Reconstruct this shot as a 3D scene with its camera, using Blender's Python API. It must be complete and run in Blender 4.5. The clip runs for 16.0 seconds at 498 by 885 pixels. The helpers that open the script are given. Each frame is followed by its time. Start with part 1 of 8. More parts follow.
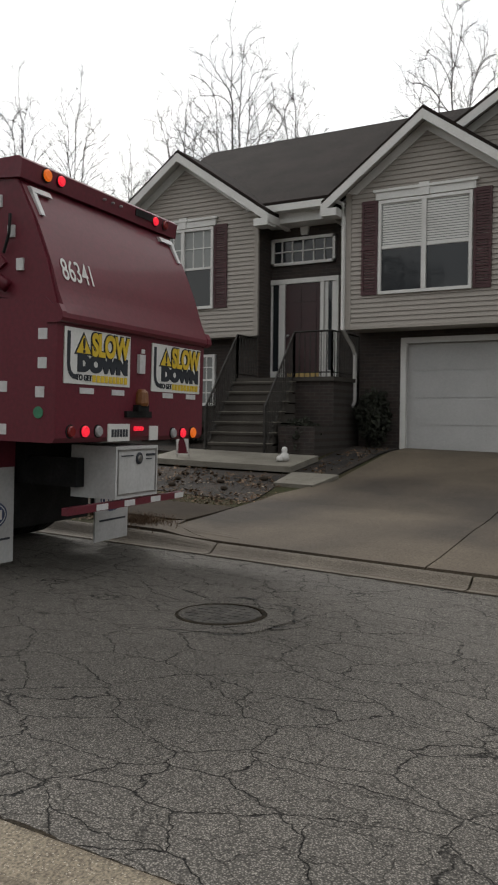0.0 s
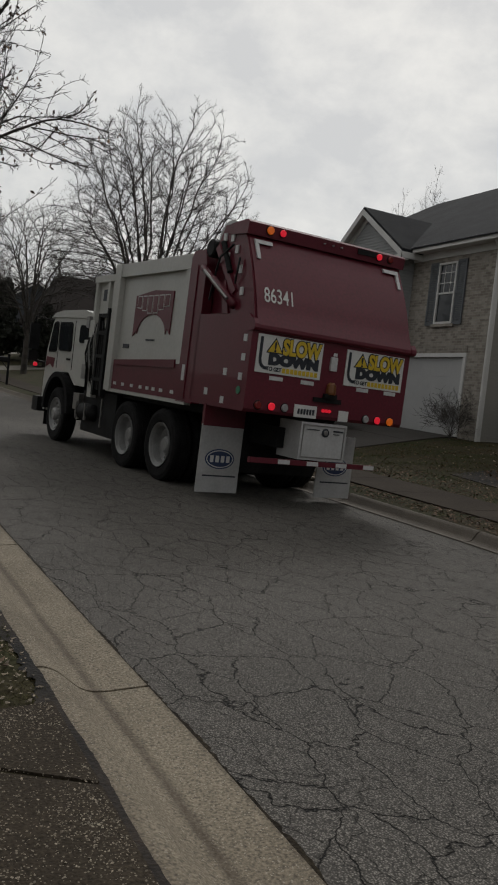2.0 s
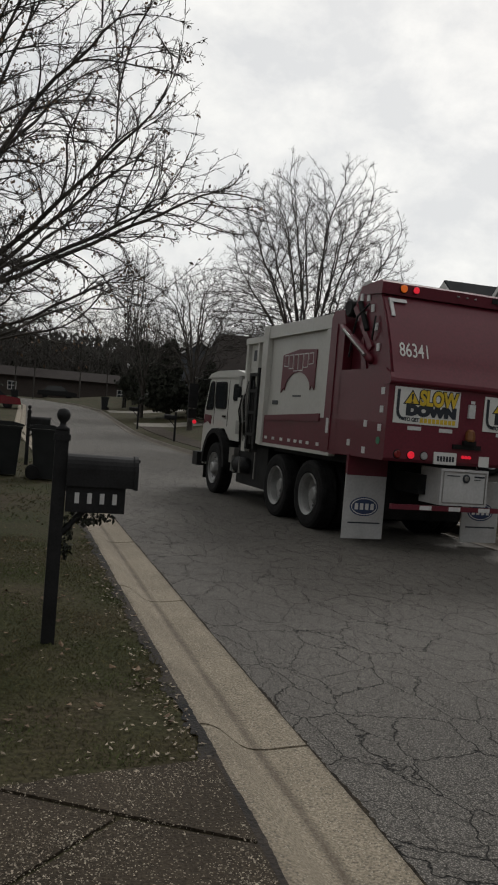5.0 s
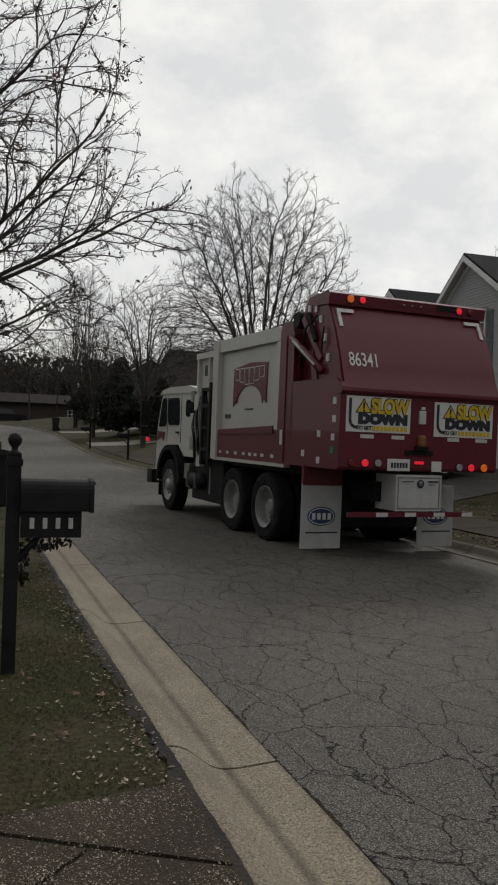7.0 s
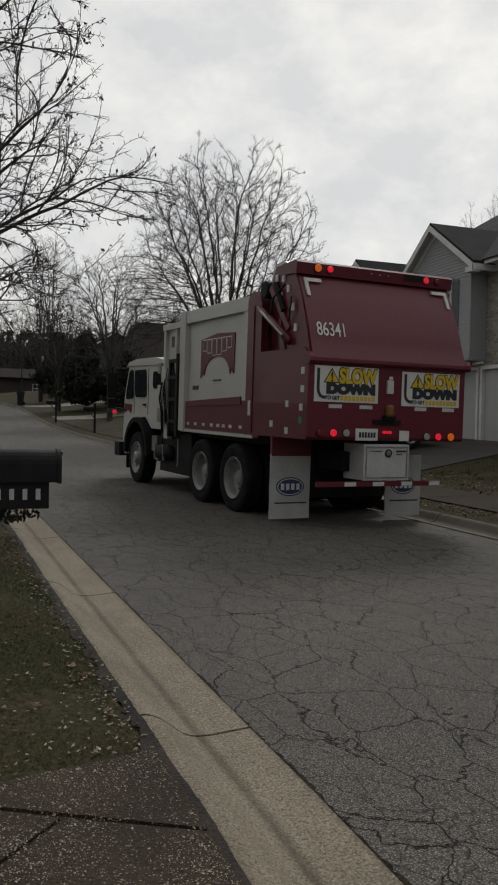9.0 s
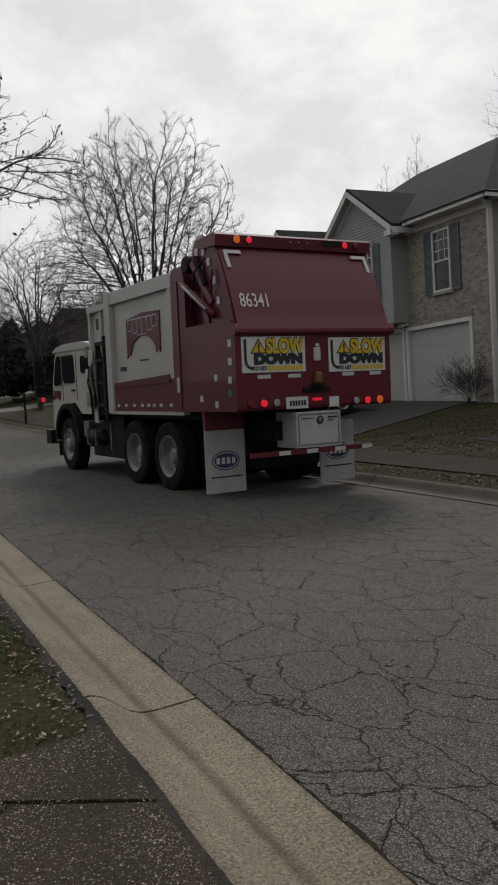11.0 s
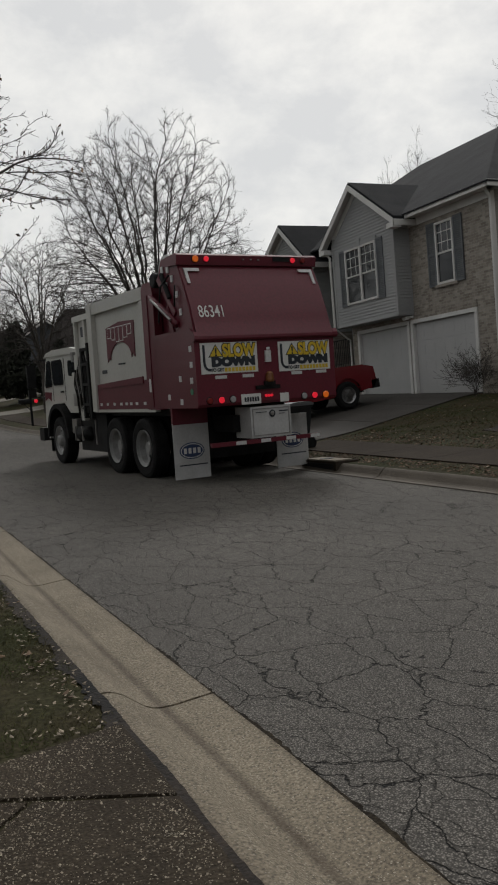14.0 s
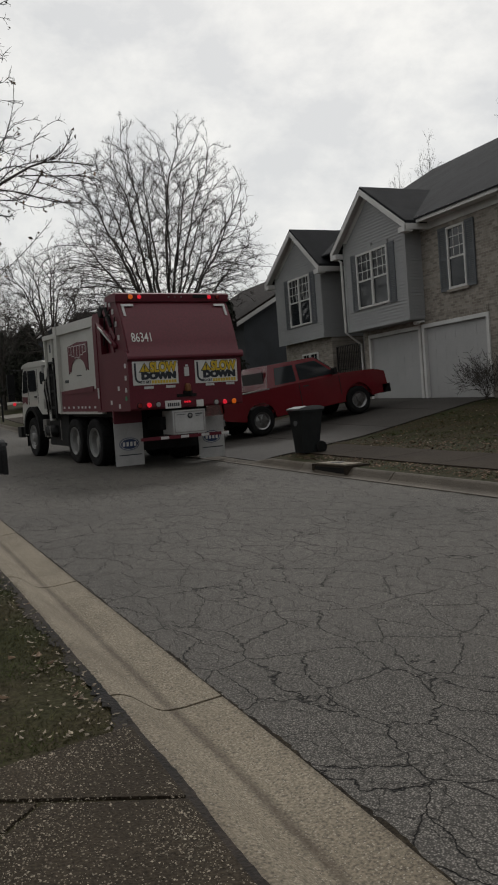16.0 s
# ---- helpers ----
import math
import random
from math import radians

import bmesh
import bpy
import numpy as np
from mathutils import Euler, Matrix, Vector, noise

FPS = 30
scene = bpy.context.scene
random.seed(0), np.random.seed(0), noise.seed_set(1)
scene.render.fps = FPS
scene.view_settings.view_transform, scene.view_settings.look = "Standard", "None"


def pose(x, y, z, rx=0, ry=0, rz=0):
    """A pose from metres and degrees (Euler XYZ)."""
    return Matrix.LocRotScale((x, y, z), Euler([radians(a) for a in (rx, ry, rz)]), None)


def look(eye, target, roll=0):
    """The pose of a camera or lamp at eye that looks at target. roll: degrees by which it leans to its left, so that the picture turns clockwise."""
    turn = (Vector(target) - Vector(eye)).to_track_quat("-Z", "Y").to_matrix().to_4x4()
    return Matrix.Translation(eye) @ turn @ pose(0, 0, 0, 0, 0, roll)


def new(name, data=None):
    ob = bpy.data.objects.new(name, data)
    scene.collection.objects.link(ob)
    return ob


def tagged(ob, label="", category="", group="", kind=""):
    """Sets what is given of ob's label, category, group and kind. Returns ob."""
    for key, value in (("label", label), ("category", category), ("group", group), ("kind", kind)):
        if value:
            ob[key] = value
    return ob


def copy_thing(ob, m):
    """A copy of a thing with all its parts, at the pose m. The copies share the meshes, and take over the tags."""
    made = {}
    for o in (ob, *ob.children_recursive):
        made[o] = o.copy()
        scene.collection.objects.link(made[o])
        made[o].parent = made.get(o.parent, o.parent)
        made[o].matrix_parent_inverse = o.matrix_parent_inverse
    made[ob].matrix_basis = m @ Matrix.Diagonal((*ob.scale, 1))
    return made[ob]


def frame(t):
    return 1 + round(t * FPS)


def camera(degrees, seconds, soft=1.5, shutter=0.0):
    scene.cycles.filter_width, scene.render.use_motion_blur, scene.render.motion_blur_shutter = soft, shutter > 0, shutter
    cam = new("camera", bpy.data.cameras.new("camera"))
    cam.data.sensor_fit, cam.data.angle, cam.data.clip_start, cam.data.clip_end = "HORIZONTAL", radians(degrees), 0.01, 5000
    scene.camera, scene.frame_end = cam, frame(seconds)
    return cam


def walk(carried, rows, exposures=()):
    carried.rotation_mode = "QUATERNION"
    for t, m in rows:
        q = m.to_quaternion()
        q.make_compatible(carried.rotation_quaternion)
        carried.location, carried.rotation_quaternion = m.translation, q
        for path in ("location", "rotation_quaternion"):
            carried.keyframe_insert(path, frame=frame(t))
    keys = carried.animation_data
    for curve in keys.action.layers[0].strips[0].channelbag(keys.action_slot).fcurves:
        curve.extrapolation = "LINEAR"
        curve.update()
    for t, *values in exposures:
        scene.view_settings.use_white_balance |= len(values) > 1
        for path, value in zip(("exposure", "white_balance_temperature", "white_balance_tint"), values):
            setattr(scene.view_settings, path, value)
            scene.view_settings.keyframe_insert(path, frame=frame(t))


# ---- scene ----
import collections

cam = camera(33.4, 16.0, soft=2.0, shutter=0.12)


def aim(eye, yaw, pitch, roll):
    # yaw to the left from +y, pitch up, roll as a lean to the left
    return Matrix.Translation(eye) @ pose(0, 0, 0, 90 + pitch, 0, yaw) @ pose(0, 0, 0, 0, 0, roll)


PATH = [
    (0, (-0.704, 0.191, 1.563), -60.42, -1.58, 0.56),
    (0.5, (-0.392, 0.187, 1.525), -51.48, -1.87, 2.25),
    (1, (-0.199, 0.163, 1.510), -42.61, -2.57, -0.37),
    (1.2, (-0.214, 0.012, 1.523), -34.08, -2.98, -0.81),
    (1.3, (-0.196, -0.031, 1.511), -28.38, -3.16, -0.57),
    (1.5, (-0.140, -0.002, 1.524), -24.24, -3.07, 0.83),
    (2, (0.022, 0.089, 1.515), -26.44, -2.54, 6.41),
    (2.5, (0.107, 0.125, 1.521), -27.90, -2.89, 4.10),
    (3, (0.118, -0.013, 1.483), -25.38, -4.77, 0.62),
    (3.5, (0.086, -0.142, 1.524), -20.31, -3.36, 0.91),
    (4, (0.051, -0.080, 1.581), -15.80, -0.81, 4.00),
    (4.2, (0.049, -0.071, 1.595), -15.13, -0.11, 4.57),
    (6.3, (0.014, 0.016, 1.577), -15.40, -0.50, 2.91),
    (6.5, (0.024, 0.004, 1.586), -16.10, -0.39, 2.31),
    (7, (0.031, -0.023, 1.601), -18.08, 0.88, 1.67),
    (7.5, (0.040, -0.013, 1.600), -19.29, 2.00, 1.34),
    (8, (0.040, 0.001, 1.597), -19.86, 2.12, 1.16),
    (8.5, (0.037, 0.003, 1.587), -20.13, 1.00, 0.98),
    (9, (0.033, 0.018, 1.572), -20.37, -0.93, 1.16),
    (9.5, (0.056, 0.036, 1.545), -20.74, -2.40, -0.32),
    (10, (0.099, 0.008, 1.538), -22.14, -2.94, -2.15),
    (10.2, (0.092, 0.005, 1.537), -23.32, -3.02, -2.36),
    (12.5, (0.091, 0.004, 1.524), -25.17, -1.74, -3.74),
    (13, (0.085, 0.020, 1.517), -24.72, -1.86, -4.20),
    (13.5, (0.083, 0.018, 1.515), -24.22, -2.40, -4.50),
    (14, (0.077, 0.021, 1.517), -24.20, -2.76, -4.57),
    (14.5, (0.084, 0.022, 1.511), -24.32, -2.69, -4.77),
    (15, (0.085, 0.017, 1.511), -24.33, -2.75, -4.78),
    (15.5, (0.083, 0.021, 1.507), -24.18, -2.52, -4.63),
    (16, (0.074, 0.024, 1.512), -23.52, -2.44, -4.28),
]
EXPOSURES = [(0.0, 0.91), (0.5, 0.52), (1.0, 0.22), (1.5, -0.28), (2.0, -0.08), (2.5, 0.03), (3.5, 0.15), (4.0, 0.22), (6.5, 0.2), (7.0, 0.15), (7.5, 0.1), (8.5, 0.0), (9.3, 0.12), (10.0, 0.20), (12.5, 0.06), (16.0, 0.12)]
walk(cam, [(t, aim(eye, yaw, pitch, roll)) for t, eye, yaw, pitch, roll in PATH], EXPOSURES)

# ---- world and sun ----
SUN_YAW, SUN_ELEV = -33.0, 41.0
world = bpy.data.worlds.new("overcast_sky")
scene.world = world
world.use_nodes = True
wn, wl = world.node_tree.nodes, world.node_tree.links
wn.clear()
sky = wn.new("ShaderNodeTexSky")
sky.sky_type, sky.sun_disc = "NISHITA", False
sky.sun_elevation, sky.sun_rotation = radians(SUN_ELEV), radians(-SUN_YAW)
sky_dim = wn.new("ShaderNodeVectorMath")
sky_dim.operation = "SCALE"
sky_dim.inputs["Scale"].default_value = 0.09
wl.new(sky.outputs[0], sky_dim.inputs[0])
geo = wn.new("ShaderNodeTexCoord")
flat = wn.new("ShaderNodeMapping")
flat.inputs["Scale"].default_value = (1.0, 1.0, 1.5)
wl.new(geo.outputs["Generated"], flat.inputs[0])
cloud = wn.new("ShaderNodeTexNoise")
cloud.inputs["Scale"].default_value = 9.0
cloud.inputs["Detail"].default_value = 9
cloud.inputs["Roughness"].default_value = 0.6
cloud.inputs["Distortion"].default_value = 0.12
wl.new(flat.outputs[0], cloud.inputs["Vector"])
cloud_ramp = wn.new("ShaderNodeValToRGB")
e = cloud_ramp.color_ramp.elements
e[0].position, e[0].color = 0.37, (0.72, 0.722, 0.712, 1)
e[1].position, e[1].color = 0.64, (0.925, 0.912, 0.868, 1)
wl.new(cloud.outputs[0], cloud_ramp.inputs[0])
# the veil is brighter round the hidden sun
sun_dir = Vector((-math.sin(radians(SUN_YAW)) * math.cos(radians(SUN_ELEV)), math.cos(radians(SUN_YAW)) * math.cos(radians(SUN_ELEV)), math.sin(radians(SUN_ELEV))))
norm = wn.new("ShaderNodeVectorMath")
norm.operation = "NORMALIZE"
wl.new(geo.outputs["Generated"], norm.inputs[0])
dot = wn.new("ShaderNodeVectorMath")
dot.operation = "DOT_PRODUCT"
dot.inputs[1].default_value = sun_dir
wl.new(norm.outputs[0], dot.inputs[0])
glow = wn.new("ShaderNodeMapRange")
glow.inputs["From Min"].default_value, glow.inputs["From Max"].default_value = -0.7, 1.0
glow.inputs["To Min"].default_value, glow.inputs["To Max"].default_value = 0.34, 0.95
wl.new(dot.outputs["Value"], glow.inputs["Value"])
veil = wn.new("ShaderNodeVectorMath")
veil.operation = "SCALE"
wl.new(cloud_ramp.outputs[0], veil.inputs[0])
wl.new(glow.outputs[0], veil.inputs["Scale"])
blend = wn.new("ShaderNodeMix")
blend.data_type = "RGBA"
blend.inputs[0].default_value = 0.9
wl.new(sky_dim.outputs[0], blend.inputs[6])
wl.new(veil.outputs[0], blend.inputs[7])
back = wn.new("ShaderNodeBackground")
back.inputs[1].default_value = 1.0
wl.new(blend.outputs[2], back.inputs[0])
wl.new(back.outputs[0], wn.new("ShaderNodeOutputWorld").inputs[0])

sun = new("sun", bpy.data.lights.new("sun", "SUN"))
sun.data.energy, sun.data.angle, sun.data.color = 1.0, radians(13), (1.0, 0.985, 0.96)
sun.matrix_world = look((0, 0, 60), Vector((0, 0, 60)) - sun_dir)

# ---- materials ----


def mat(name, base, rough=0.7, metal=0.0, vary=0.12, scale=8.0, fine=60.0, bump=0.15, second=None, amount=0.35, coat=0.0, emit=None, power=0.0, island=0.0, spec=0.5):
    """A painted or natural surface with variation at two scales, fine relief and a second colour in patches."""
    m = bpy.data.materials.new(name)
    m.use_nodes = True
    n, l = m.node_tree.nodes, m.node_tree.links
    b = n["Principled BSDF"]
    b.inputs["Roughness"].default_value, b.inputs["Metallic"].default_value = rough, metal
    b.inputs["Coat Weight"].default_value = coat
    b.inputs["Specular IOR Level"].default_value = spec
    co = n.new("ShaderNodeTexCoord")
    big, small = n.new("ShaderNodeTexNoise"), n.new("ShaderNodeTexNoise")
    for tex, sc, de in ((big, scale, 5), (small, fine, 4)):
        tex.inputs["Scale"].default_value, tex.inputs["Detail"].default_value = sc, de
        l.new(co.outputs["Object"], tex.inputs["Vector"])
    ramp = n.new("ShaderNodeValToRGB")
    ramp.color_ramp.elements[0].position, ramp.color_ramp.elements[1].position = 0.5 - amount / 2, 0.5 + amount / 2
    other = second or tuple(c * (1 - vary * 2) for c in base)
    ramp.color_ramp.elements[0].color, ramp.color_ramp.elements[1].color = (*other, 1), (*base, 1)
    l.new(big.outputs[0], ramp.inputs[0])
    grain = n.new("ShaderNodeMapRange")
    grain.inputs["From Min"].default_value, grain.inputs["From Max"].default_value = 0.3, 0.7
    grain.inputs["To Min"].default_value, grain.inputs["To Max"].default_value = 1 - vary, 1 + vary
    l.new(small.outputs[0], grain.inputs["Value"])
    mul = n.new("ShaderNodeVectorMath")
    mul.operation = "SCALE"
    l.new(ramp.outputs[0], mul.inputs[0])
    l.new(grain.outputs[0], mul.inputs["Scale"])
    out = mul
    if island:
        isl = n.new("ShaderNodeNewGeometry")
        rng = n.new("ShaderNodeMapRange")
        rng.inputs["To Min"].default_value, rng.inputs["To Max"].default_value = 1 - island, 1 + island
        l.new(isl.outputs["Random Per Island"], rng.inputs["Value"])
        mul2 = n.new("ShaderNodeVectorMath")
        mul2.operation = "SCALE"
        l.new(mul.outputs[0], mul2.inputs[0])
        l.new(rng.outputs[0], mul2.inputs["Scale"])
        out = mul2
    l.new(out.outputs[0], b.inputs["Base Color"])
    if bump:
        bp = n.new("ShaderNodeBump")
        bp.inputs["Strength"].default_value, bp.inputs["Distance"].default_value = bump, 0.01
        l.new(small.outputs[0], bp.inputs["Height"])
        l.new(bp.outputs[0], b.inputs["Normal"])
    if emit:
        b.inputs["Emission Color"].default_value, b.inputs["Emission Strength"].default_value = (*emit, 1), power
    return m


def node_of(m, kind):
    return [x for x in m.node_tree.nodes if x.bl_idname == kind]


def asphalt_material():
    m = mat("asphalt", (0.138, 0.126, 0.112), 0.85, vary=0.42, scale=0.45, fine=75, bump=0.6, second=(0.094, 0.087, 0.078), amount=0.55, spec=0.22)
    n, l = m.node_tree.nodes, m.node_tree.links
    b = n["Principled BSDF"]
    src = b.inputs["Base Color"].links[0].from_socket
    co = n.new("ShaderNodeTexCoord")
    warp = n.new("ShaderNodeTexNoise")
    warp.inputs["Scale"].default_value, warp.inputs["Detail"].default_value, warp.inputs["Roughness"].default_value = 1.3, 1, 0.5
    jag = n.new("ShaderNodeTexNoise")
    jag.inputs["Scale"].default_value, jag.inputs["Detail"].default_value = 11.0, 3
    l.new(co.outputs["Object"], jag.inputs["Vector"])
    l.new(co.outputs["Object"], warp.inputs["Vector"])
    stretch = n.new("ShaderNodeMapping")
    stretch.inputs["Scale"].default_value = (1.25, 0.8, 1.0)
    stretch.inputs["Rotation"].default_value = (0, 0, 0.35)
    l.new(co.outputs["Object"], stretch.inputs[0])
    add = n.new("ShaderNodeVectorMath")
    add.operation = "MULTIPLY_ADD"
    add.inputs[1].default_value = (0.34, 0.34, 0.34)
    l.new(warp.outputs["Color"], add.inputs[0])
    l.new(stretch.outputs[0], add.inputs[2])
    rough_add = n.new("ShaderNodeVectorMath")
    rough_add.operation = "MULTIPLY_ADD"
    rough_add.inputs[1].default_value = (0.095, 0.095, 0.095)
    l.new(jag.outputs["Color"], rough_add.inputs[0])
    l.new(add.outputs[0], rough_add.inputs[2])
    add = rough_add
    masks = []
    for sc, lo, hi in ((2.1, 0.001, 0.0115), (4.6, 0.001, 0.0160)):
        v = n.new("ShaderNodeTexVoronoi")
        v.feature = "DISTANCE_TO_EDGE"
        v.inputs["Scale"].default_value = sc
        l.new(add.outputs[0], v.inputs["Vector"])
        r = n.new("ShaderNodeMapRange")
        r.inputs["From Min"].default_value, r.inputs["From Max"].default_value = lo, hi
        l.new(v.outputs["Distance"], r.inputs["Value"])
        masks.append(r)
    # the fine net of cracks comes in patches
    patch = n.new("ShaderNodeTexNoise")
    patch.inputs["Scale"].default_value = 0.42
    l.new(co.outputs["Object"], patch.inputs["Vector"])
    pr = n.new("ShaderNodeMapRange")
    pr.inputs["From Min"].default_value, pr.inputs["From Max"].default_value = 0.30, 0.46
    pr.inputs["To Min"].default_value, pr.inputs["To Max"].default_value = 0.0, 0.55
    l.new(patch.outputs[0], pr.inputs["Value"])
    inv = n.new("ShaderNodeMath")
    inv.operation = "SUBTRACT"
    inv.inputs[0].default_value = 1.0
    l.new(masks[1].outputs[0], inv.inputs[1])
    net = n.new("ShaderNodeMath")
    net.operation = "MULTIPLY"
    l.new(inv.outputs[0], net.inputs[0])
    l.new(pr.outputs[0], net.inputs[1])
    keep = n.new("ShaderNodeMath")
    keep.operation = "SUBTRACT"
    keep.inputs[0].default_value = 1.0
    l.new(net.outputs[0], keep.inputs[1])
    low = n.new("ShaderNodeMath")
    low.operation = "MINIMUM"
    l.new(masks[0].outputs[0], low.inputs[0])
    l.new(keep.outputs[0], low.inputs[1])
    calm = n.new("ShaderNodeTexNoise")
    calm.inputs["Scale"].default_value, calm.inputs["Detail"].default_value = 0.33, 2
    l.new(co.outputs["Object"], calm.inputs["Vector"])
    deep = n.new("ShaderNodeMapRange")
    deep.inputs["From Min"].default_value, deep.inputs["From Max"].default_value = 0.30, 0.46
    deep.inputs["To Min"].default_value, deep.inputs["To Max"].default_value = 0.48, 0.03
    l.new(calm.outputs[0], deep.inputs["Value"])
    shade = n.new("ShaderNodeMapRange")
    l.new(deep.outputs[0], shade.inputs["To Min"])
    l.new(low.outputs[0], shade.inputs["Value"])
    # pale stones in the binder
    st = n.new("ShaderNodeTexVoronoi")
    st.inputs["Scale"].default_value = 115
    l.new(co.outputs["Object"], st.inputs["Vector"])
    sr = n.new("ShaderNodeMapRange")
    sr.inputs["From Min"].default_value, sr.inputs["From Max"].default_value = 0.1, 0.55
    sr.inputs["To Min"].default_value, sr.inputs["To Max"].default_value = 2.1, 0.5
    l.new(st.outputs["Distance"], sr.inputs["Value"])
    k = n.new("ShaderNodeMath")
    k.operation = "MULTIPLY"
    l.new(shade.outputs[0], k.inputs[0])
    l.new(sr.outputs[0], k.inputs[1])
    mul = n.new("ShaderNodeVectorMath")
    mul.operation = "SCALE"
    l.new(src, mul.inputs[0])
    l.new(k.outputs[0], mul.inputs["Scale"])
    l.new(mul.outputs[0], b.inputs["Base Color"])
    bp = node_of(m, "ShaderNodeBump")[0]
    bp2 = n.new("ShaderNodeBump")
    bp2.inputs["Strength"].default_value, bp2.inputs["Distance"].default_value = 0.8, 0.012
    l.new(low.outputs[0], bp2.inputs["Height"])
    l.new(bp.outputs[0], bp2.inputs["Normal"])
    l.new(bp2.outputs[0], b.inputs["Normal"])
    return m


def brick_material(name, a, c, mortar, width=0.2, height=0.068, along=1):
    """Running-bond brick for a wall; along: the world axis that the courses follow."""
    m = bpy.data.materials.new(name)
    m.use_nodes = True
    n, l = m.node_tree.nodes, m.node_tree.links
    b = n["Principled BSDF"]
    b.inputs["Roughness"].default_value = 0.85
    co, sep, com = n.new("ShaderNodeTexCoord"), n.new("ShaderNodeSeparateXYZ"), n.new("ShaderNodeCombineXYZ")
    l.new(co.outputs["Object"], sep.inputs[0])
    l.new(sep.outputs[along], com.inputs[0])
    l.new(sep.outputs[2], com.inputs[1])
    br = n.new("ShaderNodeTexBrick")
    br.inputs["Scale"].default_value = 1.0
    br.inputs["Brick Width"].default_value, br.inputs["Row Height"].default_value = width, height
    br.inputs["Mortar Size"].default_value, br.inputs["Mortar Smooth"].default_value = 0.006, 0.2
    br.inputs["Color1"].default_value, br.inputs["Color2"].default_value = (*a, 1), (*c, 1)
    br.inputs["Mortar"].default_value = (*mortar, 1)
    l.new(com.outputs[0], br.inputs["Vector"])
    ns = n.new("ShaderNodeTexNoise")
    ns.inputs["Scale"].default_value, ns.inputs["Detail"].default_value = 7, 6
    l.new(co.outputs["Object"], ns.inputs["Vector"])
    r = n.new("ShaderNodeMapRange")
    r.inputs["From Min"].default_value, r.inputs["From Max"].default_value = 0.3, 0.7
    r.inputs["To Min"].default_value, r.inputs["To Max"].default_value = 0.82, 1.14
    l.new(ns.outputs[0], r.inputs["Value"])
    mul = n.new("ShaderNodeVectorMath")
    mul.operation = "SCALE"
    l.new(br.outputs["Color"], mul.inputs[0])
    l.new(r.outputs[0], mul.inputs["Scale"])
    l.new(mul.outputs[0], b.inputs["Base Color"])
    bp = n.new("ShaderNodeBump")
    bp.inputs["Strength"].default_value, bp.inputs["Distance"].default_value = 0.6, 0.008
    bp.invert = True
    l.new(br.outputs["Fac"], bp.inputs["Height"])
    l.new(bp.outputs[0], b.inputs["Normal"])
    return m


def shingle_material(name, base):
    m = mat(name, base, 0.95, vary=0.25, scale=1.2, fine=45, bump=0.5, amount=0.6, spec=0.12)
    return m


def glass_material(name, tint, rough=0.04):
    m = bpy.data.materials.new(name)
    m.use_nodes = True
    b = m.node_tree.nodes["Principled BSDF"]
    b.inputs["Base Color"].default_value = (*tint, 1)
    b.inputs["Roughness"].default_value = rough
    b.inputs["Specular IOR Level"].default_value = 0.45
    return m


ASPHALT = asphalt_material()


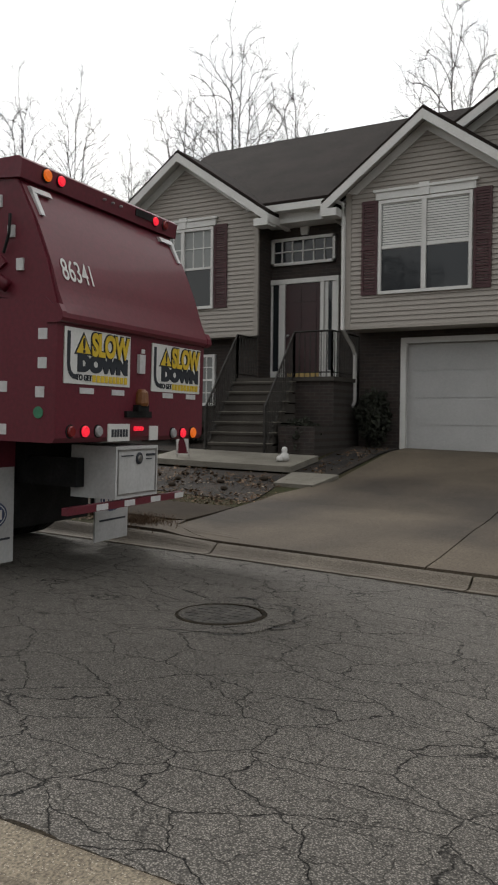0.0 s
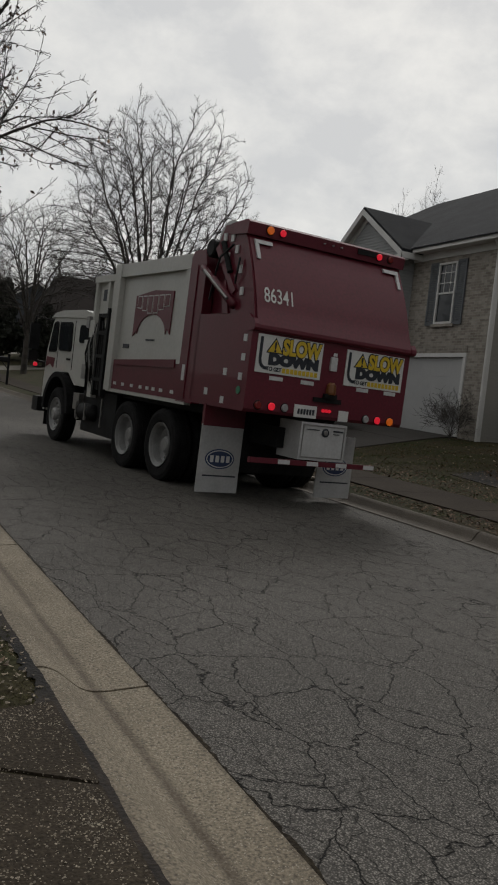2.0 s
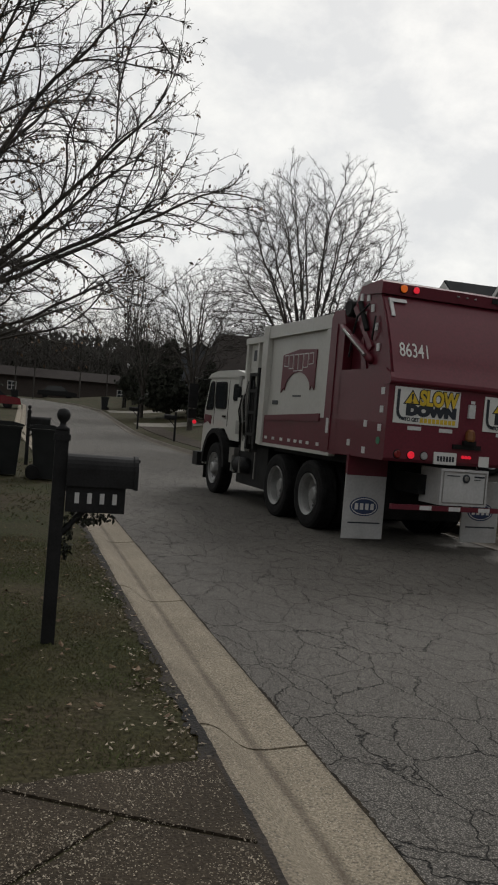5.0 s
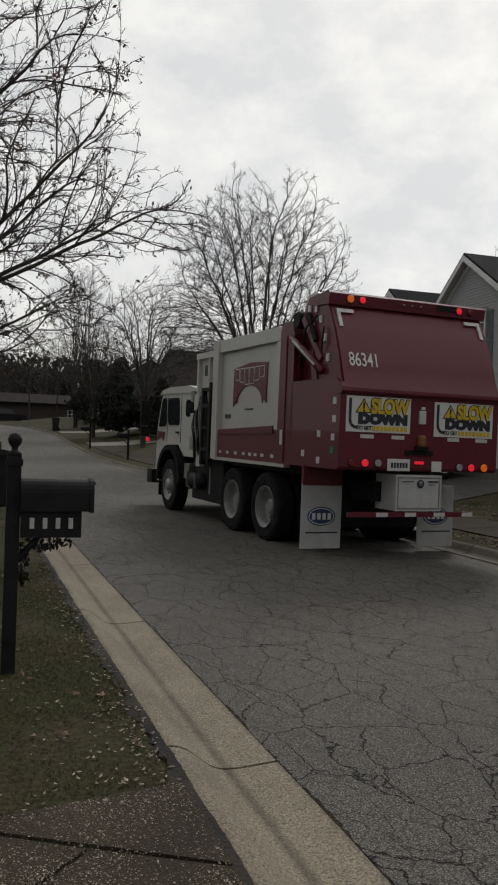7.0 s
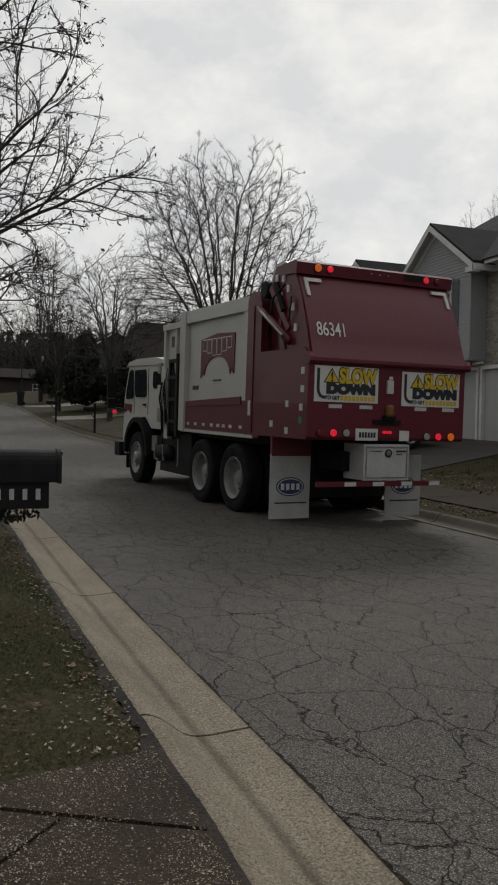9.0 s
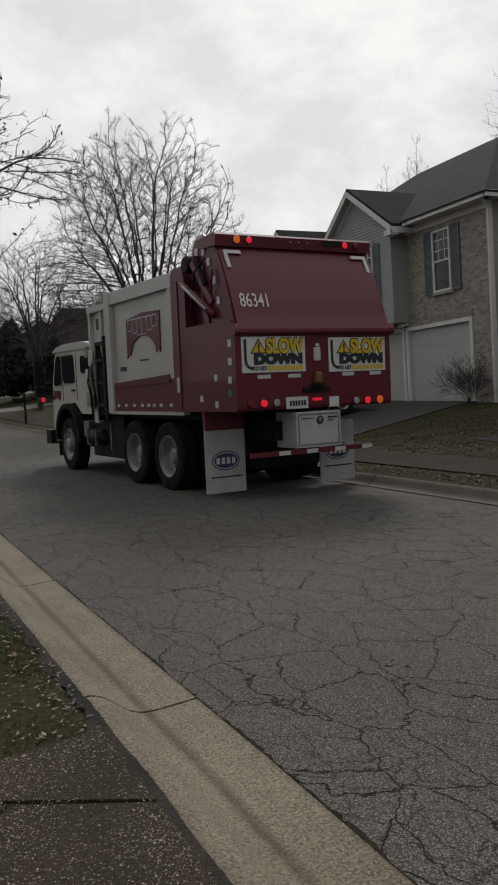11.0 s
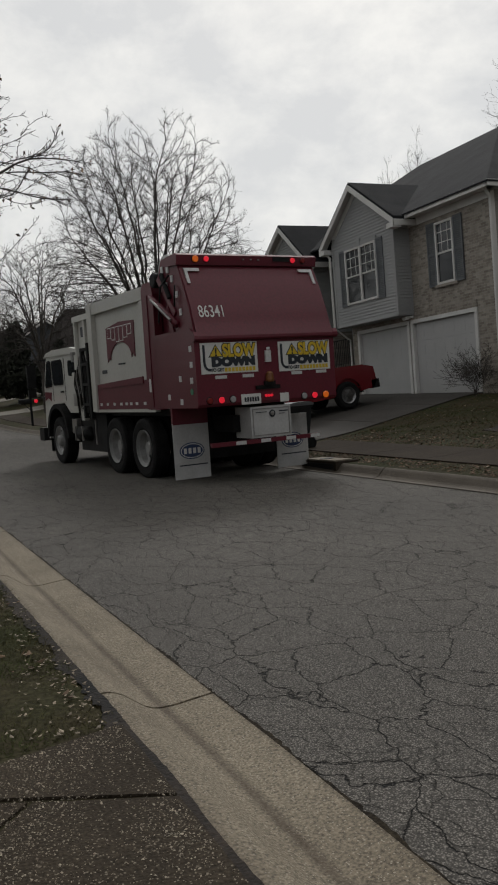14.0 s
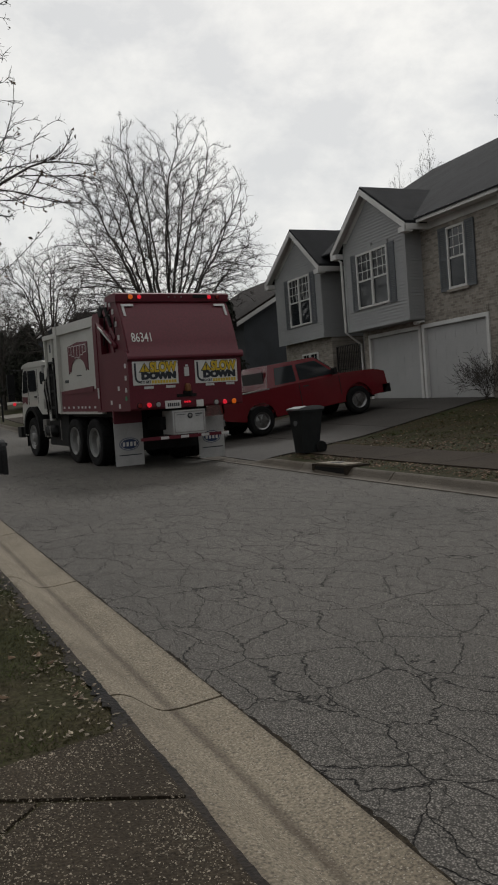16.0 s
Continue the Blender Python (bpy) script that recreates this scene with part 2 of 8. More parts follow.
def speckled(name, base, dark, stone, density, scale, streak=None, spec=0.3, vary=0.22):
    """Concrete with stones showing in it; streak: noise drawn out along y for stains that follow the gutter."""
    m = mat(name, base, 0.85, vary=vary, scale=1.7, fine=85, bump=0.7, second=dark, amount=0.5, spec=spec)
    n, l = m.node_tree.nodes, m.node_tree.links
    b = n["Principled BSDF"]
    src = b.inputs["Base Color"].links[0].from_socket
    co = n.new("ShaderNodeTexCoord")
    v = n.new("ShaderNodeTexVoronoi")
    v.inputs["Scale"].default_value = scale
    l.new(co.outputs["Object"], v.inputs["Vector"])
    sep = n.new("ShaderNodeSeparateColor")
    l.new(v.outputs["Color"], sep.inputs[0])
    pick = n.new("ShaderNodeMath")
    pick.operation = "GREATER_THAN"
    pick.inputs[1].default_value = 1 - density
    l.new(sep.outputs[0], pick.inputs[0])
    core = n.new("ShaderNodeMath")
    core.operation = "LESS_THAN"
    l.new(v.outputs["Distance"], core.inputs[0])
    room = n.new("ShaderNodeMapRange")
    room.inputs["To Min"].default_value, room.inputs["To Max"].default_value = 0.12, 0.44
    l.new(sep.outputs[1], room.inputs["Value"])
    l.new(room.outputs[0], core.inputs[1])
    both = n.new("ShaderNodeMath")
    both.operation = "MULTIPLY"
    l.new(pick.outputs[0], both.inputs[0])
    l.new(core.outputs[0], both.inputs[1])
    mix = n.new("ShaderNodeMix")
    mix.data_type = "RGBA"
    l.new(both.outputs[0], mix.inputs[0])
    l.new(src, mix.inputs[6])
    mix.inputs[7].default_value = (*stone, 1)
    out = mix.outputs[2]
    if streak:
        mp = n.new("ShaderNodeMapping")
        mp.inputs["Scale"].default_value = streak
        l.new(co.outputs["Object"], mp.inputs[0])
        ns = n.new("ShaderNodeTexNoise")
        ns.inputs["Scale"].default_value, ns.inputs["Detail"].default_value, ns.inputs["Roughness"].default_value = 1.0, 6, 0.6
        l.new(mp.outputs[0], ns.inputs["Vector"])
        mr = n.new("ShaderNodeMapRange")
        mr.inputs["From Min"].default_value, mr.inputs["From Max"].default_value = 0.36, 0.56
        mr.inputs["To Min"].default_value, mr.inputs["To Max"].default_value = 0.86, 1.05
        l.new(ns.outputs[0], mr.inputs["Value"])
        sc = n.new("ShaderNodeVectorMath")
        sc.operation = "SCALE"
        l.new(out, sc.inputs[0])
        l.new(mr.outputs[0], sc.inputs["Scale"])
        out = sc.outputs[0]
    l.new(out, b.inputs["Base Color"])
    return m


KERB = speckled("kerb_concrete", (0.25, 0.215, 0.165), (0.155, 0.13, 0.10), (0.30, 0.27, 0.22), 0.2, 95, (4.5, 0.8, 4.5))


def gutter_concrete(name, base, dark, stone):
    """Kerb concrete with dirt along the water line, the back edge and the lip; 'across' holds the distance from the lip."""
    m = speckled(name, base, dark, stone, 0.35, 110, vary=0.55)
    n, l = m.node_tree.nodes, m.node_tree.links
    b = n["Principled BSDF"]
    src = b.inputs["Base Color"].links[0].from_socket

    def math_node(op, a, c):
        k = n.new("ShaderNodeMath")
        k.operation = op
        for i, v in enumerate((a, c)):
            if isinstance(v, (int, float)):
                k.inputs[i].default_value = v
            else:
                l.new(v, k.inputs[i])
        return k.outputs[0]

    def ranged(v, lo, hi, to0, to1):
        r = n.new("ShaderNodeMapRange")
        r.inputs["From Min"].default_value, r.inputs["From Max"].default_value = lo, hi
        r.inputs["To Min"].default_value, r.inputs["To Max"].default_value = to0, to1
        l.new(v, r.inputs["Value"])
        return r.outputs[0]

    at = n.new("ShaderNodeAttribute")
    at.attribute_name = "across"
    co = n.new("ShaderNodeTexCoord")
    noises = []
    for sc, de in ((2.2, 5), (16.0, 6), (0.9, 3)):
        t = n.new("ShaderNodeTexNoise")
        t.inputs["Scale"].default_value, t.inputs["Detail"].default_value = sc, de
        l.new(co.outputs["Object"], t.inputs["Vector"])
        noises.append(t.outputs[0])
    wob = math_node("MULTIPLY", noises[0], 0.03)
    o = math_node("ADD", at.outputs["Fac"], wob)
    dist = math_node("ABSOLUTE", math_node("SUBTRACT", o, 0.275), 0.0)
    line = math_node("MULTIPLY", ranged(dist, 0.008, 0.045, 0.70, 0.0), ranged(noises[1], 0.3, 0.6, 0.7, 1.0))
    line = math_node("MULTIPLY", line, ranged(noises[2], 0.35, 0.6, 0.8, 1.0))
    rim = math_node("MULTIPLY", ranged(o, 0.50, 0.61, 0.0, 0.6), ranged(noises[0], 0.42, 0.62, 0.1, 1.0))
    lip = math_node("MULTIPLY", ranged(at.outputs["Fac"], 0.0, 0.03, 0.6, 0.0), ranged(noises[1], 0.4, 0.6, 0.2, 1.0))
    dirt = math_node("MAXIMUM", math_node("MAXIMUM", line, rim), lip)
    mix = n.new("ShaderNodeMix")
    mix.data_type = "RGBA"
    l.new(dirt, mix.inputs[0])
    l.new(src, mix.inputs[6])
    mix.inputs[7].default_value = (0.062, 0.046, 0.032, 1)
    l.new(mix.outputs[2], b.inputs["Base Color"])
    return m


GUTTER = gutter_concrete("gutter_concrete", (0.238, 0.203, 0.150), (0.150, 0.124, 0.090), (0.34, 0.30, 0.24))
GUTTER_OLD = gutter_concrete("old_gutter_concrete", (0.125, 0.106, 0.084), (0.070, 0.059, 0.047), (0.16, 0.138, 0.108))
JOINT_DIRT = mat("joint_dirt", (0.017, 0.014, 0.011), 0.95, vary=0.5, scale=9, fine=70, bump=0.6, second=(0.034, 0.027, 0.018), amount=0.3, spec=0.1)
PEBBLE = mat("pale_pebbles", (0.42, 0.37, 0.29), 0.7, vary=0.2, scale=9, fine=70, bump=0.1, second=(0.17, 0.13, 0.10), amount=0.5, island=0.55, spec=0.3)
AGGREGATE = speckled("exposed_aggregate", (0.050, 0.039, 0.027), (0.027, 0.021, 0.0148), (0.21, 0.18, 0.14), 0.32, 105, spec=0.12, vary=0.55)
DRIVE = mat("driveway_concrete", (0.122, 0.098, 0.072), 0.85, vary=0.3, scale=0.45, fine=50, bump=0.3, second=(0.046, 0.038, 0.031), amount=0.32, spec=0.25)
DRIVE_DARK = mat("driveway_dark", (0.064, 0.058, 0.052), 0.85, vary=0.2, scale=0.8, fine=70, bump=0.3, second=(0.040, 0.036, 0.033), amount=0.6, spec=0.25)
PALE_STEP = mat("pale_concrete", (0.21, 0.195, 0.165), 0.85, vary=0.2, scale=2.5, fine=60, bump=0.3, second=(0.13, 0.12, 0.10), amount=0.5, spec=0.25)
STEP = mat("porch_concrete", (0.075, 0.067, 0.058), 0.85, vary=0.2, scale=2, fine=70, bump=0.3, second=(0.045, 0.04, 0.036), amount=0.6, spec=0.25)
WALKWAY = mat("sidewalk_concrete", (0.054, 0.043, 0.033), 0.95, vary=0.3, scale=1.2, fine=70, bump=0.4, second=(0.030, 0.024, 0.019), amount=0.6, spec=0.1)
LAWN = mat("winter_lawn", (0.031, 0.034, 0.014), 0.95, vary=0.5, scale=1.1, fine=34, bump=0.7, second=(0.048, 0.038, 0.023), amount=0.3, spec=0.1)
BED = mat("mulch_soil", (0.034, 0.024, 0.017), 0.95, vary=0.55, scale=2, fine=55, bump=0.9)
GRASS = mat("grass_blades", (0.051, 0.066, 0.021), 0.9, vary=0.3, scale=1.6, fine=20, bump=0, second=(0.084, 0.066, 0.036), amount=0.3, island=0.5, spec=0.1)
LEAF = mat("dead_leaves", (0.16, 0.108, 0.07), 0.8, vary=0.3, scale=1.5, fine=30, bump=0, second=(0.07, 0.045, 0.03), amount=0.4, island=0.55, spec=0.2)
BARK = mat("bark", (0.085, 0.074, 0.064), 0.95, vary=0.3, scale=3, fine=25, bump=0.6)
BARK_FAR = mat("bark_grey", (0.070, 0.062, 0.055), 0.95, vary=0.3, scale=3, fine=25, bump=0)
TWIG = mat("twigs", (0.062, 0.053, 0.046), 0.95, vary=0.3, scale=3, fine=25, bump=0)
IRON = mat("cast_iron", (0.044, 0.040, 0.036), 0.65, 0.3, vary=0.3, scale=8, fine=50, bump=0.4)
BLACK = mat("black_paint", (0.015, 0.015, 0.016), 0.65, spec=0.2, vary=0.25, scale=6, fine=60, bump=0.1)
RUBBER = mat("tyre_rubber", (0.014, 0.014, 0.0145), 0.85, spec=0.2, vary=0.3, scale=6, fine=60, bump=0.3)
CHASSIS = mat("chassis_black", (0.013, 0.013, 0.0135), 0.65, spec=0.25, vary=0.4, scale=5, fine=40, bump=0.2)
RED = mat("truck_red", (0.124, 0.0082, 0.0222), 0.5, vary=0.14, scale=1.6, fine=25, bump=0.03, second=(0.100, 0.0068, 0.0165), amount=0.6, coat=0.15)
TRUCK_WHITE = mat("truck_white", (0.55, 0.55, 0.52), 0.45, vary=0.05, scale=1.2, fine=20, bump=0.02, second=(0.47, 0.465, 0.43), amount=0.7, coat=0.2)
FLAP = mat("mudflap_white", (0.52, 0.52, 0.52), 0.6, vary=0.08, scale=3, fine=30, bump=0.05, second=(0.36, 0.355, 0.35), amount=0.6)
STEEL = mat("worn_steel", (0.35, 0.34, 0.33), 0.4, 0.8, vary=0.15, scale=5, fine=50, bump=0.1)
ALLOY = mat("wheel_steel", (0.33, 0.33, 0.325), 0.45, 0.3, vary=0.12, scale=6, fine=50, bump=0.1)
REFLECT = mat("reflector_tape", (0.62, 0.62, 0.62), 0.3, vary=0.08, scale=20, fine=200, bump=0)
YELLOW = mat("sign_yellow", (0.68, 0.47, 0.03), 0.5, vary=0.05, scale=4, fine=40, bump=0)
SIGN_WHITE = mat("sign_white", (0.68, 0.68, 0.66), 0.5, vary=0.04, scale=4, fine=40, bump=0)
INK = mat("sign_ink", (0.02, 0.025, 0.035), 0.5, vary=0.05, scale=4, fine=40, bump=0)
NAVY = mat("logo_blue", (0.03, 0.05, 0.12), 0.5, vary=0.05, scale=4, fine=40, bump=0)
LAMP_RED = mat("lamp_red_lit", (0.5, 0.02, 0.02), 0.3, bump=0, emit=(1.0, 0.02, 0.05), power=0.42)
LAMP_AMBER = mat("lamp_amber_lit", (0.4, 0.12, 0.02), 0.3, bump=0, emit=(1.0, 0.17, 0.01), power=0.26)
LENS_RED = mat("lamp_red_off", (0.22, 0.02, 0.02), 0.25, bump=0)
LENS_WHITE = mat("lamp_clear", (0.4, 0.4, 0.4), 0.2, bump=0)
GLASS = glass_material("window_glass", (0.022, 0.025, 0.028))
GLASS_CURTAIN = glass_material("curtained_glass", (0.21, 0.22, 0.215), 0.15)
WHITE_TRIM = mat("white_trim", (0.66, 0.655, 0.64), 0.55, vary=0.05, scale=2, fine=30, bump=0.03, second=(0.54, 0.53, 0.51), amount=0.6)
GARAGE = mat("garage_door_white", (0.44, 0.44, 0.435), 0.5, vary=0.05, scale=1.5, fine=30, bump=0.03, second=(0.37, 0.37, 0.365), amount=0.6)
SIDING_TAN = mat("tan_siding", (0.325, 0.292, 0.264), 0.65, vary=0.07, scale=0.9, fine=25, bump=0.04, second=(0.285, 0.262, 0.233), amount=0.6, island=0.05)
SIDING_GREY = mat("grey_siding", (0.33, 0.335, 0.335), 0.65, vary=0.07, scale=0.9, fine=25, bump=0.04, second=(0.28, 0.285, 0.285), amount=0.6, island=0.05)
SIDING_SIDE = mat("beige_grey_siding", (0.305, 0.292, 0.266), 0.65, vary=0.07, scale=0.9, fine=25, bump=0.04, second=(0.265, 0.252, 0.228), amount=0.6, island=0.05)
SHUTTER_RED = mat("maroon_shutter", (0.060, 0.016, 0.020), 0.6, vary=0.15, scale=4, fine=40, bump=0.05)
SHUTTER_GREY = mat("slate_shutter", (0.12, 0.13, 0.14), 0.6, vary=0.12, scale=4, fine=40, bump=0.05)
DOOR_RED = mat("maroon_door", (0.036, 0.009, 0.011), 0.45, vary=0.15, scale=4, fine=40, bump=0.05)
BRICK_DARK = brick_material("dark_brick", (0.042, 0.029, 0.025), (0.027, 0.021, 0.019), (0.048, 0.043, 0.038))
BRICK_RETURN = brick_material("dark_brick_return", (0.042, 0.029, 0.025), (0.027, 0.021, 0.019), (0.048, 0.043, 0.038), along=0)
BRICK_TAN = brick_material("tan_brick", (0.335, 0.302, 0.258), (0.195, 0.168, 0.142), (0.31, 0.292, 0.265))
SHINGLE_DARK = shingle_material("charcoal_shingles", (0.025, 0.019, 0.0168))
SHINGLE_GREY = shingle_material("grey_shingles", (0.032, 0.033, 0.036))
SHRUB = mat("evergreen_shrub", (0.030, 0.034, 0.022), 0.9, vary=0.3, scale=6, fine=30, bump=0, island=0.4)
PICKUP_RED = mat("pickup_red", (0.15, 0.008, 0.014), 0.25, vary=0.06, scale=2, fine=30, bump=0.02, coat=0.5)
BIN_DARK = mat("bin_plastic", (0.018, 0.020, 0.021), 0.6, spec=0.25, vary=0.15, scale=5, fine=60, bump=0.1)
BIN_LID = mat("bin_lid_grey", (0.11, 0.115, 0.12), 0.5, vary=0.12, scale=5, fine=60, bump=0.1)
CHROME = mat("chrome", (0.32, 0.32, 0.325), 0.28, 1.0, vary=0.05, scale=5, fine=50, bump=0)

# ---- mesh helpers ----


def box(bm, x0, x1, y0, y1, z0, z1, m=None):
    v = [bm.verts.new((x, y, z)) for z in (z0, z1) for y in (y0, y1) for x in (x0, x1)]
    if m is not None:
        for q in v:
            q.co = m @ q.co
    for f in ((0, 2, 3, 1), (4, 5, 7, 6), (0, 1, 5, 4), (2, 6, 7, 3), (0, 4, 6, 2), (1, 3, 7, 5)):
        bm.faces.new([v[i] for i in f])
    return v


def prism(bm, outline, a0, a1, axis="x", m=None):
    """A closed outline in the plane across an axis, drawn out along that axis from a0 to a1."""
    def at(p, a):
        c = {"x": (a, p[0], p[1]), "y": (p[0], a, p[1]), "z": (p[0], p[1], a)}[axis]
        return m @ Vector(c) if m is not None else Vector(c)
    lo, hi = [bm.verts.new(at(p, a0)) for p in outline], [bm.verts.new(at(p, a1)) for p in outline]
    k = len(outline)
    bm.faces.new(lo[::-1])
    bm.faces.new(hi)
    for i in range(k):
        bm.faces.new((lo[i], lo[(i + 1) % k], hi[(i + 1) % k], hi[i]))


def lathe(bm, profile, m=None, steps=20, caps=(True, True)):
    """Rings of (radius, height) turned about z."""
    rings = []
    for r, h in profile:
        ring = []
        for i in range(steps):
            a = 2 * math.pi * i / steps
            c = Vector((r * math.cos(a), r * math.sin(a), h))
            ring.append(bm.verts.new(m @ c if m is not None else c))
        rings.append(ring)
    for a, b in zip(rings, rings[1:]):
        for i in range(steps):
            bm.faces.new((a[i], a[(i + 1) % steps], b[(i + 1) % steps], b[i]))
    if caps[0]:
        bm.faces.new(rings[0][::-1])
    if caps[1]:
        bm.faces.new(rings[-1])


def tube(bm, pts, radii, sides=6):
    pts = [Vector(p) for p in pts]
    rings = []
    for i, p in enumerate(pts):
        d = (pts[min(i + 1, len(pts) - 1)] - pts[max(i - 1, 0)]).normalized()
        u = d.cross(Vector((0.13, 0.37, 0.92))).normalized()
        w = d.cross(u)
        r = radii[i] if isinstance(radii, (list, tuple)) else radii
        rings.append([bm.verts.new(p + r * (math.cos(2 * math.pi * k / sides) * u + math.sin(2 * math.pi * k / sides) * w)) for k in range(sides)])
    for a, b in zip(rings, rings[1:]):
        for k in range(sides):
            bm.faces.new((a[k], a[(k + 1) % sides], b[(k + 1) % sides], b[k]))
    bm.faces.new(rings[0][::-1])
    bm.faces.new(rings[-1])


def mesh_of(name, bm, material, smooth=False, bevel=0.0):
    if bevel:
        bmesh.ops.bevel(bm, geom=[e for e in bm.edges if e.is_manifold and e.calc_face_angle(0) > 0.5], offset=bevel, segments=2, affect="EDGES", profile=0.6, clamp_overlap=True)
    bmesh.ops.recalc_face_normals(bm, faces=bm.faces)
    me = bpy.data.meshes.new(name)
    bm.to_mesh(me)
    bm.free()
    me.materials.append(material)
    if smooth:
        for p in me.polygons:
            p.use_smooth = True
    return me


def part(name, bm, material, parent=None, label="", smooth=False, bevel=0.0):
    ob = new(name, mesh_of(name, bm, material, smooth, bevel))
    ob.parent = parent
    return tagged(ob, label)


def block(name, material, parent, *dims, label="", bevel=0.0, m=None):
    bm = bmesh.new()
    box(bm, *dims, m)
    return part(name, bm, material, parent, label, bevel=bevel)


def thing(name, label, category, group="", at=None):
    ob = new(name)
    ob.empty_display_size = 0.2
    if at is not None:
        ob.matrix_world = at
    return tagged(ob, label, category, group)


def words(name, text, size, material, parent, m, depth=0.004, label="", squeeze=1.0, bold=0.022):
    """Raised letters in the built-in font, turned to a mesh."""
    cu = bpy.data.curves.new(name, "FONT")
    cu.body, cu.size, cu.extrude, cu.align_x, cu.align_y = text, size, depth, "CENTER", "CENTER"
    cu.offset = size * bold
    tmp = bpy.data.objects.new(name, cu)
    scene.collection.objects.link(tmp)
    bpy.context.view_layer.update()
    me = bpy.data.meshes.new_from_object(tmp.evaluated_get(bpy.context.evaluated_depsgraph_get()))
    bpy.data.objects.remove(tmp)
    me.transform(Matrix.Diagonal((squeeze, 1, 1, 1)))
    me.materials.clear()
    me.materials.append(material)
    ob = new(name, me)
    ob.parent = parent
    ob.matrix_basis = m
    return tagged(ob, label)


# ---- the lie of the land ----
_ys = np.arange(-140.0, 400.0, 0.5)
_zs = np.interp(_ys, [-140, -30, -10, 0, 15, 25, 29, 33, 37, 46, 68, 86, 110, 400], [-2.5, -0.6, -0.2, 0.0, 0.33, 0.63, 0.78, 0.91, 1.03, 1.5, 3.0, 4.05, 5.0, 8.0])
_zs = np.convolve(np.pad(_zs, 6, "edge"), np.ones(13) / 13, "valid")
_zs -= np.interp(0, _ys, _zs)


def grade(y):
    return float(np.interp(y, _ys, _zs))


def edge_left(y):
    return float(np.interp(y, [-140, 3, 7, 12, 17, 33, 45, 67, 76, 84], [1.5, 1.5, 1.43, 1.36, 1.25, 0.4, -0.1, -0.2, -1.5, -4.2]))


def edge_right(y):
    return float(np.interp(y, [-140, 2, 5, 8, 11, 17, 33, 45, 67, 76, 84], [6.63, 6.63, 6.75, 6.83, 6.76, 6.65, 5.8, 5.3, 5.2, 3.9, 1.2]))


SIDE = ([-200, -60, -12, -3.27, -3.2, -2.7, 2.7, 3.2, 3.27, 4.6, 6.0, 10.3, 13.0, 20, 60, 200],
        [0.8, 0.8, 0.25, 0.125, 0.02, -0.06, -0.06, 0.02, 0.125, 0.17, 0.25, 0.83, 0.95, 1.5, 4.0, 6.0])


def drive_drop(y):
    """Kerbs and verges lie low in front of the driveways."""
    low = 1.0
    for a, b in ((-3.0, 4.9), (15.9, 22.2)):
        low = min(low, max(0.6 if b < 10 else 0.2, min(1.0, max(a - y, y - b) / 0.9)))
    return low


def lift(x, y):
    """Height of the ground sheet."""
    lo, hi = edge_left(min(y, 84)), edge_right(min(y, 84))
    d = 2.7 + x - hi if x > (lo + hi) / 2 else -2.7 + x - lo
    if d > 2.7:
        d += 0.19 * min(1.0, (d - 2.7) / 0.376)      # the far kerb is the narrower one
    h = float(np.interp(d, *SIDE))
    if 3.2 < d < 5.4:
        low = drive_drop(y)
        h = h * low + (1 - low) * (0.0 + (d - 3.2) * 0.1)
    if y > 80 and h < 0.0:
        h = 0.0
    return grade(y) + h

# ---- ground, road, kerbs ----


def sheet(name, xs, ys, height, material):
    co = [(x, y, height(x, y)) for y in ys for x in xs]
    k = len(xs)
    faces = [(j * k + i, j * k + i + 1, (j + 1) * k + i + 1, (j + 1) * k + i) for j in range(len(ys) - 1) for i in range(k - 1)]
    me = bpy.data.meshes.new(name)
    me.from_pydata(co, [], faces)
    me.materials.append(material)
    for p in me.polygons:
        p.use_smooth = True
    return new(name, me)


_gx = np.unique(np.concatenate([np.linspace(-900, -60, 15), np.linspace(-60, -12, 17), np.arange(-12, 20, 0.4), np.linspace(20, 60, 17), np.linspace(60, 900, 15), [0.58, 0.65, 0.72, 0.79, 0.86, 0.93, 1.0, 1.5], np.linspace(5.41, 8.19, 54)]))
_gy = np.unique(np.concatenate([np.linspace(-900, -40, 12), np.linspace(-40, -6, 12), np.arange(-6, 50, 0.6), np.linspace(50, 110, 40), np.linspace(110, 1500, 20)]))
ground = sheet("ground", _gx, _gy, lift, LAWN)
tagged(ground, "dormant brownish-green winter lawn sloping up from the street", "ground", kind="structure")


bm = bmesh.new()
rows = []
for y in np.arange(-60, 84.1, 1.5):
    lo, hi = edge_left(y) + 0.014, edge_right(y) - 0.014
    rows.append([bm.verts.new((lo + (hi - lo) * i / 8, y, grade(y) + 0.004 + 0.03 * (1 - (i / 4 - 1) ** 2))) for i in range(9)])
for a, b in zip(rows, rows[1:]):
    for i in range(8):
        bm.faces.new((a[i], a[i + 1], b[i + 1], b[i]))
road = tagged(part("road", bm, ASPHALT, None, smooth=True), "worn grey asphalt street with a net of fine cracks", "road", kind="structure")
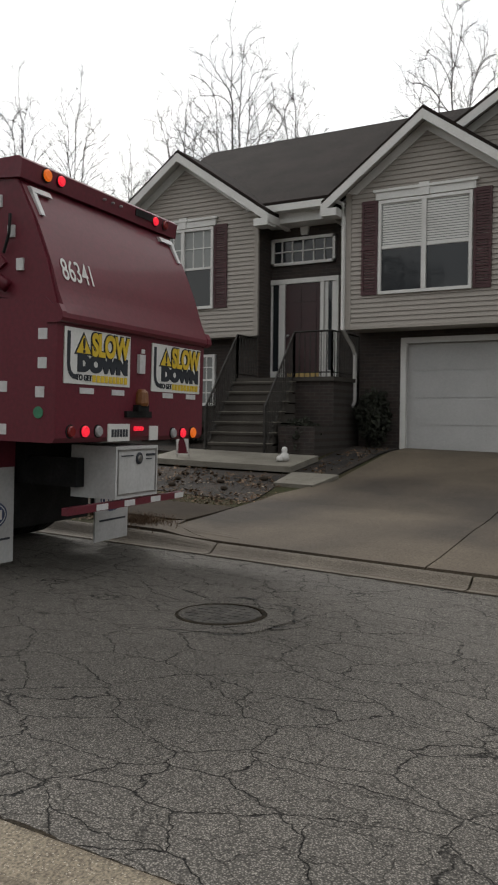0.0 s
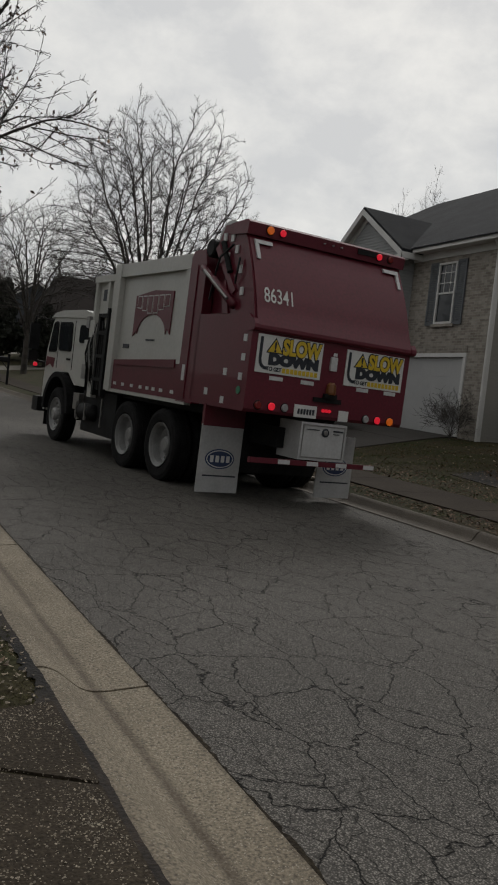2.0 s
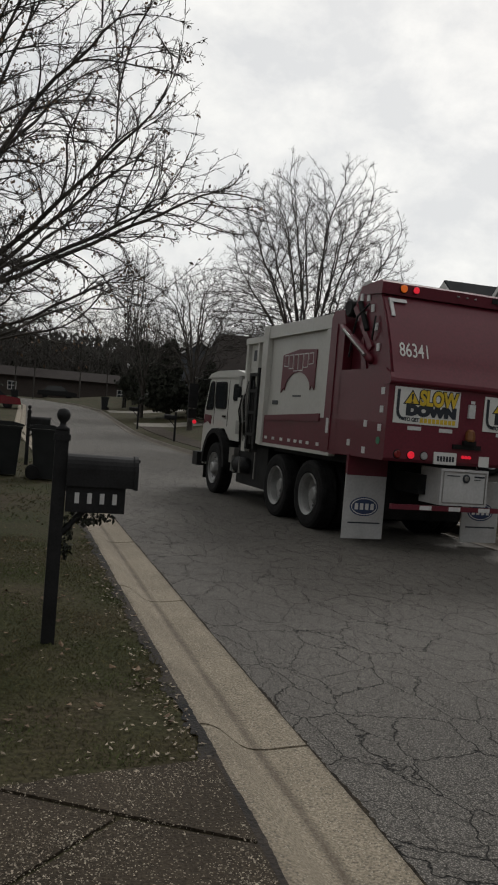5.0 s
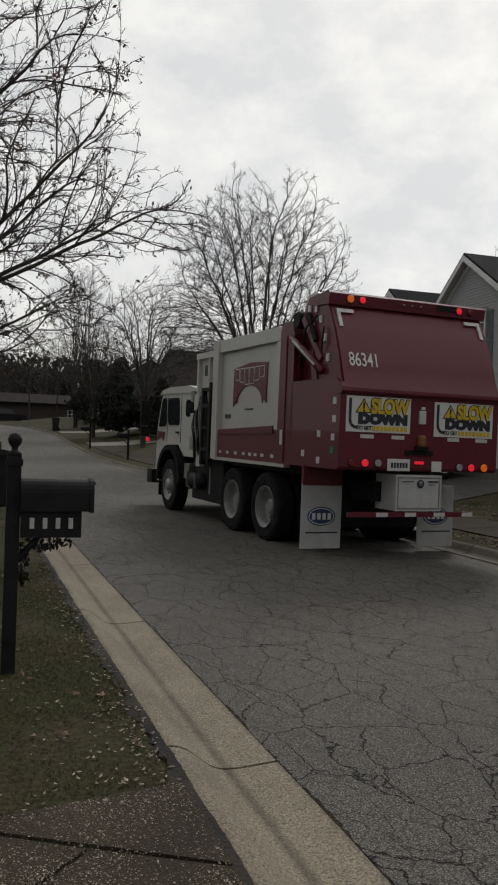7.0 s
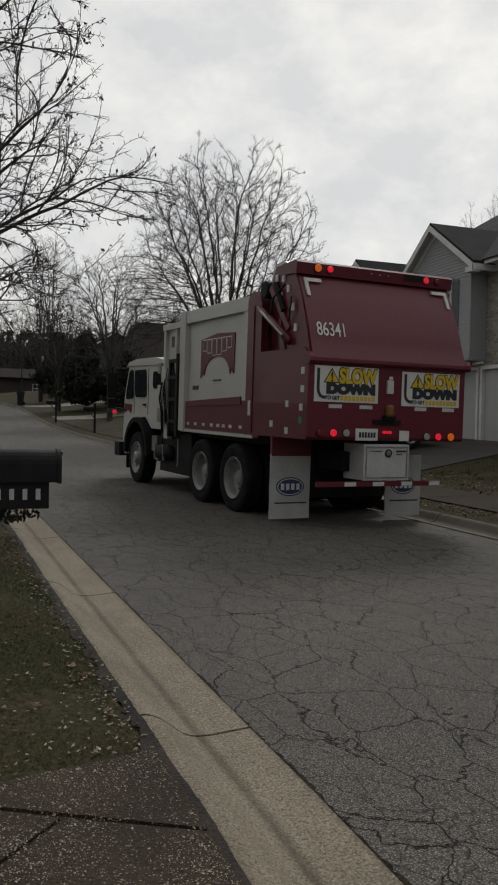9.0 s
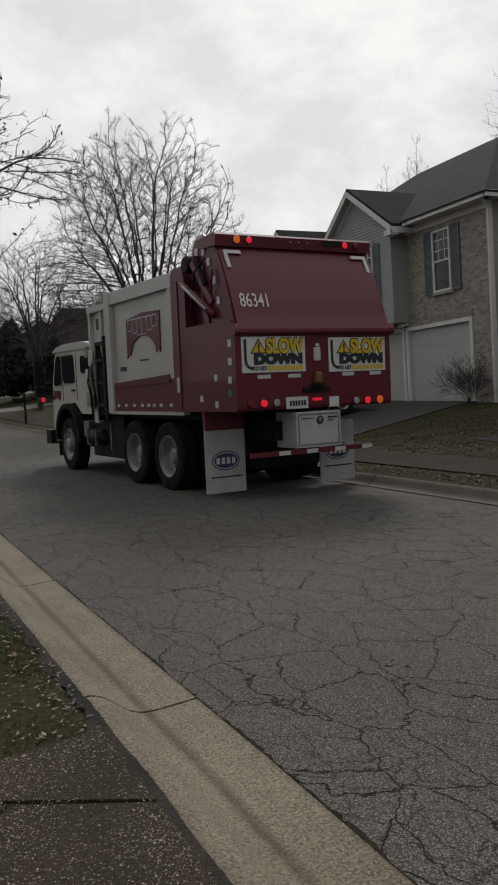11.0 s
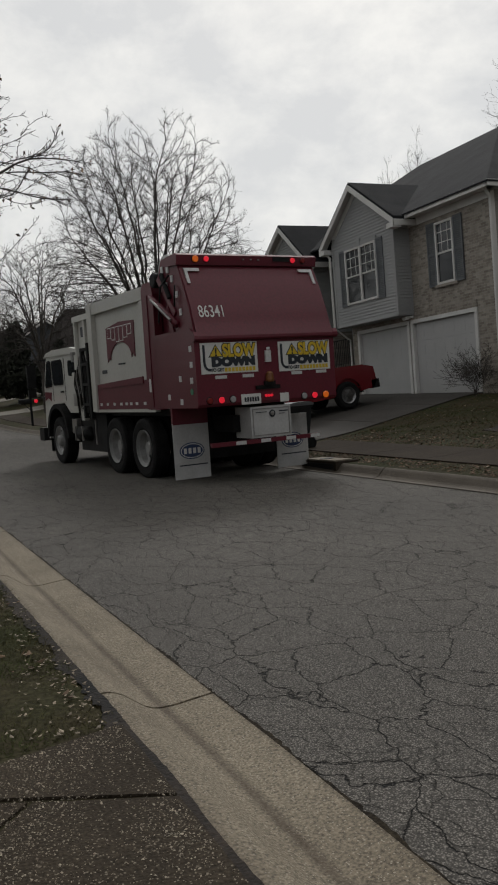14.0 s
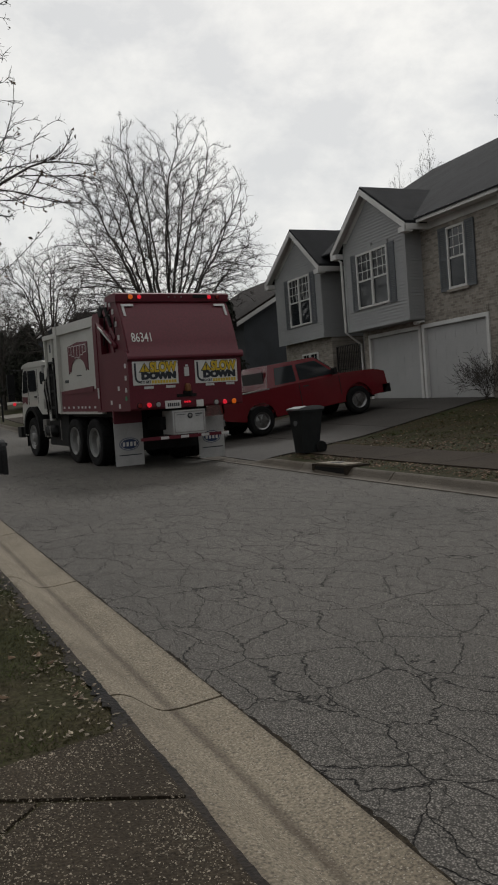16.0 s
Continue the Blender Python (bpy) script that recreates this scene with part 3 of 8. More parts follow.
# the street's bend to the left at the far end
bm = bmesh.new()
prev = None
for i in range(13):
    a = math.pi / 2 * i / 12
    cx, cy, r = -13.5, 84.0, 12.0
    pts = [bm.verts.new((cx + (r + o) * math.cos(a), cy + (r + o) * math.sin(a) * 0.8, grade(84) + 0.03 + 0.01 * i)) for o in (-2.72, 2.72)]
    if prev:
        bm.faces.new((prev[0], prev[1], pts[1], pts[0]))
    prev = pts
pts = [bm.verts.new((-60, q.co.y, q.co.z)) for q in prev]
bm.faces.new((prev[0], prev[1], pts[1], pts[0]))
bend = tagged(part("road_bend", bm, ASPHALT), "asphalt street bending away to a side road", "road", kind="structure")

# kerb section outline: offset from the asphalt's edge outwards, height
KERB_SECTION = ((0.0, -0.05), (0.0, 0.012), (0.2, -0.004), (0.27, -0.003), (0.31, 0.006), (0.35, 0.024), (0.40, 0.062), (0.45, 0.100), (0.49, 0.120), (0.53, 0.129), (0.56, 0.128), (0.57, 0.118), (0.572, -0.05))


def kerb(name, side, starts, label, drop=None):
    thing_ = new(name)
    tagged(thing_, label, "kerb", kind="structure")
    for k, (y0, y1) in enumerate(zip(starts, starts[1:])):
        bm = bmesh.new()
        rows = []
        n = 4
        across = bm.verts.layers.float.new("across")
        for j in range(n + 1):
            y = y0 + 0.011 + (y1 - y0 - 0.022) * j / n
            low = drop(y) if drop else 1.0
            e = edge_right(y) if side > 0 else edge_left(y)
            rows.append([bm.verts.new((e + (o * 0.66 if side > 0 else -o), y, grade(y) + (h if h <= 0.012 else 0.012 + (h - 0.012) * low))) for o, h in KERB_SECTION])
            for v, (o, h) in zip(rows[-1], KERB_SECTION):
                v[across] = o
        m = len(KERB_SECTION)
        for a, b in zip(rows, rows[1:]):
            for i in range(m - 1):
                bm.faces.new((a[i], a[i + 1], b[i + 1], b[i]))
        bm.faces.new(rows[0])
        bm.faces.new(rows[-1][::-1])
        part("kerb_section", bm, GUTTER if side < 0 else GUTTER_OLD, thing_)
    return thing_


near_joints = [3.84 + 3.14 * i for i in range(-6, 25)]


kerb("kerb_near", -1, near_joints, "stained concrete roll kerb and gutter beside the street")
kerb("kerb_far", 1, [5.0 + 2.85 * i for i in range(-6, 27)], "weathered concrete kerb and gutter on the far side", drive_drop)



def ragged_strip(name, label, line, y0, y1, step, inner, outer, height, seed, soil=None):
    """Dirt packed in a joint that runs along the street: line(y) gives its middle, inner and outer its uneven borders."""
    r = random.Random(seed)
    co, faces = [], []
    y, k = y0, 0
    while y < y1:
        a = inner[0] + (inner[1] - inner[0]) * max(0.0, min(1.0, 0.5 + 0.9 * noise.noise(Vector((y * 3.1, seed, 0))) + r.gauss(0, 0.16)))
        b = outer[0] + (outer[1] - outer[0]) * max(0.0, min(1.0, 0.4 + 0.9 * noise.noise(Vector((y * 2.3, seed, 7))) + r.gauss(0, 0.2)))
        co += [(line(y) + a, y, height(line(y) + a, y)), (line(y) + b, y, height(line(y) + b, y))]
        if k:
            faces.append((2 * k - 2, 2 * k - 1, 2 * k + 1, 2 * k))
        k += 1
        y += step * (1 + max(0.0, y - 6) * 0.1)
    me = bpy.data.meshes.new(name)
    me.from_pydata(co, [], faces)
    me.materials.append(soil or JOINT_DIRT)
    return tagged(new(name, me), label, "dirt", kind="stuff")


ragged_strip("joint_dirt", "dark dirt packed between asphalt and near gutter", edge_left, -3.0, 40.0, 0.03, (0.0, 0.0), (0.006, 0.030), lambda x, y: grade(y) + 0.0085, 3)
ragged_strip("joint_dirt", "dark dirt packed between asphalt and far gutter", edge_right, -3.0, 40.0, 0.05, (-0.06, -0.016), (0.0, 0.0), lambda x, y: grade(y) + 0.0085, 5)
# soil colour here also carries the shadow of the gap behind the kerb
ragged_strip("joint_dirt", "dark soil strip, also for the shade in the gap behind the near kerb", lambda y: edge_left(y) - 0.57, -3.0, 16.0, 0.03, (-0.09, -0.02), (0.012, 0.022), lambda x, y: max(lift(x, y), grade(y) + 0.125) + 0.006, 8, BED)

# manhole in the street
mh = thing("manhole_cover", "round cast-iron manhole cover in a patched collar in the street", "manhole", at=Matrix.Translation((4.56, 3.41, grade(3.41) + 0.034)))
bm = bmesh.new()
lathe(bm, ((0.30, -0.02), (0.30, 0.004), (0.285, 0.008), (0.27, 0.004), (0.0, 0.004)), steps=32)
for i in range(-3, 4):
    for j in range(-3, 4):
        if i * i + j * j < 11:
            box(bm, i * 0.075 - 0.022, i * 0.075 + 0.022, j * 0.075 - 0.022, j * 0.075 + 0.022, 0.003, 0.0065)
part("lid", bm, mat("worn_iron", (0.080, 0.073, 0.064), 0.7, 0.2, vary=0.35, scale=9, fine=60, bump=0.4), mh)
bm = bmesh.new()
lathe(bm, ((0.35, -0.03), (0.35, 0.004), (0.33, 0.007), (0.315, 0.007), (0.305, -0.02)), steps=32)
part("frame_ring", bm, JOINT_DIRT, mh, "iron frame ring dark with dirt")
bm = bmesh.new()
lathe(bm, ((0.35, -0.02), (0.352, 0.003), (0.45, 0.004), (0.535, 0.0015), (0.54, -0.02)), steps=32, caps=(False, False))
for v in bm.verts:
    d = Vector((v.co.x, v.co.y))
    if d.length > 0.4:
        v.co.xy = d * (1 + 0.13 * noise.noise(Vector((v.co.x * 3.5, v.co.y * 3.5, 2))))
part("collar", bm, ASPHALT, mh, "uneven ring of newer asphalt")
bm = bmesh.new()
rp = random.Random(2)
for k in range(26):
    if k in (4, 5, 13, 19):
        continue
    a0, a1 = 2 * math.pi * k / 26, 2 * math.pi * (k + 1) / 26
    r0, r1 = 0.55 + 0.05 * math.sin(k * 1.7), 0.55 + 0.05 * math.sin((k + 1) * 1.7)
    w = rp.uniform(0.010, 0.030)
    bm.faces.new([bm.verts.new((r * math.cos(a), r * math.sin(a), 0.0015)) for r, a in ((r0, a0), (r1, a1), (r1 + w, a1), (r0 + w, a0))])
tagged(part("patch_seam", bm, CHASSIS, mh), "dark seam round the patched asphalt", kind="stuff")

# ---- houses ----


def slab(bm, quad, thick=0.1):
    """A plate with the given upper corners, thickened downwards."""
    top = [bm.verts.new(p) for p in quad]
    low = [bm.verts.new(Vector(p) - Vector((0, 0, thick))) for p in quad]
    k = len(quad)
    bm.faces.new(top)
    bm.faces.new(low[::-1])
    for i in range(k):
        bm.faces.new((top[i], low[i], low[(i + 1) % k], top[(i + 1) % k]))


def clap(parent, material, plane, a0, a1, z0, z1, axis="x", gable=None, holes=(), label="", course=0.092, sign=-1):
    """Lapped siding boards on a wall. axis: the axis across the wall, which faces its negative side. gable: (middle, z) of a peak above z1."""
    base = tagged(new("siding"), label)
    base.parent = parent
    top = gable[1] if gable else z1
    z = z0
    while z < top - 0.01:
        zt = min(z + course, top)

        def ends(h):
            if h <= z1 or not gable:
                return a0, a1
            f = (h - z1) / (gable[1] - z1)
            return a0 + (gable[0] - a0) * f, a1 + (gable[0] - a1) * f
        lo, hi = ends(z), ends(zt)
        spans = [[(lo[0], hi[0]), (lo[1], hi[1])]]
        for h0, h1, b0, b1 in holes:
            if b0 < z + course * 0.5 < b1:
                spans = [s for q in spans for s in ([q[0], (h0, h0)], [(h1, h1), q[1]])]
        for (b0, t0), (b1, t1) in spans:
            if b1 - b0 < 0.02:
                continue
            co = []
            for p in ((b0, 0.028, z), (b1, 0.028, z), (t1, 0.006, zt), (t0, 0.006, zt), (b0, 0.0, z), (b1, 0.0, z), (t1, 0.0, zt), (t0, 0.0, zt)):
                q = plane + sign * p[1]
                co.append((q, p[0], p[2]) if axis == "x" else (p[0], q, p[2]))
            me = bpy.data.meshes.new("siding_board")
            me.from_pydata(co, [], [(0, 1, 2, 3), (0, 4, 5, 1), (0, 3, 7, 4), (1, 5, 6, 2), (3, 2, 6, 7)])
            me.materials.append(material)
            ob = new("siding_board", me)
            ob.parent = base
        z = zt
    return base


def sash_window(parent, x, y0, y1, z0, z1, units=2, grid=(3, 2), upper=None, lower=None, trim=0.06, full=False, label="white-framed double-hung window with a gridded upper sash"):
    """A double-hung window facing -x, its frame standing proud of the plane x."""
    bm = bmesh.new()
    xo, xi = x - 0.05, x + 0.05
    box(bm, xo, xi, y0, y1, z0, z0 + trim)
    box(bm, xo, xi, y0, y1, z1 - trim, z1)
    box(bm, xo, xi, y0, y0 + trim, z0 + trim, z1 - trim)
    box(bm, xo, xi, y1 - trim, y1, z0 + trim, z1 - trim)
    w = part("window", bm, WHITE_TRIM, parent, label, bevel=0.006)
    step = (y1 - y0) / units
    zm = (z0 + z1) / 2
    for k in range(units):
        a, b = y0 + step * k, y0 + step * (k + 1)
        if k:
            block("mullion", WHITE_TRIM, w, xo - 0.004, xi, a - 0.045, a + 0.045, z0 + trim, z1 - trim)
        block("meeting_rail", WHITE_TRIM, w, x - 0.03, x + 0.02, a + 0.04, b - 0.04, zm - 0.025, zm + 0.025)
        for lo, hi, glass in ((z0 + 0.05, zm, lower or GLASS), (zm, z1 - 0.05, upper or GLASS)):
            block("pane", glass, w, x - 0.006, x + 0.004, a + 0.03, b - 0.03, lo, hi)
        if grid:
            bm = bmesh.new()
            for i in range(1, grid[0]):
                c = a + (b - a) * i / grid[0]
                box(bm, x - 0.016, x - 0.005, c - 0.011, c + 0.011, zm + 0.02, z1 - trim)
            for j in range(1, grid[1]):
                c = zm + (z1 - zm) * j / grid[1]
                box(bm, x - 0.017, x - 0.005, a + 0.04, b - 0.04, c - 0.011, c + 0.011)
            if full:
                for i in range(1, grid[0]):
                    c = a + (b - a) * i / grid[0]
                    box(bm, x - 0.016, x - 0.005, c - 0.011, c + 0.011, z0 + trim, zm - 0.02)
                for j in range(1, grid[1]):
                    c = z0 + (zm - z0) * j / grid[1]
                    box(bm, x - 0.017, x - 0.005, a + 0.04, b - 0.04, c - 0.011, c + 0.011)
            part("grille", bm, WHITE_TRIM, w)
    return w


def shutter(parent, material, x, y0, y1, z0, z1):
    bm = bmesh.new()
    box(bm, x - 0.05, x - 0.01, y0, y0 + 0.05, z0, z1)
    box(bm, x - 0.05, x - 0.01, y1 - 0.05, y1, z0, z1)
    for c in (z0, (z0 + z1) / 2 - 0.04, z1 - 0.07):
        box(bm, x - 0.05, x - 0.01, y0 + 0.05, y1 - 0.05, c, c + 0.07)
    for lo, hi in ((z0 + 0.07, (z0 + z1) / 2 - 0.04), ((z0 + z1) / 2 + 0.03, z1 - 0.07)):
        n = int((hi - lo) / 0.05)
        for i in range(n):
            c = lo + (hi - lo) * (i + 0.5) / n
            box(bm, x - 0.042, x - 0.012, y0 + 0.05, y1 - 0.05, c - 0.02, c + 0.016)
    return part("shutter", bm, material, parent)


def garage_door(parent, x, y0, y1, z0, z1, panels=4, columns=0):
    """A sectional door set back in a white frame."""
    bm = bmesh.new()
    for a, b in ((y0 - 0.11, y0), (y1, y1 + 0.11)):
        box(bm, x - 0.04, x + 0.15, a, b, z0, z1 + 0.11)
    box(bm, x - 0.04, x + 0.15, y0, y1, z1, z1 + 0.11)
    d = part("garage_door", bm, WHITE_TRIM, parent, "white sectional garage door in a white frame")
    h = (z1 - z0) / panels
    for i in range(panels):
        bm = bmesh.new()
        box(bm, x + 0.07, x + 0.11, y0, y1, z0 + h * i + 0.006, z0 + h * (i + 1) - 0.006)
        box(bm, x + 0.085, x + 0.1, y0, y1, z0 + h * i - 0.006, z0 + h * i + 0.006)
        nc = columns or max(2, round((y1 - y0) / 0.46))
        w = (y1 - y0) / nc
        for c in range(nc):
            box(bm, x + 0.066, x + 0.072, y0 + w * c + 0.06, y0 + w * (c + 1) - 0.06, z0 + h * i + 0.12, z0 + h * (i + 1) - 0.12)
        part("door_panel", bm, GARAGE, d)
    return d


def gable_front(parent, roof_mat, x, y0, y1, z, peak, back, over=0.42, out=0.32):
    """A gabled roof over a projecting bay: two plates, white rake boards, cornice returns and a soffit. z: eave, peak: (y, z)."""
    py, pz = peak
    for side, ye in ((-1, y0 - over), (1, y1 + over)):
        ze = z - (pz - z) / abs(py - (y0 if side < 0 else y1)) * over
        bm = bmesh.new()
        quad = [(x - out, ye, ze + 0.14), (x - out, py, pz + 0.14), (back, py, pz + 0.14), (back, ye, ze + 0.14)]
        slab(bm, quad if side > 0 else quad[::-1], 0.09)
        part("roof_plane", bm, roof_mat, parent)
        bm = bmesh.new()
        outline = [(ye, ze + 0.06), (py, pz + 0.06), (py, pz - 0.12), (ye, ze - 0.12)]
        prism(bm, outline, x - out - 0.03, x - out, "x")
        outline = [(ye, ze + 0.05), (py, pz + 0.05), (py, pz + 0.01), (ye, ze + 0.01)]
        prism(bm, outline, x - out, x, "x")
        # return at the foot of the rake, gutter board along the eave
        a, b = (ye, ye + 0.34) if side < 0 else (ye - 0.34, ye)
        box(bm, x - out - 0.032, x - 0.0, a, b, ze - 0.17, ze - 0.02)
        a, b = (ye - 0.02, ye + 0.06) if side < 0 else (ye - 0.06, ye + 0.02)
        box(bm, x - out, back, a, b, ze - 0.12, ze + 0.05)
        part("rake_board", bm, WHITE_TRIM, parent, "white rake board and cornice return")
        bm = bmesh.new()
        d = 0.13 * (1 if side < 0 else -1)
        f = (py - (y0 if side < 0 else y1)) / 1.0
        prism(bm, [((y0 if side < 0 else y1), z - 0.02), (py, pz - 0.02), (py, pz - 0.24), ((y0 if side < 0 else y1) + d * 1.6, z - 0.06)], x - 0.035, x - 0.005, "x")
        part("frieze_board", bm, WHITE_TRIM, parent)


def downspout(parent, pts, material=None):
    bm = bmesh.new()
    tube(bm, pts, 0.042, 6)
    return part("downspout", bm, material or WHITE_TRIM, parent)


def railing(parent, pts, height=0.9, gap=0.115):
    """Iron balusters between a bottom and a top rail along a line of points."""
    bm = bmesh.new()
    up = Vector((0, 0, 1))
    for a, b in zip(pts, pts[1:]):
        tube(bm, [Vector(a) + up * height, Vector(b) + up * height], 0.02, 4)
    rail = part("railing", bm, IRON, parent, "black iron railing")
    for a, b in zip(pts, pts[1:]):
        a, b = Vector(a), Vector(b)
        bm = bmesh.new()
        tube(bm, [a + up * 0.1, b + up * 0.1], 0.012, 4)
        part("bottom_rail", bm, IRON, rail)
        n = max(2, int((b - a).length / gap))
        for i in range(n + 1):
            p = a + (b - a) * i / n
            r = 0.02 if i in (0, n) else 0.009
            block("baluster", IRON, rail, p.x - r, p.x + r, p.y - r, p.y + r, p.z, p.z + height)
    return rail


def siding_house_tan():
    x = 14.79
    h = thing("house", "tan-sided split-level house with maroon shutters and dark brick base", "house")
    # shell behind the facings
    bm = bmesh.new()
    box(bm, x + 0.85, 23.6, -6.0, 12.42, 0.5, 6.0)
    box(bm, x + 0.02, x + 0.9, 8.84, 12.42, 3.40, 5.95)
    box(bm, 14.52, x + 0.9, 3.35, 6.62, 3.40, 5.95)
    part("wall", bm, SIDING_TAN, h)
    bm = bmesh.new()
    box(bm, x + 0.3, x + 0.9, 8.84, 12.40, 0.5, 3.40)
    box(bm, x + 0.36, x + 0.9, 5.73, 6.62, 0.5, 3.40)
    box(bm, x + 0.36, x + 0.9, -6.0, 0.6, 0.5, 3.40)
    box(bm, x + 0.36, x + 0.9, 0.6, 5.73, 3.21, 3.40)
    box(bm, x + 0.63, x + 0.9, 6.62, 8.95, 2.3, 5.72)
    part("brick_base", bm, BRICK_DARK, h, "dark brick wall")
    # left bay
    w1 = (9.90, 11.49, 3.99, 5.77)
    clap(h, SIDING_TAN, x, 8.815, 12.46, 3.39, 6.05, gable=(10.66, 7.25), holes=[w1], label="tan lapped vinyl siding")
    bm = bmesh.new()
    box(bm, x - 0.03, x + 0.03, 8.79, 8.90, 3.36, 6.0)
    box(bm, x - 0.03, x + 0.03, 12.38, 12.49, 3.36, 6.0)
    box(bm, x - 0.025, x + 0.33, 8.82, 12.46, 3.345, 3.392)
    part("corner_board", bm, SIDING_TAN, h)
    sash_window(h, x - 0.02, *w1, upper=GLASS_CURTAIN, lower=GLASS, label="white double-hung twin window with drawn curtains behind")
    shutter(h, SHUTTER_RED, x, 9.56, 9.89, 3.99, 5.80)
    shutter(h, SHUTTER_RED, x, 11.50, 11.83, 3.99, 5.80)
    bm = bmesh.new()
    box(bm, x - 0.07, x, 9.84, 11.55, 5.79, 5.93)
    box(bm, x - 0.10, x, 9.80, 11.59, 5.93, 5.98)
    box(bm, x - 0.09, x, 10.60, 10.79, 5.78, 6.02)
    part("window_header", bm, WHITE_TRIM, h)
    gable_front(h, SHINGLE_DARK, x, 8.815, 12.46, 6.05, (10.68, 7.33), 18.0)
    clap(h, SIDING_TAN, 12.47, 14.79, 23.6, 0.9, 6.0, axis="y", sign=1)
    downspout(h, [(14.95, 12.50, 5.9), (15.02, 12.50, 5.6), (15.02, 12.50, 1.2)])
    # lower window
    sash_window(h, x + 0.28, 10.02, 11.43, 1.87, 3.01, units=2, grid=(3, 2), full=True, upper=GLASS_CURTAIN, lower=GLASS_CURTAIN, label="white basement window with pale blinds")
    # entry
    xe = x + 0.62
    bm = bmesh.new()
    box(bm, xe - 0.06, xe + 0.05, 7.19, 7.26, 2.42, 4.60)
    box(bm, xe - 0.06, xe + 0.05, 8.84, 8.92, 2.42, 4.60)
    box(bm, xe - 0.06, xe + 0.05, 7.26, 8.84, 4.50, 4.60)
    box(bm, xe - 0.07, xe + 0.05, 7.52, 7.60, 2.42, 4.50)
    box(bm, xe - 0.07, xe + 0.05, 8.44, 8.52, 2.42, 4.50)
    for a, b in ((7.26, 7.52), (8.52, 8.84)):
        box(bm, xe - 0.03, xe + 0.05, a, b, 2.42, 2.62)
        box(bm, xe - 0.03, xe + 0.05, a, a + 0.085, 2.62, 4.50)
        box(bm, xe - 0.03, xe + 0.05, b - 0.085, b, 2.62, 4.50)
    frame_ = part("door_frame", bm, WHITE_TRIM, h, "white door frame with sidelights")
    block("sidelight", GLASS, frame_, xe - 0.012, xe, 7.26, 7.52, 2.6, 4.5)
    block("sidelight", GLASS, frame_, xe - 0.012, xe, 8.52, 8.84, 2.6, 4.5)
    bm = bmesh.new()
    box(bm, xe - 0.025, xe + 0.02, 7.60, 8.44, 2.44, 4.49)
    door = part("front_door", bm, DOOR_RED, h, "maroon panelled front door")
    for a, b, c, d in ((7.70, 7.98, 2.6, 3.2), (8.06, 8.34, 2.6, 3.2), (7.70, 7.98, 3.32, 4.0), (8.06, 8.34, 3.32, 4.0), (7.70, 7.98, 4.1, 4.38), (8.06, 8.34, 4.1, 4.38)):
        block("door_panel", DOOR_RED, door, xe - 0.037, xe - 0.025, a, b, c, d)
    block("kick_plate", mat("brass", (0.5, 0.36, 0.14), 0.35, 0.8, bump=0), door, xe - 0.034, xe - 0.026, 7.64, 8.40, 2.46, 2.58)
    bm = bmesh.new()
    lathe(bm, ((0.01, 0), (0.03, 0.02), (0.03, 0.05), (0.012, 0.06)), Matrix.Translation((xe - 0.03, 8.37, 3.38)) @ pose(0, 0, 0, 0, -90, 0), 10)
    part("door_knob", bm, CHROME, door)
    bm = bmesh.new()
    y0, y1, z0, z1 = 7.28, 8.79, 4.90, 5.48
    box(bm, xe - 0.06, xe + 0.05, y0, y1, z0, z0 + 0.06)
    box(bm, xe - 0.06, xe + 0.05, y0, y1, z1 - 0.06, z1)
    box(bm, xe - 0.06, xe + 0.05, y0, y0 + 0.06, z0, z1)
    box(bm, xe - 0.06, xe + 0.05, y1 - 0.06, y1, z0, z1)
    for i in range(1, 6):
        c = y0 + (y1 - y0) * i / 6
        box(bm, xe - 0.04, xe, c - 0.012, c + 0.012, z0, z1)
    box(bm, xe - 0.04, xe, y0, y1, (z0 + z1) / 2 - 0.012, (z0 + z1) / 2 + 0.012)
    tw = part("transom_window", bm, WHITE_TRIM, h, "wide gridded transom window")
    block("pane", GLASS, tw, xe - 0.01, xe, y0, y1, z0, z1)
    bm = bmesh.new()
    prism(bm, [(7.93, 5.52), (8.07, 5.52), (8.12, 5.78), (7.88, 5.78)], xe - 0.06, xe, "x")
    part("keystone", bm, WHITE_TRIM, h, "pale keystone")
    # entablature and gutter over the entry
    bm = bmesh.new()
    box(bm, x + 0.15, xe + 0.02, 6.60, 8.84, 5.70, 5.92)
    box(bm, x - 0.1, x + 0.3, 6.60, 8.84, 5.90, 6.04)
    part("fascia", bm, WHITE_TRIM, h, "white fascia and gutter")
    downspout(h, [(14.46, 6.95, 5.92), (14.44, 6.72, 5.80), (14.44, 6.70, 5.5), (14.44, 6.70, 3.35), (14.95, 6.69, 3.05), (15.08, 6.69, 2.9), (15.08, 6.69, 1.95), (14.98, 6.69, 1.85)])
    # right bay
    xr = 14.5
    w3 = (4.18, 5.98, 3.99, 5.77)
    clap(h, SIDING_TAN, xr, 3.35, 6.65, 3.39, 6.02, gable=(5.05, 7.18), holes=[w3], label="tan lapped vinyl siding")
    bm = bmesh.new()
    box(bm, xr - 0.03, xr + 0.03, 6.55, 6.67, 3.36, 6.0)
    box(bm, xr - 0.025, xr + 0.7, 3.35, 6.65, 3.345, 3.392)
    part("corner_board", bm, SIDING_TAN, h)
    clap(h, SIDING_TAN, 6.66, 14.5, 15.6, 3.39, 6.0, axis="y", sign=1)
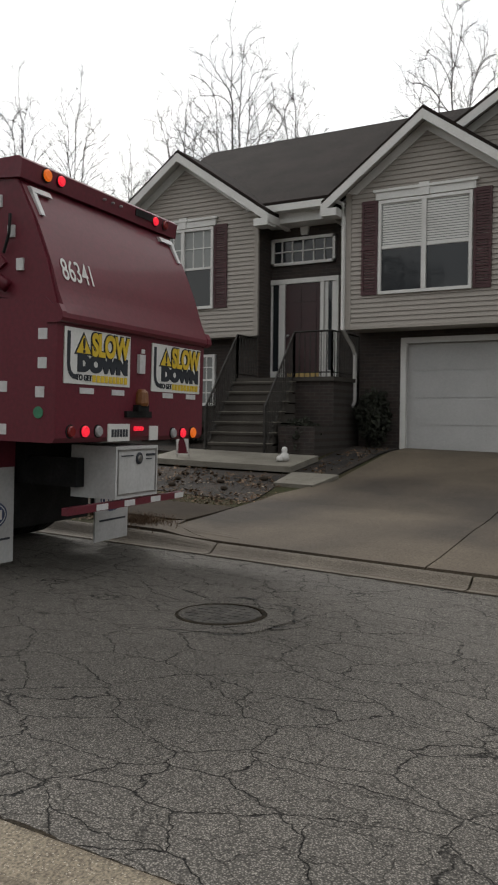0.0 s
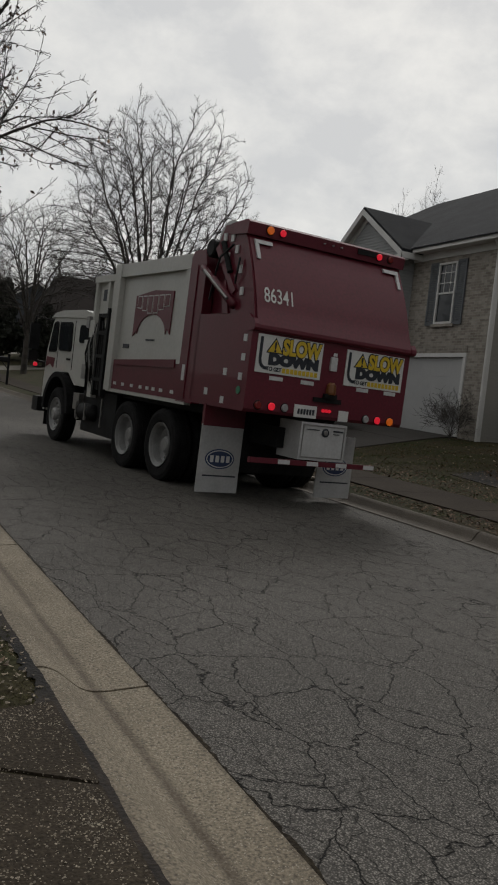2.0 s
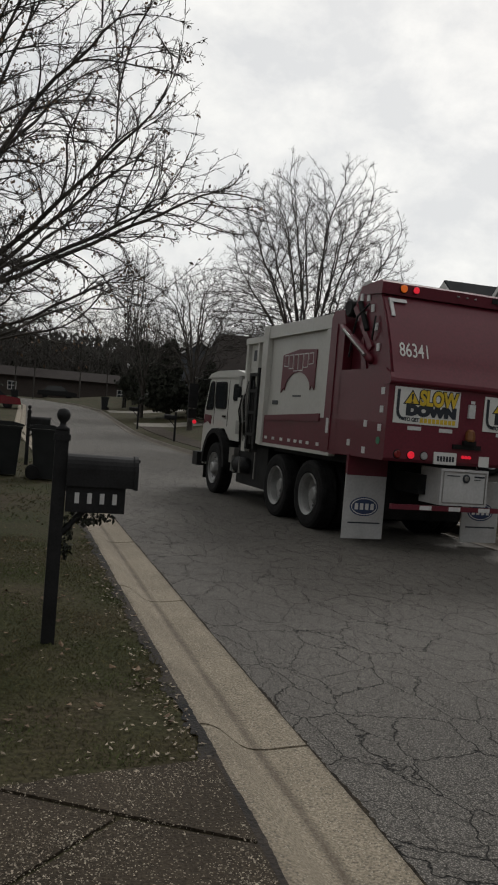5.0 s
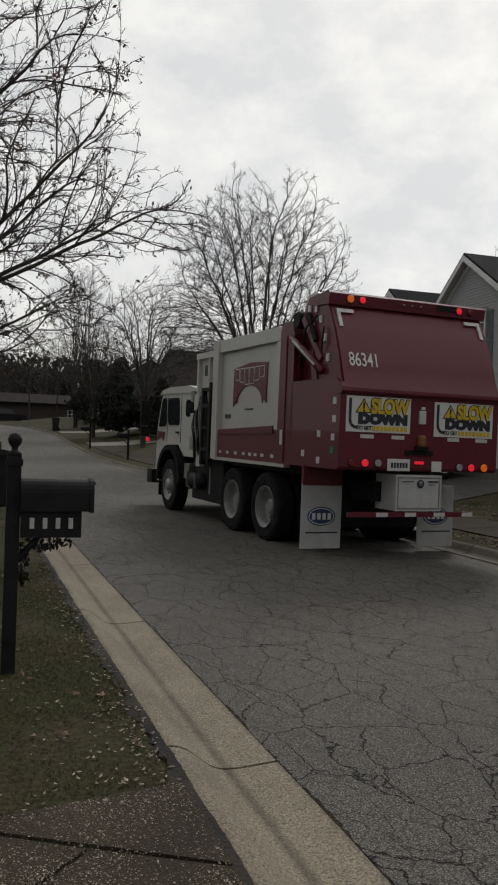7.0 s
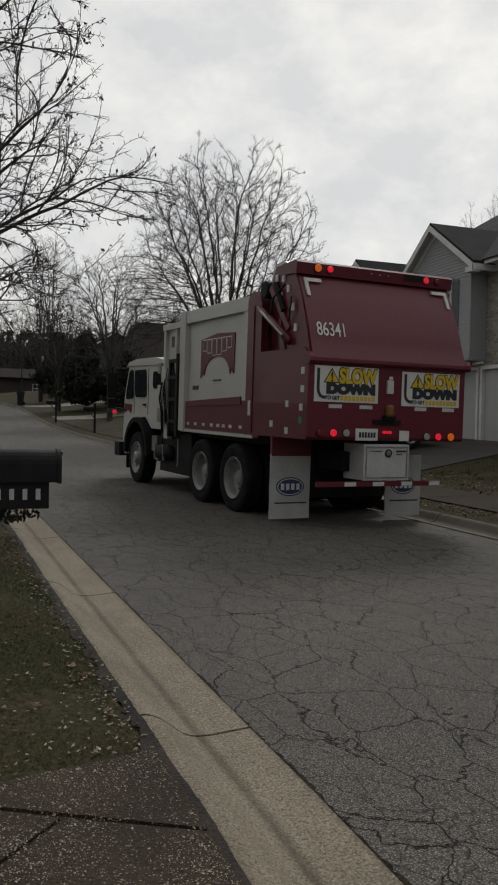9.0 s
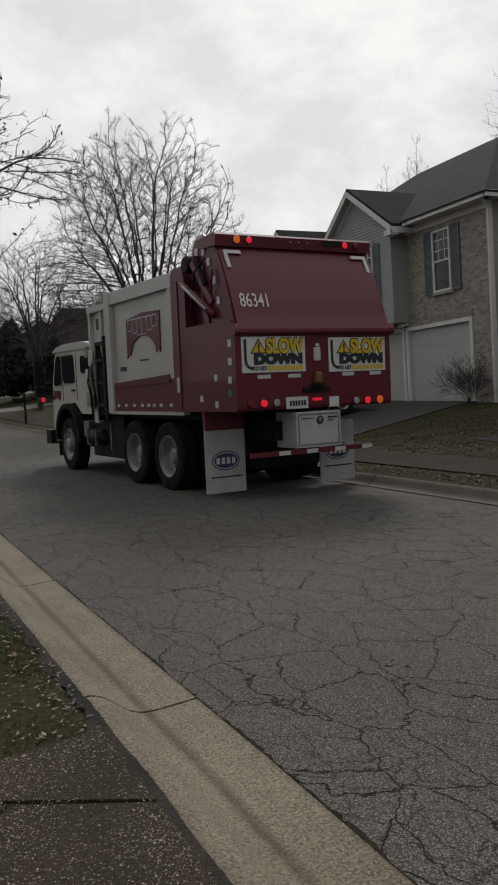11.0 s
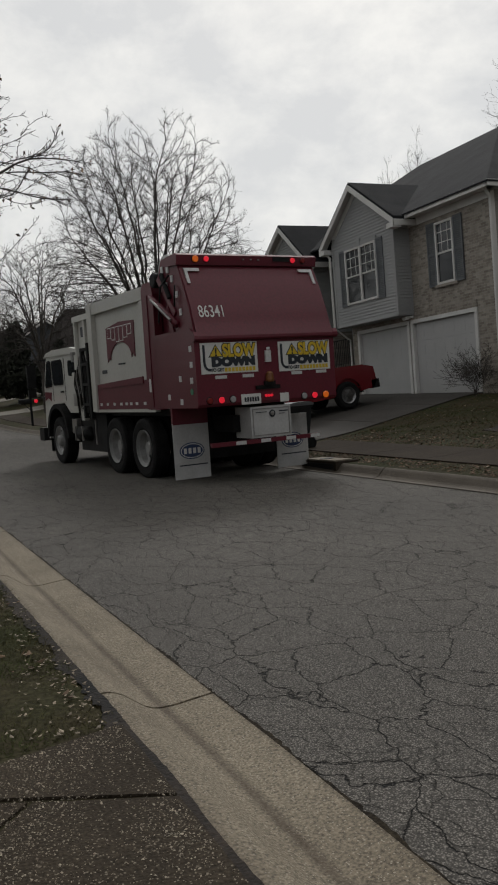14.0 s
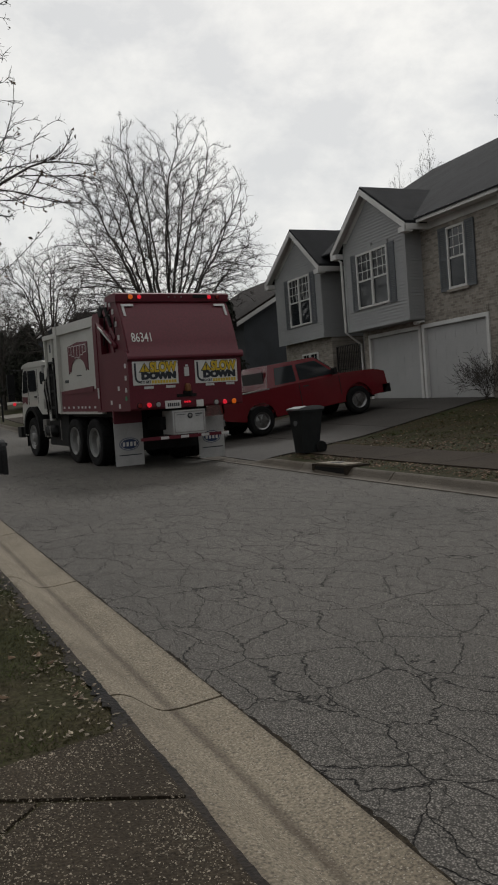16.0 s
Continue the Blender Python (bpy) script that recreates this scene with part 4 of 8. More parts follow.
    # return wall drawn as dark as the entry recess
    block("return_wall", BRICK_RETURN, h, 14.83, 15.6, 8.80, 8.838, 2.42, 5.95, label="dark return wall drawn in brick courses beside the door")
    sash_window(h, xr - 0.02, *w3, upper=GLASS_CURTAIN, lower=GLASS, grid=None, label="white double-hung twin window with half-drawn blinds")
    blind = block("blind", WHITE_TRIM, h, xr - 0.04, xr - 0.027, 4.26, 5.90, 5.69, 5.72, label="white slatted blinds")
    for i in range(18):
        z = 5.66 - i * 0.047
        for a in (4.26, 5.13):
            block("slat", WHITE_TRIM, blind, xr - 0.036, xr - 0.028, a, a + 0.77, z - 0.016, z + 0.016)
    shutter(h, SHUTTER_RED, xr, 6.0, 6.33, 3.99, 5.80)
    shutter(h, SHUTTER_RED, xr, 3.83, 4.16, 3.99, 5.80)
    bm = bmesh.new()
    box(bm, xr - 0.07, xr, 4.12, 6.04, 5.79, 5.93)
    box(bm, xr - 0.10, xr, 4.08, 6.08, 5.93, 5.98)
    box(bm, xr - 0.09, xr, 4.98, 5.18, 5.78, 6.02)
    part("window_header", bm, WHITE_TRIM, h)
    gable_front(h, SHINGLE_DARK, xr, 3.35, 6.65, 6.02, (5.05, 7.22), 17.5)
    # the larger gable behind
    clap(h, SIDING_TAN, 15.6, -4.5, 6.3, 3.40, 6.3, gable=(0.6, 9.7))
    gable_front(h, SHINGLE_DARK, 15.6, -4.5, 6.3, 6.3, (0.6, 9.75), 19.5)
    garage_door(h, x + 0.36, 0.72, 5.62, 0.95, 3.10, 4, 6)
    bm = bmesh.new()
    lathe(bm, ((0.05, 0), (0.06, 0.04), (0.045, 0.14), (0.0, 0.15)), Matrix.Translation((15.1, 3.6, 3.3)) @ pose(0, 0, 0, 0, -70, 0), 10)
    part("security_lamp", bm, WHITE_TRIM, h)
    # main roof
    for a, b in ((14.75, 19.3), (24.0, 19.3)):
        bm = bmesh.new()
        if a < b:
            slab(bm, [(a, 6.48, 6.12), (15.32, 6.3, 6.491), (15.32, 9.2, 6.491), (a, 9.0, 6.12)], 0.1)
            a = 15.32
        q = [(a, -5.0, 6.491 if a < b else 6.12), (b, -5.0, 9.08), (b, 12.85, 9.08), (a, 12.85, 6.491 if a < b else 6.12)]
        slab(bm, q if a < b else q[::-1], 0.1)
        part("roof", bm, SHINGLE_DARK, h, "dark charcoal shingle roof")
    bm = bmesh.new()
    prism(bm, [(14.9, 6.0), (23.7, 6.0), (19.3, 8.95)], 12.3, 12.42, "y")
    part("gable_wall", bm, SIDING_TAN, h)
    # porch landing and steps
    bm = bmesh.new()
    box(bm, 14.05, 15.55, 6.70, 8.95, 0.4, 2.33)
    box(bm, 13.2, 14.05, 6.70, 7.45, 0.4, 1.45)
    part("porch_base", bm, BRICK_DARK, h)
    block("landing", STEP, h, 13.99, 15.58, 6.66, 8.99, 2.33, 2.41, bevel=0.01)
    n = 8
    for i in range(n):
        xs = 12.75 + i * 0.165
        zs = 0.72 + (2.33 - 0.72) * (i + 0.0) / n
        bm = bmesh.new()
        box(bm, xs, 14.05, 7.52, 8.90, zs - 0.02, zs + 0.15)
        box(bm, xs - 0.03, xs + 0.14, 7.50, 8.92, zs + 0.15, zs + 0.188)
        step = part("step", bm, STEP, h, bevel=0.008)
        # tread paler than the step under it
        block("tread", PALE_STEP, step, xs - 0.034, xs + 0.165, 7.49, 8.93, zs + 0.188, zs + 0.202)
    railing(h, [(12.85, 8.86, 0.9), (14.05, 8.86, 2.4)])
    railing(h, [(12.85, 7.56, 0.9), (14.05, 7.56, 2.4), (14.05, 6.74, 2.4), (15.36, 6.74, 2.4)])
    railing(h, [(14.05, 8.86, 2.4), (15.1, 8.88, 2.4)])
    return h


def siding_house_grey():
    x, y0 = 14.76, 16.70
    h = thing("house", "grey-sided house with tan brick front and two white garage doors", "house")
    bm = bmesh.new()
    box(bm, x + 0.16, 24.0, y0 + 0.03, 23.65, 0.6, 6.42)
    box(bm, 15.8, 24.0, 23.65, 28.9, 0.6, 6.42)
    box(bm, 14.27, 15.9, 25.34, 28.86, 3.75, 6.2)
    box(bm, 14.27, x + 0.2, 20.25, 23.62, 3.74, 6.2)
    part("wall", bm, SIDING_GREY, h)
    # brick front, pierced for the doors
    bm = bmesh.new()
    box(bm, x, x + 0.15, y0, 17.42, 0.6, 6.42)
    box(bm, x, x + 0.15, 17.42, 20.38, 3.54, 6.42)
    box(bm, x, x + 0.15, 20.38, 20.45, 0.6, 6.42)
    box(bm, x, x + 0.15, 20.45, 23.31, 3.54, 3.80)
    box(bm, x, x + 0.15, 23.31, 23.65, 0.6, 3.80)
    part("brick_front", bm, BRICK_TAN, h, "tan and brown mottled brick front")
    garage_door(h, x, 17.53, 20.27, 1.30, 3.43, 4)
    garage_door(h, x, 20.56, 23.20, 1.30, 3.43, 4)
    course = tagged(new("soldier_course"), "upright bricks over the garage door")
    course.parent = h
    for i in range(40):
        c = 17.42 + (20.38 - 17.42) * (i + 0.5) / 40
        block("brick", BRICK_TAN, course, x - 0.02, x + 0.02, c - 0.032, c + 0.032, 3.545, 3.75)
    # bay over the second door
    xb = 14.23
    w1 = (21.11, 22.87, 4.33, 6.05)
    clap(h, SIDING_GREY, xb, 20.21, 23.65, 3.73, 6.60, gable=(22.05, 7.77), holes=[w1], label="grey lapped vinyl siding")
    clap(h, SIDING_GREY, 20.21, xb, x, 3.73, 6.45, axis="y", sign=-1)
    bm = bmesh.new()
    box(bm, xb - 0.03, xb + 0.04, 20.18, 20.27, 3.70, 6.4)
    box(bm, xb - 0.03, xb + 0.04, 23.59, 23.68, 3.70, 6.4)
    box(bm, xb - 0.03, x + 0.1, 20.2, 23.66, 3.68, 3.735)
    part("corner_board", bm, SIDING_GREY, h)
    sash_window(h, xb - 0.02, *w1, grid=(3, 3), label="white twin window with gridded upper sashes reflecting trees")
    shutter(h, SHUTTER_GREY, xb, 20.76, 21.09, 4.30, 6.08)
    shutter(h, SHUTTER_GREY, xb, 22.89, 23.22, 4.30, 6.08)
    bm = bmesh.new()
    box(bm, xb - 0.06, xb, 21.05, 22.93, 6.06, 6.18)
    box(bm, xb - 0.08, xb, 21.92, 22.06, 6.04, 6.26)
    part("window_header", bm, SIDING_GREY, h)
    gable_front(h, SHINGLE_GREY, xb, 20.21, 23.65, 6.60, (22.05, 7.85), 18.2, over=0.42, out=0.25)
    # single window in the brick
    sash_window(h, x - 0.01, 18.18, 18.95, 4.35, 6.05, units=1, grid=(3, 3), label="white single window with a gridded upper sash")
    shutter(h, SHUTTER_GREY, x, 17.80, 18.16, 4.32, 6.08)
    shutter(h, SHUTTER_GREY, x, 18.97, 19.33, 4.32, 6.08)
    block("window_sill", BRICK_TAN, h, x - 0.07, x, 18.10, 19.03, 4.27, 4.345)
    # the end wall of siding
    clap(h, SIDING_SIDE, y0, x + 0.12, 24.0, 0.9, 6.42, axis="y", sign=-1, label="beige-grey siding on the end wall")
    bm = bmesh.new()
    box(bm, x - 0.004, x + 0.13, y0 - 0.03, y0 + 0.0, 0.7, 6.38)
    part("corner_board", bm, WHITE_TRIM, h)
    downspout(h, [(14.40, 16.52, 6.45), (14.68, 16.6, 6.18), (14.70, 16.62, 5.6), (14.70, 16.62, 1.2)])
    downspout(h, [(13.98, 24.0, 6.25), (14.16, 23.75, 6.0), (14.16, 23.75, 3.7), (14.70, 23.75, 3.3), (14.70, 23.72, 1.5), (14.5, 23.72, 1.35)])
    bm = bmesh.new()
    box(bm, x - 0.42, x - 0.34, y0 - 0.4, 20.0, 6.37, 6.53)
    box(bm, x - 0.36, x, y0 - 0.4, 20.2, 6.40, 6.44)
    box(bm, x - 0.42, 24.4, y0 - 0.44, y0 - 0.36, 6.37, 6.53)
    box(bm, x - 0.36, 24.4, y0 - 0.37, y0, 6.40, 6.44)
    box(bm, x - 0.03, x, y0, 20.2, 6.20, 6.40)
    part("gutter", bm, WHITE_TRIM, h, "white gutter and soffit")
    # hip roof
    ex0, ex1, ey0, ey1, ez, rz = x - 0.45, 24.45, y0 - 0.45, 29.3, 6.51, 9.78
    r0, r1 = (19.4, 21.3, rz), (19.4, 25.6, rz)
    for q in (((ex0, ey0, ez), r0, r1, (ex0, ey1, ez)), ((ex0, ey0, ez), (ex1, ey0, ez), r0), ((ex1, ey0, ez), (ex1, ey1, ez), r1, r0), ((ex1, ey1, ez), (ex0, ey1, ez), r1)):
        bm = bmesh.new()
        slab(bm, q, 0.05)
        part("roof", bm, SHINGLE_GREY, h, "grey shingle hip roof")
    # recessed entry, then the second bay
    clap(h, SIDING_GREY, 15.78, 23.65, 25.3, 1.5, 6.42, label="grey siding in the entry recess")
    clap(h, SIDING_GREY, 25.31, 14.23, 15.8, 3.73, 6.3, axis="y", sign=-1)
    w4 = (26.08, 27.72, 4.31, 6.05)
    clap(h, SIDING_GREY, 14.23, 25.31, 28.9, 3.73, 6.35, gable=(26.9, 7.56), holes=[w4])
    sash_window(h, 14.21, *w4, grid=(3, 3), label="white twin window with gridded upper sashes")
    shutter(h, SHUTTER_GREY, 14.23, 25.72, 26.05, 4.28, 6.08)
    shutter(h, SHUTTER_GREY, 14.23, 27.75, 28.08, 4.28, 6.08)
    gable_front(h, SHINGLE_GREY, 14.23, 25.31, 28.9, 6.35, (26.9, 7.64), 18.0, over=0.36, out=0.25)
    block("brick_base", BRICK_TAN, h, 14.5, 15.9, 25.31, 28.9, 0.8, 3.74)
    sash_window(h, 14.48, 26.3, 27.5, 2.3, 3.3, grid=(2, 2), label="white basement window")
    block("front_door", DOOR_RED, h, 15.72, 15.77, 24.0, 24.9, 2.5, 4.5)
    block("landing", STEP, h, 14.6, 15.8, 23.7, 25.28, 0.8, 2.45)
    railing(h, [(14.65, 23.75, 2.45), (14.65, 25.25, 2.45)])
    bm = bmesh.new()
    for a in (-0.1, 0.1):
        lathe(bm, ((0.03, 0), (0.055, 0.05), (0.06, 0.13), (0.0, 0.14)), Matrix.Translation((14.62, 20.35 + a, 3.62)) @ pose(0, 0, 0, 0, -100, 30 * a * 10), 10)
    box(bm, 14.6, 14.72, 20.2, 20.5, 3.6, 3.66)
    part("security_lamp", bm, WHITE_TRIM, h, "twin security spotlights")
    return h


siding_house_tan()
siding_house_grey()


def plain_house(name, label, x0, x1, y0, y1, zb, ze, zr, wall, roof, windows, along="y", hip=0.0):
    """A house farther off: walls, gabled roof, trim, and windows on the sides that face the street."""
    h = thing(name, label, "house")
    block("wall", wall, h, x0, x1, y0, y1, zb, ze)
    if along == "y":
        xm = (x0 + x1) / 2
        bm = bmesh.new()
        prism(bm, [(x0, ze), (x1, ze), (xm, zr)], y0, y1, "y")
        part("gable_wall", bm, wall, h)
        for a in (x0 - 0.5, x1 + 0.5):
            za = ze - 0.5 * (zr - ze) / (xm - x0)
            bm = bmesh.new()
            q = [(a, y0 - 0.4, za + 0.12), (xm, y0 - 0.4, zr + 0.12), (xm, y1 + 0.4, zr + 0.12), (a, y1 + 0.4, za + 0.12)]
            slab(bm, q if a < xm else q[::-1], 0.12)
            part("roof", bm, roof, h)
            bm = bmesh.new()
            prism(bm, [(a, za + 0.02), (xm, zr + 0.02), (xm, zr - 0.16), (a, za - 0.16)], y0 - 0.44, y0 - 0.38, "y")
            part("rake_board", bm, WHITE_TRIM, h)
    else:
        ym = (y0 + y1) / 2
        bm = bmesh.new()
        prism(bm, [(y0, ze), (y1, ze), (ym, zr)], x0 + hip, x1, "x")
        part("gable_wall", bm, wall, h)
        for a in (y0 - 0.5, y1 + 0.5):
            za = ze - 0.5 * (zr - ze) / (ym - y0)
            bm = bmesh.new()
            q = [(x0 - 0.4, a, za + 0.12), (x0 - 0.4 + hip, ym, zr + 0.12), (x1 + 0.4, ym, zr + 0.12), (x1 + 0.4, a, za + 0.12)]
            slab(bm, q[::-1] if a < ym else q, 0.12)
            part("roof", bm, roof, h)
        if hip:
            bm = bmesh.new()
            slab(bm, [(x0 - 0.4, y0 - 0.5, za + 0.12), (x0 - 0.4 + hip, ym, zr + 0.12), (x0 - 0.4, y1 + 0.5, za + 0.12)], 0.12)
            part("roof", bm, roof, h)
    for face, a, b, c, d in windows:
        bm = bmesh.new()
        if face == "y":
            box(bm, a, b, y0 - 0.06, y0 + 0.02, c, d)
        else:
            box(bm, x0 - 0.06, x0 + 0.02, a, b, c, d)
        w = part("window", bm, WHITE_TRIM, h)
        bm = bmesh.new()
        m_, n_ = (a + b) / 2, (c + d) / 2
        for p, q in ((a + 0.07, m_ - 0.03), (m_ + 0.03, b - 0.07)):
            for r, s in ((c + 0.07, n_ - 0.03), (n_ + 0.03, d - 0.07)):
                if face == "y":
                    box(bm, p, q, y0 - 0.075, y0 - 0.055, r, s)
                else:
                    box(bm, x0 - 0.075, x0 - 0.055, p, q, r, s)
        part("pane", bm, GLASS, w)
    return h

# ---- the refuse truck: x across from its left side, y ahead from its tail, z up ----
TW = 2.56


def disc(bm, x, y, z, r, depth=0.02, facing="-y", steps=16):
    turn = {"-y": pose(0, 0, 0, 90, 0, 0), "-x": pose(0, 0, 0, 0, -90, 0), "x": pose(0, 0, 0, 0, 90, 0)}[facing]
    lathe(bm, ((r, 0), (r, depth * 0.6), (r * 0.8, depth), (0.0, depth)), Matrix.Translation((x, y, z)) @ turn, steps)


def lamp(parent, name, material, x, y, z, r, label="", facing="-y", rim=True):
    bm = bmesh.new()
    disc(bm, x, y, z, r, 0.03, facing)
    ob = part(name, bm, material, parent, label, smooth=False)
    if rim:
        bm = bmesh.new()
        disc(bm, x, y + 0.004, z, r * 1.22, 0.012, facing)
        part("bezel", bm, CHASSIS, ob)
    return ob


def truck_wheel(name, parent, at, dual=False, mirror=1):
    """A wheel about its own middle, its axle along x, its dish to the outer side -x."""
    tyre = bmesh.new()
    turn = pose(0, 0, 0, 0, -90, 0)
    R = 0.53
    prof = [(0.30, -0.10), (0.36, -0.135), (0.46, -0.145), (0.515, -0.13), (R, -0.10), (R, -0.06), (R - 0.014, -0.055), (R - 0.014, -0.045), (R, -0.04), (R, 0.04), (R - 0.014, 0.045), (R - 0.014, 0.055), (R, 0.06), (R, 0.10), (0.515, 0.13), (0.46, 0.145), (0.36, 0.135), (0.30, 0.10)]
    lathe(tyre, prof, turn, 36, (False, False))
    if dual:
        lathe(tyre, prof, Matrix.Translation((0.34, 0, 0)) @ turn, 36, (False, False))
    w = new(name, mesh_of("tyre", tyre, RUBBER))
    w.parent = parent
    w.location = at
    w.rotation_euler = (0, 0, 0 if mirror > 0 else math.pi)
    rim = bmesh.new()
    deep = 0.10 if dual else -0.02
    lathe(rim, [(0.305, 0.135), (0.325, 0.145), (0.325, 0.12), (0.28, 0.10), (0.265, 0.10 - deep), (0.20, 0.06 - deep), (0.13, 0.07 - deep), (0.12, 0.13 - deep), (0.09, 0.16 - deep), (0.0, 0.16 - deep)], turn, 30, (False, True))
    for k in range(10):
        a = 2 * math.pi * k / 10
        disc(rim, -(0.065 - deep), 0.165 * math.cos(a), 0.165 * math.sin(a), 0.016, 0.03, "-x", 6)
    part("rim", rim, ALLOY, w, "painted steel rim", smooth=False)
    # black discs on the rim stand for the shaded hand holes
    holes = bmesh.new()
    for k in range(5):
        a = 2 * math.pi * (k + 0.5) / 5
        disc(holes, -(0.072 - deep), 0.225 * math.cos(a), 0.225 * math.sin(a), 0.03, 0.006, "-x", 10)
    part("hole_disc", holes, CHASSIS, w)
    return w


def slow_down_sign(parent, x0, x1, z0, z1, y=-0.012):
    """A printed warning plate facing the rear."""
    bm = bmesh.new()
    box(bm, x0, x1, y, y + 0.01, z0, z1)
    s = part("warning_sign", bm, SIGN_WHITE, parent, "white SLOW DOWN warning sign with yellow and black lettering", bevel=0.003)
    w, h = x1 - x0, z1 - z0
    flat = pose(0, 0, 0, 90, 0, 0)

    def at(fx, fz, lift=0.0):
        return Matrix.Translation((x0 + fx * w, y - 0.004 - lift, z0 + fz * h)) @ flat
    # black bend at the left and foot
    bm = bmesh.new()
    path = [(0.055, 0.93), (0.055, 0.34), (0.07, 0.22), (0.11, 0.14), (0.17, 0.12)]
    for (a, b), (c, d) in zip(path, path[1:]):
        p, q = Vector((x0 + a * w, z0 + b * h)), Vector((x0 + c * w, z0 + d * h))
        n = Vector((-(q - p).y, (q - p).x)).normalized() * 0.02
        prism(bm, [tuple(p + n), tuple(q + n), tuple(q - n), tuple(p - n)], y - 0.005, y - 0.001, "y")
    part("border_bar", bm, INK, s)
    bm = bmesh.new()
    prism(bm, [(x0 + 0.13 * w, z0 + 0.53 * h), (x0 + 0.39 * w, z0 + 0.53 * h), (x0 + 0.26 * w, z0 + 0.95 * h)], y - 0.005, y - 0.001, "y")
    tri = part("triangle", bm, INK, s)
    bm = bmesh.new()
    prism(bm, [(x0 + 0.155 * w, z0 + 0.56 * h), (x0 + 0.365 * w, z0 + 0.56 * h), (x0 + 0.26 * w, z0 + 0.89 * h)], y - 0.008, y - 0.004, "y")
    part("triangle_face", bm, YELLOW, s)
    words("mark", "!", 0.17, INK, s, at(0.26, 0.685, 0.006))
    words("lettering", "SLOW", 0.262, INK, s, at(0.665, 0.715, 0.0), squeeze=0.78, bold=0.09)
    words("lettering", "SLOW", 0.262, YELLOW, s, at(0.665, 0.715, 0.006), squeeze=0.78, bold=0.045)
    words("lettering", "DOWN", 0.170, INK, s, at(0.565, 0.365, 0.0), squeeze=1.30, bold=0.10)
    words("lettering", "TO GET", 0.07, INK, s, at(0.275, 0.115, 0.0), squeeze=0.9)
    bm = bmesh.new()
    for k in range(9):
        box(bm, x0 + (0.40 + 0.0625 * k) * w, x0 + (0.448 + 0.0625 * k) * w, y - 0.005, y - 0.001, z0 + 0.05 * h, z0 + 0.18 * h)
    part("lettering_bar", bm, YELLOW, s)
    return s


def mudflap(parent, x0, x1, y, z0, z1):
    bm = bmesh.new()
    box(bm, x0, x1, y - 0.012, y + 0.006, z0, z1)
    m = part("mudflap", bm, FLAP, parent, "white mudflap with a dark blue oval badge", bevel=0.004)
    cx, cz = (x0 + x1) / 2, z0 + (z1 - z0) * 0.50
    for rx, rz, material, d in ((0.225, 0.135, NAVY, 0.016), (0.205, 0.118, SIGN_WHITE, 0.018), (0.192, 0.106, NAVY, 0.020)):
        bm = bmesh.new()
        prism(bm, [(cx + rx * math.cos(2 * math.pi * i / 28), cz + rz * math.sin(2 * math.pi * i / 28)) for i in range(28)], y - d, y - 0.012, "y")
        part("badge", bm, material, m)
    bm = bmesh.new()
    for k in range(4):
        a = cx - 0.125 + k * 0.083
        box(bm, a - 0.026, a + 0.026, y - 0.023, y - 0.02, cz - 0.045, cz + 0.045)
    part("badge_bar", bm, SIGN_WHITE, m)
    bm = bmesh.new()
    box(bm, x0 + 0.08, x1 - 0.05, y - 0.016, y - 0.012, z0 + 0.215, z0 + 0.235)
    part("line_bar", bm, INK, m)
    return m


